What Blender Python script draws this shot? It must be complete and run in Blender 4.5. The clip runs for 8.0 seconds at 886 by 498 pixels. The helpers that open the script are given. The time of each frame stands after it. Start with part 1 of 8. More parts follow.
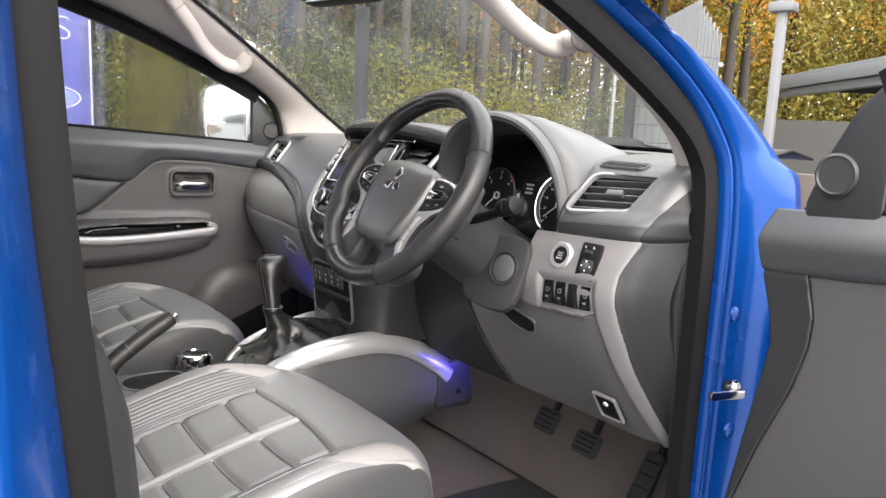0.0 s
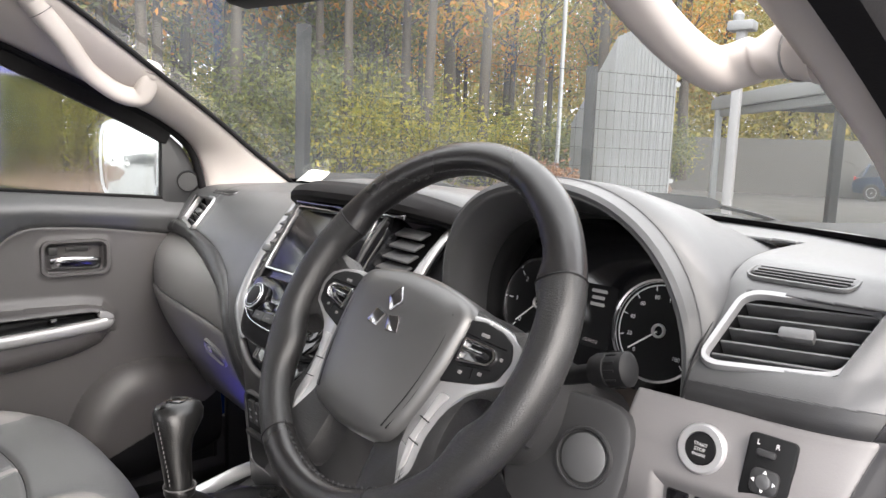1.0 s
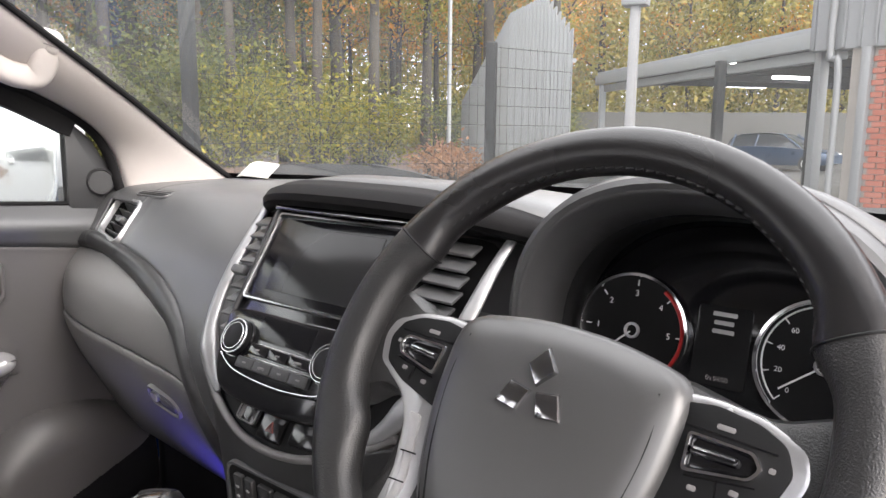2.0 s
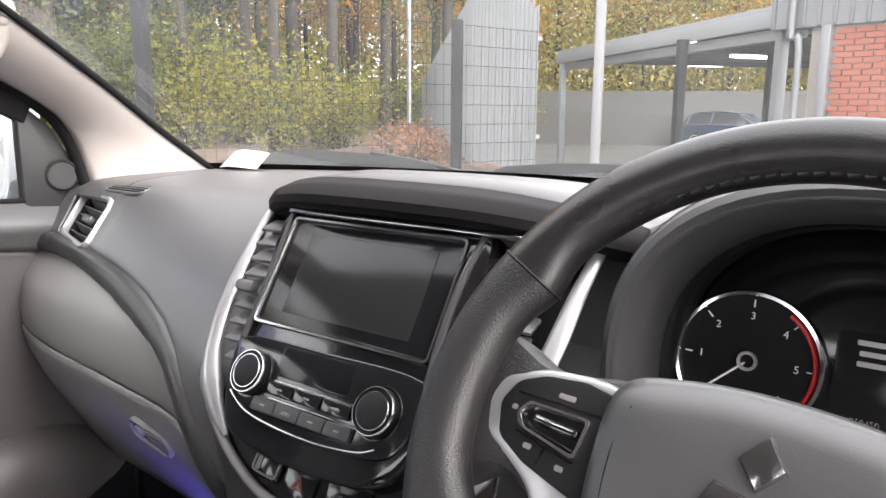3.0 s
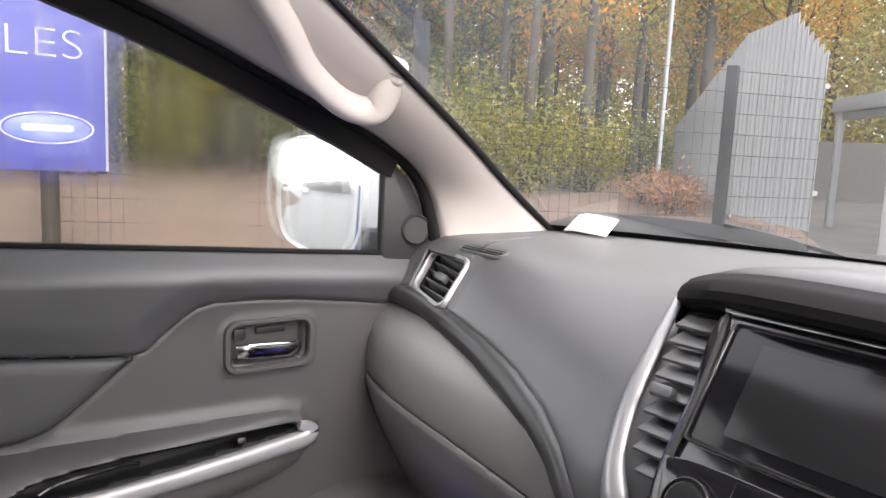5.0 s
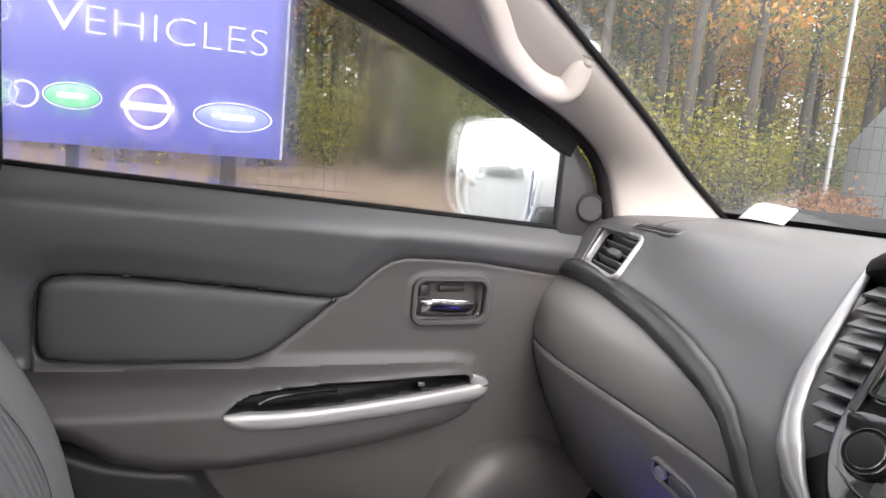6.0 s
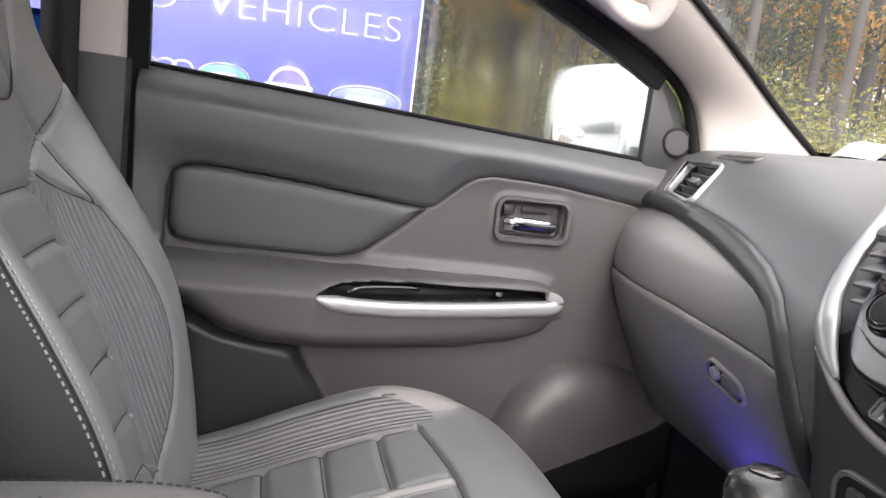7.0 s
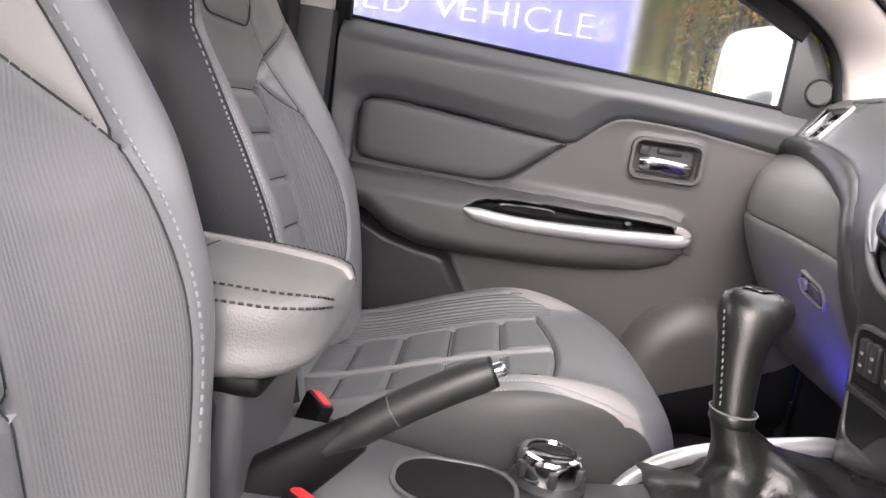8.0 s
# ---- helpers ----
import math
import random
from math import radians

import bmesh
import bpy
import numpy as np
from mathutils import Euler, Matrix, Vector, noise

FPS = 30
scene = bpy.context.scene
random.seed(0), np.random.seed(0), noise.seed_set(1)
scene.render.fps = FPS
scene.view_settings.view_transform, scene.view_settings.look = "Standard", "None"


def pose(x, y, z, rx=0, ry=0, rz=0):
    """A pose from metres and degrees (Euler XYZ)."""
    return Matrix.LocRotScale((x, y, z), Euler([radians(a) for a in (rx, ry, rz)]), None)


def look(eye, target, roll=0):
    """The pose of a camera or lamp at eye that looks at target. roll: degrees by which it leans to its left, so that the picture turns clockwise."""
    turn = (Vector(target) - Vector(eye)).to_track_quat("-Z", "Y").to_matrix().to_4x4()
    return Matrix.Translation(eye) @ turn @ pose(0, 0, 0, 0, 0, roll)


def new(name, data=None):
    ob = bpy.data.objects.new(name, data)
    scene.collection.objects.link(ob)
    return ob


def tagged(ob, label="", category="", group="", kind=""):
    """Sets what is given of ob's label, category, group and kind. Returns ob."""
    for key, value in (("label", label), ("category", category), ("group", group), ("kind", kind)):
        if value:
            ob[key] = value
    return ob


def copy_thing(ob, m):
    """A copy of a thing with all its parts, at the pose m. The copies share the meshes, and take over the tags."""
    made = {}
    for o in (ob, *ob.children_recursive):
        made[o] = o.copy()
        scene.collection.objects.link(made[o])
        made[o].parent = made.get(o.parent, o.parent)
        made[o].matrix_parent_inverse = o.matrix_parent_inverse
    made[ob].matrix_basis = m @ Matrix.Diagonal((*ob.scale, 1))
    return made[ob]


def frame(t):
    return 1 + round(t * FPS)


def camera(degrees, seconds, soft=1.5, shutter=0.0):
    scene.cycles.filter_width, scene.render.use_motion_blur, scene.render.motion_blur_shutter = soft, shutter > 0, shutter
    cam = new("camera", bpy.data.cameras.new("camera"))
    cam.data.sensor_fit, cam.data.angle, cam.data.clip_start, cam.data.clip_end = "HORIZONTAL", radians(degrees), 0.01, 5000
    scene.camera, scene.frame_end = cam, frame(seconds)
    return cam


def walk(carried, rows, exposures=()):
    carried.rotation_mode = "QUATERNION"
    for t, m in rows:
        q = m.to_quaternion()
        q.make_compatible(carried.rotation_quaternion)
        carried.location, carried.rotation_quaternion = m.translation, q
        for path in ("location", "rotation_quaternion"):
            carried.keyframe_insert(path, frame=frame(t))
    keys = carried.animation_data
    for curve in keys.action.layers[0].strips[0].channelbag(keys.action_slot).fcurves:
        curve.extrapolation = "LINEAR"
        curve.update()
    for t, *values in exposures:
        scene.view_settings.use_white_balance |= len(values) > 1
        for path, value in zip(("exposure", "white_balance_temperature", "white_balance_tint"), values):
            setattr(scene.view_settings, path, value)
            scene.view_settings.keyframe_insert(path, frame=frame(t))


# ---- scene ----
cam = camera(62.6, 8.0)
PATH = [
    (0, (1.407, -0.872, 1.306), (-0.163, 0.325, 0.979), 2.7),
    (0.5, (1.11, -0.703, 1.35), (-0.449, 0.517, 1.069), 2.7),
    (1, (0.899, -0.598, 1.366), (-0.581, 0.721, 1.096), 2.1),
    (1.2, (0.832, -0.583, 1.361), (-0.601, 0.784, 1.084), 1.6),
    (1.5, (0.727, -0.578, 1.369), (-0.639, 0.853, 1.075), 0.9),
    (2.8, (0.472, -0.515, 1.371), (-0.678, 1.084, 1.022), 0.8),
    (3, (0.435, -0.505, 1.376), (-0.724, 1.083, 1.006), 0.4),
    (3.5, (0.348, -0.486, 1.376), (-0.864, 1.061, 1.01), 0.8),
    (4, (0.274, -0.471, 1.381), (-1.053, 0.985, 1.037), 1.3),
    (4.5, (0.239, -0.513, 1.399), (-1.233, 0.806, 1.091), 2.0),
    (5, (0.234, -0.568, 1.407), (-1.374, 0.589, 1.128), 2.7),
    (5.2, (0.236, -0.595, 1.409), (-1.417, 0.496, 1.134), 3.2),
    (6.3, (0.306, -0.666, 1.32), (-1.531, 0.071, 1.032), 5.7),
    (6.5, (0.325, -0.66, 1.294), (-1.535, 0.016, 1.004), 5.9),
    (7, (0.405, -0.62, 1.241), (-1.504, -0.114, 0.929), 7.1),
    (7.5, (0.519, -0.564, 1.201), (-1.433, -0.275, 0.877), 8.2),
    (8, (0.635, -0.502, 1.135), (-1.331, -0.573, 0.779), 8.7),
]
walk(cam, [(t, look(e, g, r)) for t, e, g, r in PATH],
     exposures=((0.0, 2.0, 6500, 11), (1.0, 2.05, 6480, 12), (1.6, 1.88, 6470, 13), (2.8, 2.27, 6450, 15), (4.0, 2.1, 6450, 15), (5.0, 1.95, 6450, 16), (6.5, 2.2, 6420, 14), (7.0, 2.34, 6430, 15), (7.4, 2.43, 6450, 17), (8.0, 2.48, 6480, 19)))


# ---- daylight: overcast sky and a wide soft sun ----
world = bpy.data.worlds.new("sky")
scene.world = world
world.use_nodes = True
wn = world.node_tree
sky = wn.nodes.new("ShaderNodeTexSky")
sky.sky_type = "NISHITA"
sky.sun_disc = False
sky.sun_elevation, sky.sun_rotation = radians(37), radians(102)
sky.air_density, sky.dust_density, sky.ozone_density = 1.0, 4.0, 1.0
haze = wn.nodes.new("ShaderNodeMixRGB")
haze.inputs[0].default_value = 0.75
haze.inputs[2].default_value = (9.5, 9.3, 9.1, 1)
wn.links.new(sky.outputs[0], haze.inputs[1])
wn.links.new(haze.outputs[0], wn.nodes["Background"].inputs[0])
wn.nodes["Background"].inputs[1].default_value = 0.165
sun = new("sun", bpy.data.lights.new("sun", "SUN"))
sun.data.energy, sun.data.angle, sun.data.color = 1.05, radians(45), (1.0, 0.97, 0.93)
sun.matrix_world = look((9.3, -2, 7.2), (0, 0, 0))


# ---- materials ----
def mat(name, base, rough=0.5, metal=0.0, var=0.12, scale=40.0, bump=0.1, bscale=400.0, coat=0.0, spec=0.5, wave=None, dots=0.0):
    """A procedural surface: two scales of colour change, uneven gloss and a fine grain."""
    m = bpy.data.materials.new(name)
    m.use_nodes = True
    nt = m.node_tree
    b = nt.nodes["Principled BSDF"]
    b.inputs["Metallic"].default_value = metal
    b.inputs["Coat Weight"].default_value = coat
    b.inputs["Coat Roughness"].default_value = 0.04
    b.inputs["Specular IOR Level"].default_value = spec
    co = nt.nodes.new("ShaderNodeTexCoord")
    n1, n2 = nt.nodes.new("ShaderNodeTexNoise"), nt.nodes.new("ShaderNodeTexNoise")
    n1.inputs["Scale"].default_value, n2.inputs["Scale"].default_value = scale * 0.12, bscale
    n1.inputs["Detail"].default_value, n2.inputs["Detail"].default_value = 5, 3
    for n in (n1, n2):
        nt.links.new(co.outputs["Object"], n.inputs["Vector"])
    ramp = nt.nodes.new("ShaderNodeMixRGB")
    dark = tuple(max(c * (1 - var), 0) for c in base)
    light = tuple(min(c * (1 + var), 1) for c in base)
    ramp.inputs[1].default_value, ramp.inputs[2].default_value = (*dark, 1), (*light, 1)
    mixn = nt.nodes.new("ShaderNodeMath")
    mixn.operation = "MULTIPLY_ADD"
    mixn.inputs[1].default_value, mixn.inputs[2].default_value = 0.4, 0.0
    nt.links.new(n2.outputs["Fac"], mixn.inputs[0])
    add = nt.nodes.new("ShaderNodeMath")
    add.operation = "MULTIPLY_ADD"
    add.inputs[1].default_value = 0.6
    nt.links.new(n1.outputs["Fac"], add.inputs[0])
    nt.links.new(mixn.outputs[0], add.inputs[2])
    nt.links.new(add.outputs[0], ramp.inputs[0])
    nt.links.new(ramp.outputs[0], b.inputs["Base Color"])
    rr = nt.nodes.new("ShaderNodeMapRange")
    rr.inputs[3].default_value, rr.inputs[4].default_value = max(rough - 0.08, 0.02), min(rough + 0.08, 1)
    nt.links.new(n1.outputs["Fac"], rr.inputs[0])
    nt.links.new(rr.outputs[0], b.inputs["Roughness"])
    if bump:
        bu = nt.nodes.new("ShaderNodeBump")
        bu.inputs["Strength"].default_value, bu.inputs["Distance"].default_value = bump, 0.001
        src = n2.outputs["Fac"]
        if wave:
            w = nt.nodes.new("ShaderNodeTexWave")
            w.bands_direction = wave[0]
            w.inputs["Scale"].default_value = wave[1]
            nt.links.new(co.outputs["Object"], w.inputs["Vector"])
            s2 = nt.nodes.new("ShaderNodeMath")
            s2.operation = "MULTIPLY_ADD"
            s2.inputs[1].default_value = wave[2]
            nt.links.new(w.outputs["Fac"], s2.inputs[0])
            nt.links.new(n2.outputs["Fac"], s2.inputs[2])
            src = s2.outputs[0]
        if dots:
            vo = nt.nodes.new("ShaderNodeTexVoronoi")
            vo.inputs["Scale"].default_value, vo.inputs["Randomness"].default_value = dots, 0.0
            nt.links.new(co.outputs["Object"], vo.inputs["Vector"])
            hole, s3 = nt.nodes.new("ShaderNodeMath"), nt.nodes.new("ShaderNodeMath")
            hole.operation, hole.inputs[1].default_value = "GREATER_THAN", 0.36
            nt.links.new(vo.outputs["Distance"], hole.inputs[0])
            s3.operation, s3.inputs[1].default_value = "MULTIPLY_ADD", 2.5
            nt.links.new(hole.outputs[0], s3.inputs[0])
            nt.links.new(n2.outputs["Fac"], s3.inputs[2])
            src = s3.outputs[0]
        nt.links.new(src, bu.inputs["Height"])
        nt.links.new(bu.outputs[0], b.inputs["Normal"])
    return m


def emit(name, color, strength):
    m = bpy.data.materials.new(name)
    m.use_nodes = True
    b = m.node_tree.nodes["Principled BSDF"]
    b.inputs["Base Color"].default_value = (*color, 1)
    b.inputs["Emission Color"].default_value = (*color, 1)
    b.inputs["Emission Strength"].default_value = strength
    return m


def glass(name, film, lo, hi, scale, drops=0.0, fog=None):
    """Thin glazing: clear with a reflection, partly covered by a wet misty film."""
    m = bpy.data.materials.new(name)
    m.use_nodes = True
    nt = m.node_tree
    out = nt.nodes["Material Output"]
    nt.nodes.remove(nt.nodes["Principled BSDF"])
    clear, gloss = nt.nodes.new("ShaderNodeBsdfTransparent"), nt.nodes.new("ShaderNodeBsdfGlossy")
    clear.inputs[0].default_value = (0.95, 0.97, 0.96, 1)
    gloss.inputs["Roughness"].default_value = 0.01
    lw, fr = nt.nodes.new("ShaderNodeLayerWeight"), nt.nodes.new("ShaderNodeMath")
    lw.inputs[0].default_value = 0.25
    fr.operation, fr.inputs[1].default_value = "MULTIPLY", 0.35
    nt.links.new(lw.outputs["Facing"], fr.inputs[0])
    mx = nt.nodes.new("ShaderNodeMixShader")
    nt.links.new(fr.outputs[0], mx.inputs[0])
    nt.links.new(clear.outputs[0], mx.inputs[1])
    nt.links.new(gloss.outputs[0], mx.inputs[2])
    mist, haz = nt.nodes.new("ShaderNodeBsdfTranslucent"), nt.nodes.new("ShaderNodeBsdfDiffuse")
    mist.inputs[0].default_value = haz.inputs[0].default_value = (*film, 1)
    m2 = nt.nodes.new("ShaderNodeMixShader")
    m2.inputs[0].default_value = 0.25
    nt.links.new(mist.outputs[0], m2.inputs[1])
    nt.links.new(haz.outputs[0], m2.inputs[2])
    co, no = nt.nodes.new("ShaderNodeTexCoord"), nt.nodes.new("ShaderNodeTexNoise")
    st = nt.nodes.new("ShaderNodeMapping")
    st.inputs["Scale"].default_value = (1, 1, 0.35)
    nt.links.new(co.outputs["Object"], st.inputs[0])
    nt.links.new(st.outputs[0], no.inputs["Vector"])
    no.inputs["Scale"].default_value, no.inputs["Detail"].default_value = scale, 6
    rg = nt.nodes.new("ShaderNodeMapRange")
    rg.inputs[1].default_value, rg.inputs[2].default_value = 0.35, 0.7
    rg.inputs[3].default_value, rg.inputs[4].default_value = lo, hi
    nt.links.new(no.outputs["Fac"], rg.inputs[0])
    m3 = nt.nodes.new("ShaderNodeMixShader")
    nt.links.new(rg.outputs[0], m3.inputs[0])
    nt.links.new(mx.outputs[0], m3.inputs[1])
    nt.links.new(m2.outputs[0], m3.inputs[2])
    nt.links.new(m3.outputs[0], out.inputs[0])
    if fog:
        # a fogged stretch along y that blurs what lies behind
        rf, m4 = nt.nodes.new("ShaderNodeBsdfRefraction"), nt.nodes.new("ShaderNodeMixShader")
        rf.inputs["IOR"].default_value, rf.inputs["Roughness"].default_value = 1.12, 0.24
        rf.inputs["Color"].default_value = (0.93, 0.95, 0.9, 1)
        sx, wob = nt.nodes.new("ShaderNodeSeparateXYZ"), nt.nodes.new("ShaderNodeMath")
        nt.links.new(co.outputs["Object"], sx.inputs[0])
        wob.operation, wob.inputs[1].default_value = "MULTIPLY_ADD", 0.12
        nt.links.new(no.outputs["Fac"], wob.inputs[0])
        nt.links.new(sx.outputs["Y"], wob.inputs[2])
        up_, dn = nt.nodes.new("ShaderNodeMapRange"), nt.nodes.new("ShaderNodeMapRange")
        for q, (a, b) in ((up_, fog[0]), (dn, fog[1])):
            q.interpolation_type = "SMOOTHSTEP"
            q.inputs[1].default_value, q.inputs[2].default_value = a + 0.06, b + 0.06
            nt.links.new(wob.outputs[0], q.inputs[0])
        dn.inputs[3].default_value, dn.inputs[4].default_value = 1.0, fog[2]
        mu = nt.nodes.new("ShaderNodeMath")
        mu.operation = "MULTIPLY"
        nt.links.new(up_.outputs[0], mu.inputs[0])
        nt.links.new(dn.outputs[0], mu.inputs[1])
        mb_ = nt.nodes.new("ShaderNodeMixShader")
        mb_.inputs[0].default_value = 0.03
        nt.links.new(rf.outputs[0], mb_.inputs[1])
        nt.links.new(m2.outputs[0], mb_.inputs[2])
        # runs of water down the pane
        m5, n5, r5, mxm = nt.nodes.new("ShaderNodeMapping"), nt.nodes.new("ShaderNodeTexNoise"), nt.nodes.new("ShaderNodeMapRange"), nt.nodes.new("ShaderNodeMath")
        m5.inputs["Scale"].default_value = (1, 42, 2.2)
        n5.inputs["Scale"].default_value, n5.inputs["Detail"].default_value = 1.0, 4
        nt.links.new(co.outputs["Object"], m5.inputs[0])
        nt.links.new(m5.outputs[0], n5.inputs["Vector"])
        nt.links.new(n5.outputs["Fac"], r5.inputs[0])
        r5.inputs[1].default_value, r5.inputs[2].default_value, r5.inputs[3].default_value, r5.inputs[4].default_value = 0.45, 0.68, 0.10, 0.6
        mxm.operation = "MAXIMUM"
        nt.links.new(mu.outputs[0], mxm.inputs[0])
        nt.links.new(r5.outputs[0], mxm.inputs[1])
        mu = mxm
        nt.links.new(mu.outputs[0], m4.inputs[0])
        nt.links.new(m3.outputs[0], m4.inputs[1])
        nt.links.new(mb_.outputs[0], m4.inputs[2])
        nt.links.new(m4.outputs[0], out.inputs[0])
    if drops:
        vo, lt = nt.nodes.new("ShaderNodeTexVoronoi"), nt.nodes.new("ShaderNodeMath")
        vo.inputs["Scale"].default_value = drops
        lt.operation, lt.inputs[1].default_value = "LESS_THAN", 0.22
        nt.links.new(st.outputs[0], vo.inputs["Vector"])
        nt.links.new(vo.outputs["Distance"], lt.inputs[0])
        bu = nt.nodes.new("ShaderNodeBump")
        bu.inputs["Strength"].default_value, bu.inputs["Distance"].default_value = 0.6, 0.002
        nt.links.new(vo.outputs["Distance"], bu.inputs["Height"])
        nt.links.new(bu.outputs[0], gloss.inputs["Normal"])
    return m


DASH_DARK = mat("soft_dark_plastic", (0.066, 0.0665, 0.0685), 0.41, spec=0.75, bump=0.25, bscale=900)
DASH_BAND = mat("satin_black_plastic", (0.026, 0.026, 0.027), 0.42, bump=0.15, bscale=900)
GREY_TRIM = mat("mid_grey_plastic", (0.163, 0.158, 0.157), 0.40, bump=0.18, bscale=800)
DOOR_GREY = mat("warm_grey_door_plastic", (0.078, 0.0735, 0.0735), 0.42, bump=0.2, bscale=800)
END_CAP = mat("dark_end_cover_plastic", (0.018, 0.018, 0.020), 0.55, bump=0.2, bscale=900, spec=0.3)
LIGHT_TRIM = mat("light_grey_plastic", (0.145, 0.139, 0.139), 0.5, bump=0.15, bscale=800)
BLACK = mat("matt_black_plastic", (0.005, 0.005, 0.0055), 0.55, bump=0.1, spec=0.25)
GLOSS = mat("piano_black", (0.006, 0.006, 0.007), 0.12, var=0.05, bump=0.0, coat=0.2)
SCREEN = mat("dark_screen_glass", (0.006, 0.006, 0.007), 0.12, var=0.05, bump=0.0, spec=0.25)
DISPLAY = mat("dark_display", (0.014, 0.0142, 0.015), 0.16, var=0.05, bump=0.0, spec=0.25)
SILVER = mat("satin_silver_paint", (0.6, 0.6, 0.61), 0.32, 0.7, var=0.04, bump=0.03)
SATIN_TRIM = mat("satin_silver_door_trim", (0.40, 0.395, 0.395), 0.36, 0.45, var=0.05, bump=0.05)
ARCH = mat("satin_silver_arch_paint", (0.30, 0.30, 0.305), 0.34, 0.45, var=0.05, bump=0.03)
SPOKE = mat("bright_satin_silver", (0.38, 0.38, 0.385), 0.28, 0.6, var=0.05, bump=0.03)
DOOR_LEATHER = mat("charcoal_door_leather", (0.062, 0.063, 0.065), 0.40, bump=0.3, bscale=600)
TRIM_CHROME = mat("dark_chrome", (0.40, 0.40, 0.41), 0.16, 1.0, var=0.04, bump=0.0)
KNEE = mat("grey_knee_plastic", (0.105, 0.102, 0.101), 0.42, bump=0.2, bscale=800)
CHROME = mat("chrome", (0.85, 0.85, 0.86), 0.07, 1.0, var=0.03, bump=0.0)
LEATHER = mat("black_wheel_leather", (0.011, 0.0105, 0.011), 0.27, bump=0.22, bscale=900, spec=0.55)
PAD_SKIN = mat("black_airbag_skin", (0.044, 0.0435, 0.044), 0.38, bump=0.10, bscale=1500, spec=1.0)
HAND_GRIP = mat("matt_black_grip", (0.017, 0.0165, 0.017), 0.42, bump=0.15, bscale=900)
KNOB_LEATHER = mat("glossy_black_leather", (0.010, 0.0098, 0.0098), 0.28, bump=0.3, bscale=500)
PERF = mat("perforated_wheel_leather", (0.013, 0.0128, 0.013), 0.32, spec=0.6, bump=0.55, bscale=900, dots=380.0)
SEAT = mat("charcoal_seat_leather", (0.136, 0.136, 0.138), 0.38, bump=0.3, bscale=700, spec=1.0)
LID_LEATHER = mat("soft_grey_armrest_leather", (0.150, 0.146, 0.144), 0.42, bump=0.4, bscale=500, spec=0.6)
SEAT_SIDE = mat("ribbed_charcoal_leather", (0.135, 0.135, 0.137), 0.40, bump=0.8, bscale=600, wave=("X", 52.0, 2.2))
SEAT_FINE = mat("fine_ribbed_charcoal_leather", (0.135, 0.133, 0.133), 0.42, bump=0.4, bscale=600, wave=("X", 125.0, 0.8))
# Same leather as the seat, darkened low down to stand for shade.
CUSHION_SIDE = mat("shaded_cushion_leather", (0.045, 0.045, 0.046), 0.45, bump=0.3, bscale=600, spec=0.4)
# Flank of the seat darkened: the shade beside it is put into the colour.
SEAT_FLANK = mat("shaded_seat_side", (0.030, 0.030, 0.031), 0.5, bump=0.3, bscale=600, spec=0.3)
SEAT_LIGHT = mat("light_grey_seat_leather", (0.27, 0.255, 0.248), 0.45, bump=0.3, bscale=600)
SEAM = mat("dark_sewing_thread", (0.018, 0.018, 0.019), 0.7, bump=0.2)
STITCH = mat("pale_seat_thread", (0.29, 0.29, 0.295), 0.7)
THREAD = mat("grey_thread", (0.45, 0.45, 0.45), 0.7)
PILLAR = mat("warm_light_grey_trim", (0.42, 0.385, 0.36), 0.6, var=0.05, bump=0.25, bscale=1200)
HEADLINER = mat("headliner_cloth", (0.5, 0.47, 0.44), 0.85, bump=0.4, bscale=900)
CARPET = mat("grey_brown_carpet", (0.098, 0.082, 0.073), 0.95, var=0.4, bump=1.0, bscale=700)
MAT_RUBBER = mat("black_floor_mat", (0.02, 0.02, 0.022), 0.85, var=0.3, bump=1.0, bscale=500)
RUBBER = mat("rubber_seal", (0.008, 0.0075, 0.008), 0.72, bump=0.2, spec=0.14)
BLUE = mat("blue_car_paint", (0.001, 0.050, 0.255), 0.26, 0.35, var=0.06, bump=0.0, coat=0.45, spec=0.3)
WHITE = mat("white_ink", (0.8, 0.8, 0.8), 0.5, var=0.03)
HAZARD = mat("dull_red_ink", (0.35, 0.09, 0.08), 0.5, var=0.05)
RED = mat("red_plastic", (0.6, 0.03, 0.03), 0.4, var=0.05)
MIRROR = mat("mirror_glass", (0.62, 0.63, 0.64), 0.015, 1.0, var=0.0, bump=0.0)
WINDSCREEN = glass("windscreen_glass", (0.75, 0.8, 0.78), 0.015, 0.075, 2.5)
SIDE_GLASS = glass("misted_side_glass", (0.40, 0.41, 0.38), 0.0, 0.06, 4.0, 150, fog=((-0.40, -0.28), (-0.24, -0.15), 0.12))
CLEAR_GLASS = glass("clear_glass", (0.7, 0.75, 0.75), 0.0, 0.03, 3.0)


# ---- small geometry kit: a shape is (vertices, faces) ----
def basis(o, x, y):
    x, y = Vector(x).normalized(), Vector(y)
    z = x.cross(y).normalized()
    y = z.cross(x)
    return Matrix(((x[0], y[0], z[0], o[0]), (x[1], y[1], z[1], o[1]), (x[2], y[2], z[2], o[2]), (0, 0, 0, 1)))


def xf(g, m):
    a = np.array(m)
    v = np.asarray(g[0], float)
    return v @ a[:3, :3].T + a[:3, 3], g[1]


def join(*gs):
    vs, fs, n = [], [], 0
    for v, f in gs:
        vs.append(np.asarray(v, float))
        fs += [tuple(i + n for i in q) for q in f]
        n += len(v)
    return np.vstack(vs), fs


def thing(name, at, label, category, group="", kind=""):
    e = new(name)
    e.empty_display_size = 0.05
    e.location = at
    return tagged(e, label, category, group, kind)


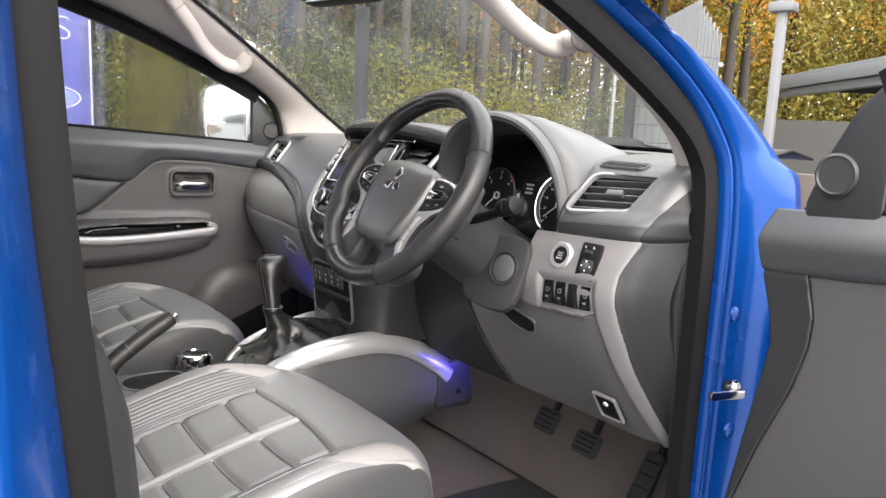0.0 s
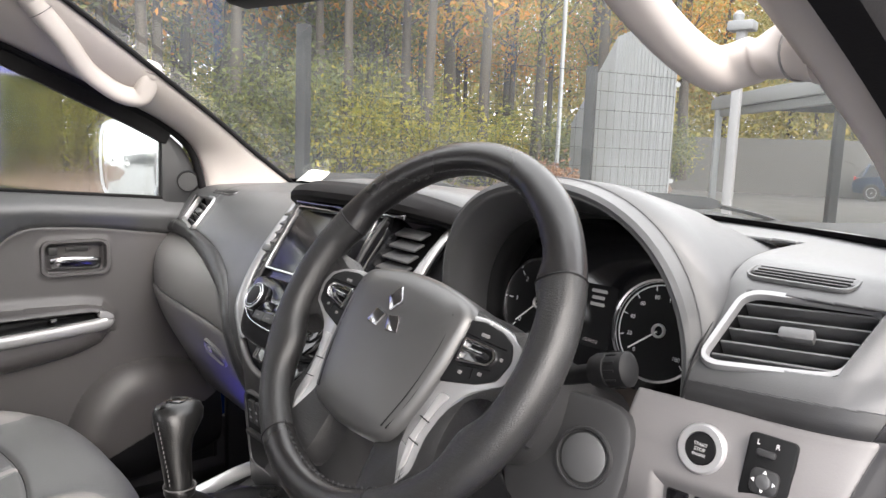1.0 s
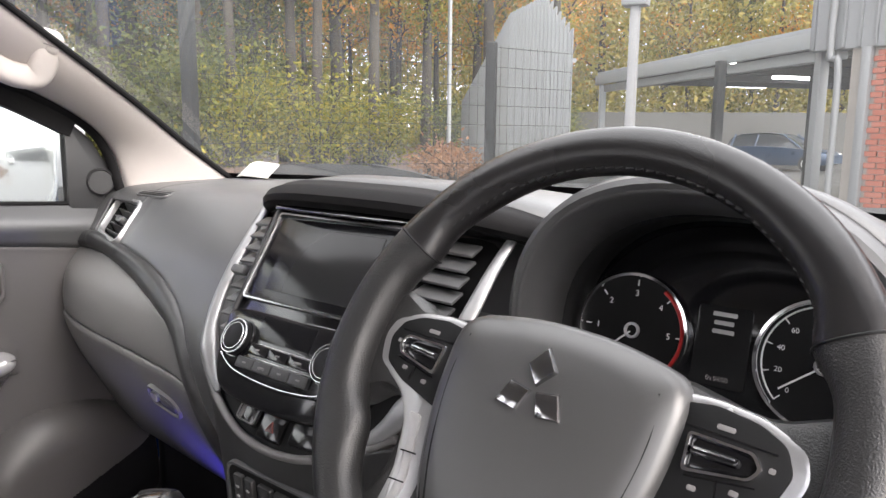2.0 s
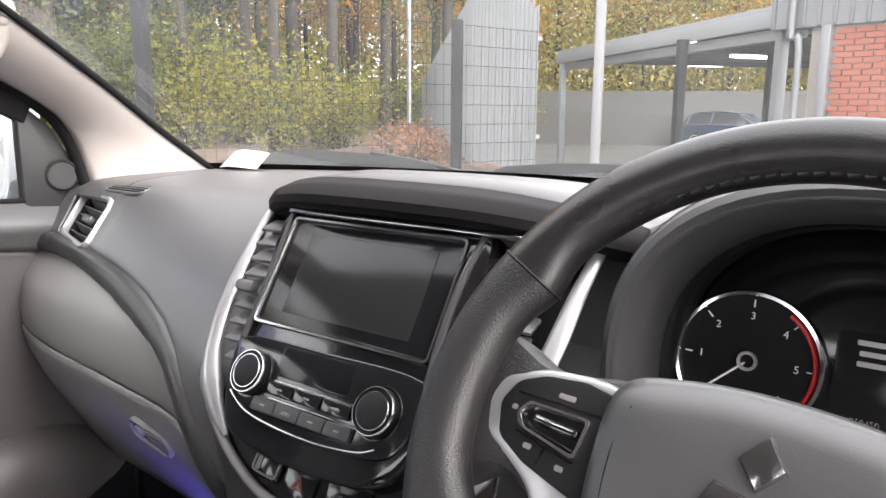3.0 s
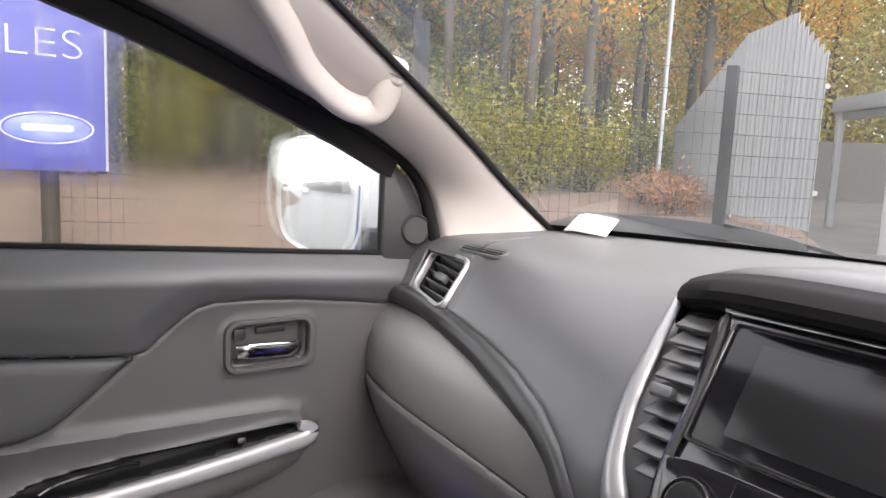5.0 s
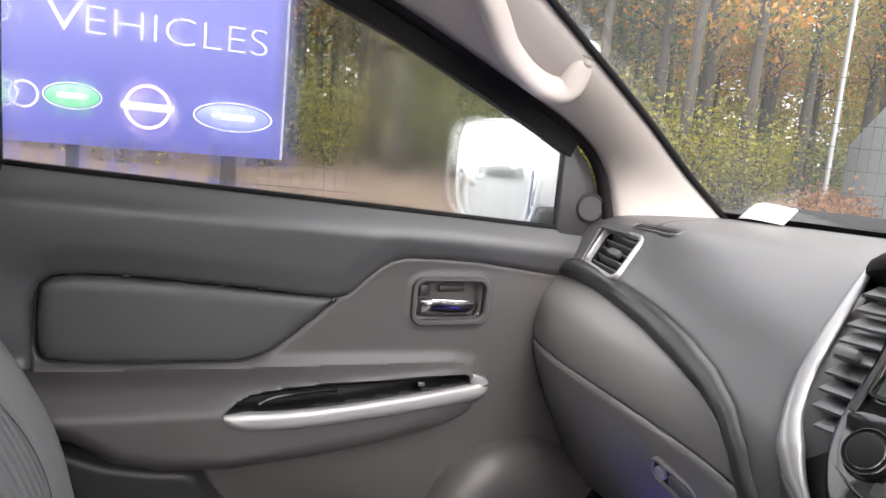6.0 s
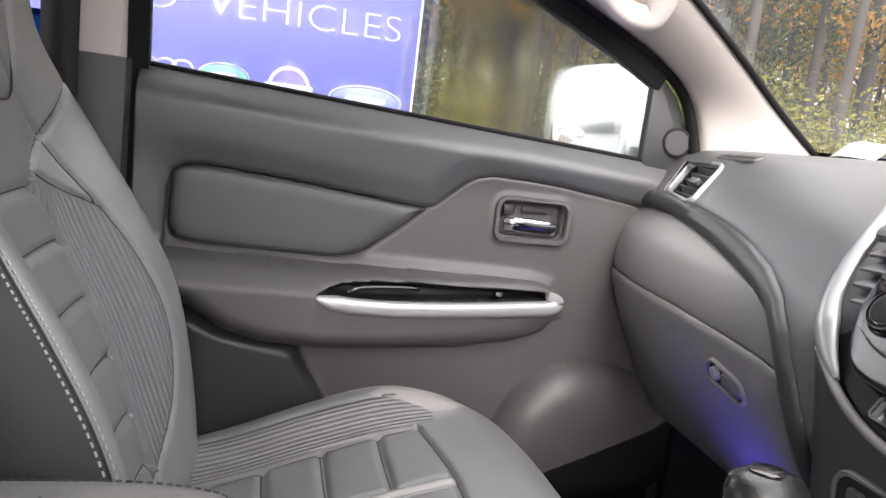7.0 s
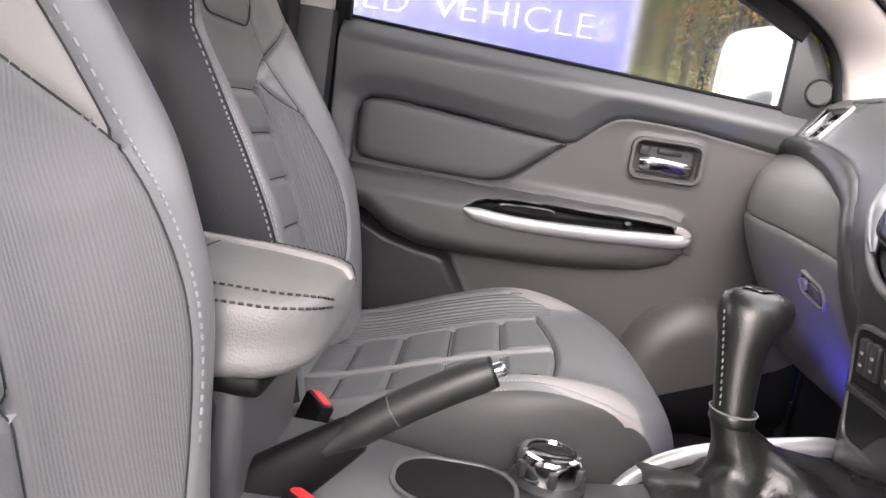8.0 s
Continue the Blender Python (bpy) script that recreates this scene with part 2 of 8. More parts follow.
def put(name, g, material, parent=None, label="", smooth=True, sharp=40):
    me = bpy.data.meshes.new(name)
    me.from_pydata([tuple(p) for p in g[0]], [], g[1])
    bm = bmesh.new()
    bm.from_mesh(me)
    bmesh.ops.recalc_face_normals(bm, faces=bm.faces)
    if smooth:
        for f in bm.faces:
            f.smooth = True
        for e in bm.edges:
            if len(e.link_faces) == 2 and e.calc_face_angle(0) > radians(sharp):
                e.smooth = False
    bm.to_mesh(me)
    bm.free()
    me.materials.append(material)
    ob = new(name, me)
    if parent is not None:
        ob.parent = parent
        if parent.type == "EMPTY":
            ob.matrix_parent_inverse = Matrix.Translation(-parent.location)
    if label:
        ob["label"] = label
    return ob


def solid(ob, t, offset=-1):
    s = ob.modifiers.new("thickness", "SOLIDIFY")
    s.thickness, s.offset = t, offset
    return ob


def rrect(w, h, r, n=5):
    r = min(r, w / 2 - 1e-4, h / 2 - 1e-4)
    p = []
    for cx, cy, a0 in ((1, 1, 0), (-1, 1, 90), (-1, -1, 180), (1, -1, 270)):
        for k in range(n + 1):
            a = radians(a0 + 90 * k / n)
            p.append((cx * (w / 2 - r) + r * math.cos(a), cy * (h / 2 - r) + r * math.sin(a)))
    return np.array(p)


def circle(r, n=32):
    return np.array([(r * math.cos(2 * math.pi * k / n), r * math.sin(2 * math.pi * k / n)) for k in range(n)])


def smooth_loop(pts, per=6, closed=True):
    """A smooth curve through a few points."""
    p = np.asarray(pts, float)
    n = len(p)
    out = []
    for i in range(n if closed else n - 1):
        if closed:
            a, b, c, d = p[i - 1], p[i], p[(i + 1) % n], p[(i + 2) % n]
        else:
            a, b, c, d = p[max(i - 1, 0)], p[i], p[i + 1], p[min(i + 2, n - 1)]
        for k in range(per):
            t = k / per
            out.append(0.5 * (2 * b + (c - a) * t + (2 * a - 5 * b + 4 * c - d) * t * t + (3 * b - a - 3 * c + d) * t ** 3))
    if not closed:
        out.append(p[-1])
    return np.array(out)


def inset(p, d):
    p = np.asarray(p, float)
    e = np.roll(p, -1, 0) - p
    area = np.sum(p[:, 0] * np.roll(p[:, 1], -1) - np.roll(p[:, 0], -1) * p[:, 1])
    e /= np.linalg.norm(e, axis=1)[:, None] + 1e-12
    nrm = np.stack([-e[:, 1], e[:, 0]], 1) * (1 if area > 0 else -1)
    m = nrm + np.roll(nrm, 1, 0)
    m /= np.maximum((m * m).sum(1)[:, None], 0.5) / 2
    return p + m * d


def plate(outline, depth, bevel=0.0015):
    """An outline in the xy plane raised by depth, with a rounded front edge."""
    o = np.asarray(outline, float)
    n = len(o)
    rings = [(o, 0.0), (o, depth - bevel), (inset(o, bevel * 0.3), depth - bevel * 0.3), (inset(o, bevel), depth)]
    v = np.vstack([np.column_stack([p, np.full(n, z)]) for p, z in rings])
    f = []
    for k in range(len(rings) - 1):
        for i in range(n):
            j = (i + 1) % n
            f.append((k * n + i, k * n + j, (k + 1) * n + j, (k + 1) * n + i))
    f.append(tuple(range((len(rings) - 1) * n, len(rings) * n)))
    f.append(tuple(range(n - 1, -1, -1)))
    return v, f


def ring(outer, inner, depth, bevel=0.0012):
    """A frame between two outlines with the same count of points."""
    o, i = np.asarray(outer, float), np.asarray(inner, float)
    n = len(o)
    rr = [(o, 0), (o, depth - bevel), (o + (i - o) * 0.2, depth), (o + (i - o) * 0.8, depth), (i, depth - bevel), (i, 0)]
    v = np.vstack([np.column_stack([p, np.full(n, z)]) for p, z in rr])
    f = []
    for k in range(len(rr)):
        k2 = (k + 1) % len(rr)
        for a in range(n):
            b = (a + 1) % n
            f.append((k * n + a, k * n + b, k2 * n + b, k2 * n + a))
    return v, f


def lathe(profile, n=32):
    v, f = [], []
    for r, z in profile:
        for k in range(n):
            a = 2 * math.pi * k / n
            v.append((r * math.cos(a), r * math.sin(a), z))
    for i in range(len(profile) - 1):
        for k in range(n):
            j = (k + 1) % n
            f.append((i * n + k, i * n + j, (i + 1) * n + j, (i + 1) * n + k))
    f.append(tuple(range(n - 1, -1, -1)))
    f.append(tuple(range((len(profile) - 1) * n, len(profile) * n)))
    return np.array(v), f


def box(sx, sy, sz, r=0.004, seg=2):
    bm = bmesh.new()
    bmesh.ops.create_cube(bm, size=1)
    for v in bm.verts:
        v.co = Vector((v.co.x * sx, v.co.y * sy, v.co.z * sz))
    if r > 0:
        bmesh.ops.bevel(bm, geom=bm.edges[:], offset=r, segments=seg, affect="EDGES", profile=0.5)
    bm.verts.index_update()
    g = np.array([v.co[:] for v in bm.verts]), [tuple(v.index for v in f.verts) for f in bm.faces]
    bm.free()
    return g


def sweep(path, section, closed=False, up=(0, 0, 1), scales=None, cap=True):
    """Carries a closed 2D section along a path; section x lies across, y along 'up'."""
    p = np.asarray(path, float)
    n, m = len(p), len(section)
    s = np.asarray(section, float)
    t = np.roll(p, -1, 0) - np.roll(p, 1, 0) if closed else np.gradient(p, axis=0)
    t /= np.linalg.norm(t, axis=1)[:, None] + 1e-12
    ups = np.broadcast_to(np.asarray(up, float), (n, 3))
    side = np.cross(t, ups)
    side /= np.linalg.norm(side, axis=1)[:, None] + 1e-12
    u2 = np.cross(side, t)
    k = np.ones(n) if scales is None else np.asarray(scales, float)
    v = (p[:, None, :] + side[:, None, :] * (s[None, :, 0:1] * k[:, None, None]) + u2[:, None, :] * (s[None, :, 1:2] * k[:, None, None])).reshape(-1, 3)
    f = []
    for i in range(n if closed else n - 1):
        i2 = (i + 1) % n
        for a in range(m):
            b = (a + 1) % m
            f.append((i * m + a, i * m + b, i2 * m + b, i2 * m + a))
    if cap and not closed:
        f += [tuple(range(m - 1, -1, -1)), tuple(range((n - 1) * m, n * m))]
    return v, f


def tube(path, r, n=10, closed=False, up=(0, 0, 1), scales=None):
    return sweep(path, circle(r, n), closed, up, scales)


def loft(rows, closed=False, cap=False):
    """Joins rows of points, all of one length."""
    a = np.asarray(rows, float)
    n, m = a.shape[:2]
    f = []
    for i in range(n - 1):
        for j in range(m if closed else m - 1):
            k = (j + 1) % m
            f.append((i * m + j, i * m + k, (i + 1) * m + k, (i + 1) * m + j))
    if cap:
        f += [tuple(range(m - 1, -1, -1)), tuple(range((n - 1) * m, n * m))]
    return a.reshape(-1, 3), f


def patch(ctrl):
    """A smooth surface S(u, v) through a coarse net of points."""
    c = np.asarray(ctrl, float)
    m, n = c.shape[:2]

    def weights(t, cnt):
        s = np.clip(t, 0, 1) * (cnt - 1)
        i = np.clip(s.astype(int), 0, cnt - 2)
        t = s - i
        w = [-0.5 * t + t * t - 0.5 * t ** 3, 1 - 2.5 * t * t + 1.5 * t ** 3, 0.5 * t + 2 * t * t - 1.5 * t ** 3, -0.5 * t * t + 0.5 * t ** 3]
        return [np.clip(i + k, 0, cnt - 1) for k in (-1, 0, 1, 2)], w

    def surf(u, v):
        iu, wu = weights(u, m)
        iv, wv = weights(v, n)
        out = np.zeros(u.shape + (3,))
        for a in range(4):
            for b in range(4):
                out += (wu[a] * wv[b])[..., None] * c[iu[a], iv[b]]
        return out
    return surf


def skin(surf, nu, nv, cuts=(), shape=None):
    """Samples a surface; the grid is drawn onto the cut lines, and shape() moves it along its normal.
    Returns the grid, and the middle of each cell before it was moved."""
    uu, vv = np.meshgrid(np.linspace(0, 1, nu), np.linspace(0, 1, nv), indexing="ij")
    for cut in cuts:
        d = cut(surf(uu, vv))
        gu, gv = np.gradient(d)
        g2 = gu * gu + gv * gv + 1e-12
        near = np.abs(d) < 0.5 * np.sqrt(g2)
        near[0, :] = near[-1, :] = near[:, 0] = near[:, -1] = False
        uu = np.clip(uu - near * d * gu / g2 / (nu - 1), 0, 1)
        vv = np.clip(vv - near * d * gv / g2 / (nv - 1), 0, 1)
    p = surf(uu, vv)
    mid = (p[:-1, :-1] + p[1:, :-1] + p[:-1, 1:] + p[1:, 1:]) / 4
    if shape is not None:
        a, b = np.gradient(p, axis=0), np.gradient(p, axis=1)
        nrm = np.cross(a, b)
        nrm /= np.linalg.norm(nrm, axis=2)[..., None] + 1e-12
        p = p + nrm * shape(p)[..., None]
    return p, mid


def cells(p, keep):
    """The faces of a grid whose cells are kept."""
    nu, nv = p.shape[:2]
    idx = np.full(nu * nv, -1)
    ii, jj = np.nonzero(keep)
    quads = np.stack([ii * nv + jj, (ii + 1) * nv + jj, (ii + 1) * nv + jj + 1, ii * nv + jj + 1], 1)
    used = np.unique(quads)
    idx[used] = np.arange(len(used))
    return p.reshape(-1, 3)[used], [tuple(q) for q in idx[quads].tolist()]


def poly_side(x, y, pts):
    """Signed distance to an open line of points: positive on its left."""
    best = np.full(np.shape(x), 1e9)
    sign = np.ones(np.shape(x))
    for (x0, y0), (x1, y1) in zip(pts[:-1], pts[1:]):
        dx, dy = x1 - x0, y1 - y0
        t = np.clip(((x - x0) * dx + (y - y0) * dy) / (dx * dx + dy * dy), 0, 1)
        ex, ey = x - x0 - t * dx, y - y0 - t * dy
        d = np.hypot(ex, ey)
        c = dx * (y - y0) - dy * (x - x0)
        upd = d < best - 1e-9
        best = np.where(upd, d, best)
        sign = np.where(upd, np.where(c >= 0, 1.0, -1.0), sign)
    return best * sign


def poly_in(x, y, pts):
    """Signed distance to a closed outline: negative inside."""
    best = np.full(np.shape(x), 1e9)
    inside = np.zeros(np.shape(x), bool)
    n = len(pts)
    for k in range(n):
        (x0, y0), (x1, y1) = pts[k], pts[(k + 1) % n]
        dx, dy = x1 - x0, y1 - y0
        t = np.clip(((x - x0) * dx + (y - y0) * dy) / (dx * dx + dy * dy + 1e-15), 0, 1)
        best = np.minimum(best, np.hypot(x - x0 - t * dx, y - y0 - t * dy))
        if abs(dy) > 1e-12:
            inside ^= ((y0 > y) != (y1 > y)) & (x < (x1 - x0) * (y - y0) / dy + x0)
    return np.where(inside, -best, best)


def bell(d, w):
    return np.exp(-(d / w) ** 2)


def step(d, w):
    t = np.clip(d / w * 0.5 + 0.5, 0, 1)
    return t * t * (3 - 2 * t)




def words(name, text, size, m, material, parent, depth=0.0006, label="", align="CENTER", width=0.0, thin=0.0):
    """Raised lettering in the built-in font, on the plane of m."""
    cu = bpy.data.curves.new("lettering", "FONT")
    cu.body, cu.size, cu.extrude, cu.align_x, cu.align_y = text, size, depth, align, "CENTER"
    cu.offset = -thin
    tmp = new("lettering", cu)
    me = bpy.data.meshes.new_from_object(tmp)
    bpy.data.objects.remove(tmp)
    g = np.array([v.co[:] for v in me.vertices]), [tuple(q.vertices) for q in me.polygons]
    bpy.data.meshes.remove(me)
    if width:
        g[0][:, 0] *= width / (g[0][:, 0].max() - g[0][:, 0].min())
    return put(name, xf(g, m), material, parent, label, smooth=False)


def mirror_x(g):
    v = np.array(g[0], float)
    v[:, 0] *= -1
    return v, [tuple(reversed(q)) for q in g[1]]


# ---- car body around the cabin ----
def line3(pts, per=8):
    return smooth_loop(pts, per, closed=False)


shell = thing("car_body", (0, 0, 0.3), "blue pickup cab with pale grey inner trim", "vehicle body", kind="structure")


def strip(name, a, b, bulge, material, parent, n=30, label=""):
    """A rounded trim moulding between two edge lines, pushed out along bulge in the middle."""
    a, b = line3(a, n // (len(a) - 1)), line3(b, n // (len(b) - 1))
    k = min(len(a), len(b))
    a, b = a[:k], b[:k]
    rows = []
    for t in np.linspace(0, 1, 9):
        rows.append(a * (1 - t) + b * t + np.asarray(bulge) * (math.sin(math.pi * t) ** 0.7 if 0 < t < 1 else 0))
    return solid(put(name, loft(rows), material, parent, label), 0.006, 0)


A_IN = [(-0.655, 0.30, 1.272), (-0.642, 0.19, 1.345), (-0.625, 0.09, 1.415), (-0.604, -0.03, 1.492), (-0.575, -0.22, 1.612), (-0.56, -0.34, 1.675)]
A_OUT = [(-0.700, 0.105, 1.245), (-0.725, 0.085, 1.345), (-0.722, 0.02, 1.402), (-0.715, -0.10, 1.458), (-0.70, -0.36, 1.565), (-0.68, -0.62, 1.64)]
A_DRIVER = [(-0.704, 0.132, 1.250), (-0.703, 0.112, 1.288), (-0.702, 0.082, 1.321), (-0.700, 0.014, 1.370), (-0.690, -0.085, 1.425), (-0.672, -0.17, 1.482), (-0.62, -0.30, 1.600), (-0.57, -0.38, 1.672)]
O_DRIVER = [(-0.727, 0.155, 1.235), (-0.730, 0.140, 1.279), (-0.734, 0.095, 1.330), (-0.738, 0.010, 1.392), (-0.734, -0.09, 1.450), (-0.727, -0.17, 1.492), (-0.700, -0.40, 1.590), (-0.680, -0.62, 1.64)]
for s in (1, -1):
    fl = lambda pts: [(x * s, y, z) for x, y, z in pts]
    strip("pillar_trim", fl(A_IN if s > 0 else A_DRIVER), fl(A_OUT if s > 0 else O_DRIVER), (0.012, -0.022, -0.004) if s > 0 else (0.004, -0.012, -0.004), PILLAR, shell, label="pale warm grey pillar cover")
    put("windscreen_gasket", tube(line3(fl([(x + 0.004, y - 0.003, z) for x, y, z in A_IN] if s > 0 else [(x - 0.006, y + 0.010, z) for x, y, z in A_DRIVER])), 0.0055, 8), RUBBER, shell, "black rubber gasket")
    hdr = fl([(-0.56, -0.34, 1.675), (-0.57, -0.7, 1.705), (-0.57, -1.2, 1.705), (-0.56, -1.7, 1.68)])
    rail = fl([(-0.68, -0.62, 1.64), (-0.685, -0.8, 1.645), (-0.685, -1.25, 1.64), (-0.66, -1.7, 1.6)])
    strip("roof_rail_trim", hdr, rail, (0.005 * s, 0, -0.01), HEADLINER, shell)

# windscreen, curved in plan
base = [(x, 0.30 + 0.17 * (1 - (x / 0.66) ** 2), 1.272) for x in np.linspace(-0.70, 0.70, 15)]
head = [(x, -0.34 + 0.07 * (1 - (x / 0.56) ** 2), 1.675 + 0.03 * (1 - (x / 0.56) ** 2)) for x in np.linspace(-0.60, 0.60, 15)]
rows = [np.array(base) * (1 - t) + np.array(head) * t + np.array((0, 0.02, 0.02)) * math.sin(math.pi * t) for t in np.linspace(0, 1, 9)]
ws = tagged(put("windscreen", loft(rows), WINDSCREEN), "misty wet laminated windscreen above the dashboard", "windscreen", kind="structure")
ws.visible_shadow = False
put("windscreen_base_gasket", tube(line3([(x, y - 0.004, z + 0.002) for x, y, z in base], 2), 0.006, 8), RUBBER, shell)

fr_ = [np.array(base) * (1 - t) + np.array(head) * t + np.array((0, 0.02, 0.02)) * math.sin(math.pi * t) - np.array((0, 0.004, 0)) for t in (-0.01, 0.012, 0.03)]
put("screen_border", loft(fr_), RUBBER, shell, "black printed lower screen border")

# roof lining and outer roof
rl = [[(x, y, 1.72 - 0.045 * (x / 0.57) ** 2 - (0.02 if y < -1.5 or y > -0.4 else 0)) for x in np.linspace(-0.57, 0.57, 9)] for y in (-0.28, -0.6, -1.0, -1.4, -1.72)]
lining = tagged(put("ceiling", loft(rl), HEADLINER), "pale grey cloth roof lining", "ceiling", kind="structure")
solid(lining, 0.01)
ro = [[(x, y, 1.775 - 0.06 * (x / 0.66) ** 2) for x in np.linspace(-0.7, 0.7, 9)] for y in (-0.33, -0.6, -1.0, -1.4, -1.8)]
solid(put("roof_panel", loft(ro), BLUE, shell), 0.01)

# floor, tunnel sides, bulkhead
floor = tagged(put("floor", xf(box(1.5, 2.3, 0.04, 0.005), pose(0, -0.65, 0.46)), CARPET), "grey brown cabin carpet", "floor", kind="structure")
fw = [[(x, y, z) for x in np.linspace(-0.75, 0.75, 7)] for y, z in ((0.30, 0.48), (0.42, 0.56), (0.55, 0.72), (0.6, 0.95), (0.58, 1.25))]
solid(put("bulkhead", loft(fw), CARPET, shell, "dark carpeted bulkhead"), 0.02)
for s in (1, -1):
    put("kick_panel", xf(box(0.03, 0.6, 0.5, 0.01), pose(0.735 * s, 0.46, 0.66)), BLACK, shell)
    put("sill_cover", xf(box(0.08, 1.9, 0.09, 0.02), pose(0.74 * s, -0.75, 0.52)), BLACK, shell)

put("kick_panel", xf(box(0.02, 1.35, 0.46, 0.005), pose(-0.762, -0.2, 0.46)), DASH_BAND, shell)
# rear cabin: side walls with windows, rear wall with a window
for s in (1, -1):
    put("rear_side_wall", xf(box(0.05, 0.86, 0.78, 0.01), pose(0.74 * s, -1.33, 0.90)), DASH_DARK, shell)
    put("rear_pillar", xf(box(0.06, 0.16, 0.42, 0.02), pose(0.70 * s, -1.68, 1.46, 0, 6 * s)), PILLAR, shell)
    put("rear_quarter_panel", xf(box(0.03, 0.9, 1.0, 0.03), pose(0.86 * s, -1.32, 0.85)), BLUE, shell)
put("rear_wall", xf(box(1.46, 0.05, 0.8, 0.01), pose(0, -1.77, 0.90)), DASH_DARK, shell)
put("rear_header", xf(box(1.3, 0.05, 0.1, 0.01), pose(0, -1.76, 1.66)), HEADLINER, shell)
for s in (1, -1):
    put("centre_pillar_trim", loft([[(s * x, y, z) for x, y in ((0.735, -0.81), (0.70, -0.815), (0.69, -0.85), (0.70, -0.90), (0.735, -0.91))] for z in (1.29, 1.42, 1.55)] +
        [[(s * x, y, 1.66) for x, y in ((0.70, -0.81), (0.665, -0.815), (0.655, -0.85), (0.665, -0.90), (0.70, -0.91))]]), PILLAR, shell, "pale warm grey pillar cover")
    put("centre_pillar_lower", loft([[(s * x, y, z) for x, y in ((0.75, -0.80), (0.705, -0.808), (0.69, -0.85), (0.70, -0.92), (0.75, -0.93))] for z in (0.5, 0.9, 1.15, 1.29)]), DASH_BAND, shell)

# driver's doorway: rubber seal, blue posts and sill
seal = line3([(0.765, -0.735, 0.60), (0.765, -0.752, 0.95), (0.755, -0.777, 1.25), (0.725, -0.775, 1.52), (0.70, -0.72, 1.63), (0.71, -0.50, 1.60),
              (0.735, -0.20, 1.478), (0.752, 0.0, 1.37), (0.762, 0.09, 1.295), (0.768, 0.115, 1.20), (0.77, 0.118, 0.95), (0.77, 0.118, 0.60)], 10)
put("door_seal", sweep(seal, np.array([(0.02, -0.012), (0.02, 0.012), (0.005, 0.018), (-0.016, 0.014), (-0.016, -0.014), (0.005, -0.018)]), up=(1, 0, 0)), RUBBER, shell, "black rubber door seal")
post = [(0.80, 0.135, 0.40), (0.80, 0.135, 0.9), (0.80, 0.13, 1.22), (0.79, 0.09, 1.33), (0.775, -0.02, 1.42), (0.755, -0.22, 1.52), (0.73, -0.5, 1.635), (0.72, -0.8, 1.66)]
out = [(0.84, 0.24, 0.40), (0.85, 0.24, 0.9), (0.85, 0.23, 1.22), (0.826, 0.200, 1.280), (0.797, 0.070, 1.388), (0.788, -0.12, 1.478), (0.752, -0.45, 1.620), (0.735, -0.8, 1.662)]
strip("front_post", post, out, (0.007, -0.006, 0.004), BLUE, shell, 42, "glossy blue door post")
put("door_gap_seal", tube(line3([(x - 0.012, y, z) for x, y, z in A_OUT], 8), 0.014, 10, up=(1, 0, 0)), RUBBER, shell, "black rubber door seal")
inner = [(0.77, 0.13, 0.40), (0.77, 0.13, 0.9), (0.77, 0.125, 1.22), (0.765, 0.085, 1.32), (0.755, -0.02, 1.41), (0.738, -0.22, 1.505), (0.71, -0.5, 1.62), (0.70, -0.8, 1.64)]
strip("front_post_inner", inner, post, (0.004, -0.004, 0), BLUE, shell, 42)
strip("post_weather_strip", [(-x, y, z) for x, y, z in inner], [(-x, y, z) for x, y, z in post], (-0.004, -0.004, 0), RUBBER, shell, 42)
cpost = [(0.775, -0.745, 0.40), (0.775, -0.765, 0.9), (0.765, -0.792, 1.25), (0.735, -0.80, 1.55)]
cout = [(0.86, -0.83, 0.40), (0.87, -0.83, 0.9), (0.86, -0.83, 1.25), (0.80, -0.83, 1.55)]
strip("centre_post", cpost, cout, (0.0, 0.008, 0), BLUE, shell, 30, "glossy blue door post")
strip("rear_door_skin", cout, [(0.87, -1.2, 0.4), (0.88, -1.2, 0.9), (0.87, -1.2, 1.25), (0.8, -1.2, 1.55)], (0.01, 0, 0), BLUE, shell, 30)
put("door_striker", join(xf(box(0.03, 0.015, 0.06, 0.003), pose(0.825, -0.805, 0.97)), tube(line3([(0.825, -0.80, 0.955), (0.825, -0.775, 0.957), (0.825, -0.775, 0.983), (0.825, -0.80, 0.985)]), 0.004, 8)), SILVER, shell, "bright steel striker loop")
put("sill", xf(box(0.1, 1.2, 0.16, 0.03), pose(0.82, -0.35, 0.42)), BLUE, shell)
# front wing and bonnet
wing = [[(x, y, z) for y in np.linspace(0.20, 1.5, 9)] for x, z in ((0.84, 0.45), (0.885, 0.8), (0.885, 1.02), (0.85, 1.12), (0.78, 1.16))]
solid(put("front_wing", loft(wing), BLUE, shell), 0.004)
solid(put("front_wing", loft([[(-x, y, z) for x, y, z in r] for r in wing]), BLUE, shell), 0.004)
bon = [[(x, y, 1.15 + 0.035 * (1 - (x / 0.78) ** 2) - max(0, y - 1.1) * 0.25) for x in np.linspace(-0.78, 0.78, 15)] for y in (0.58, 0.75, 1.0, 1.3, 1.5)]
solid(put("bonnet", loft(bon), BLUE, shell), 0.004)
cw = [[(x, y + 0.17 * (1 - (x / 0.7) ** 2) - 0.02, z + 0.012 * math.cos(9 * x)) for x in np.linspace(-0.72, 0.72, 31)] for y, z in ((0.33, 1.255), (0.40, 1.272), (0.47, 1.285), (0.55, 1.27))]
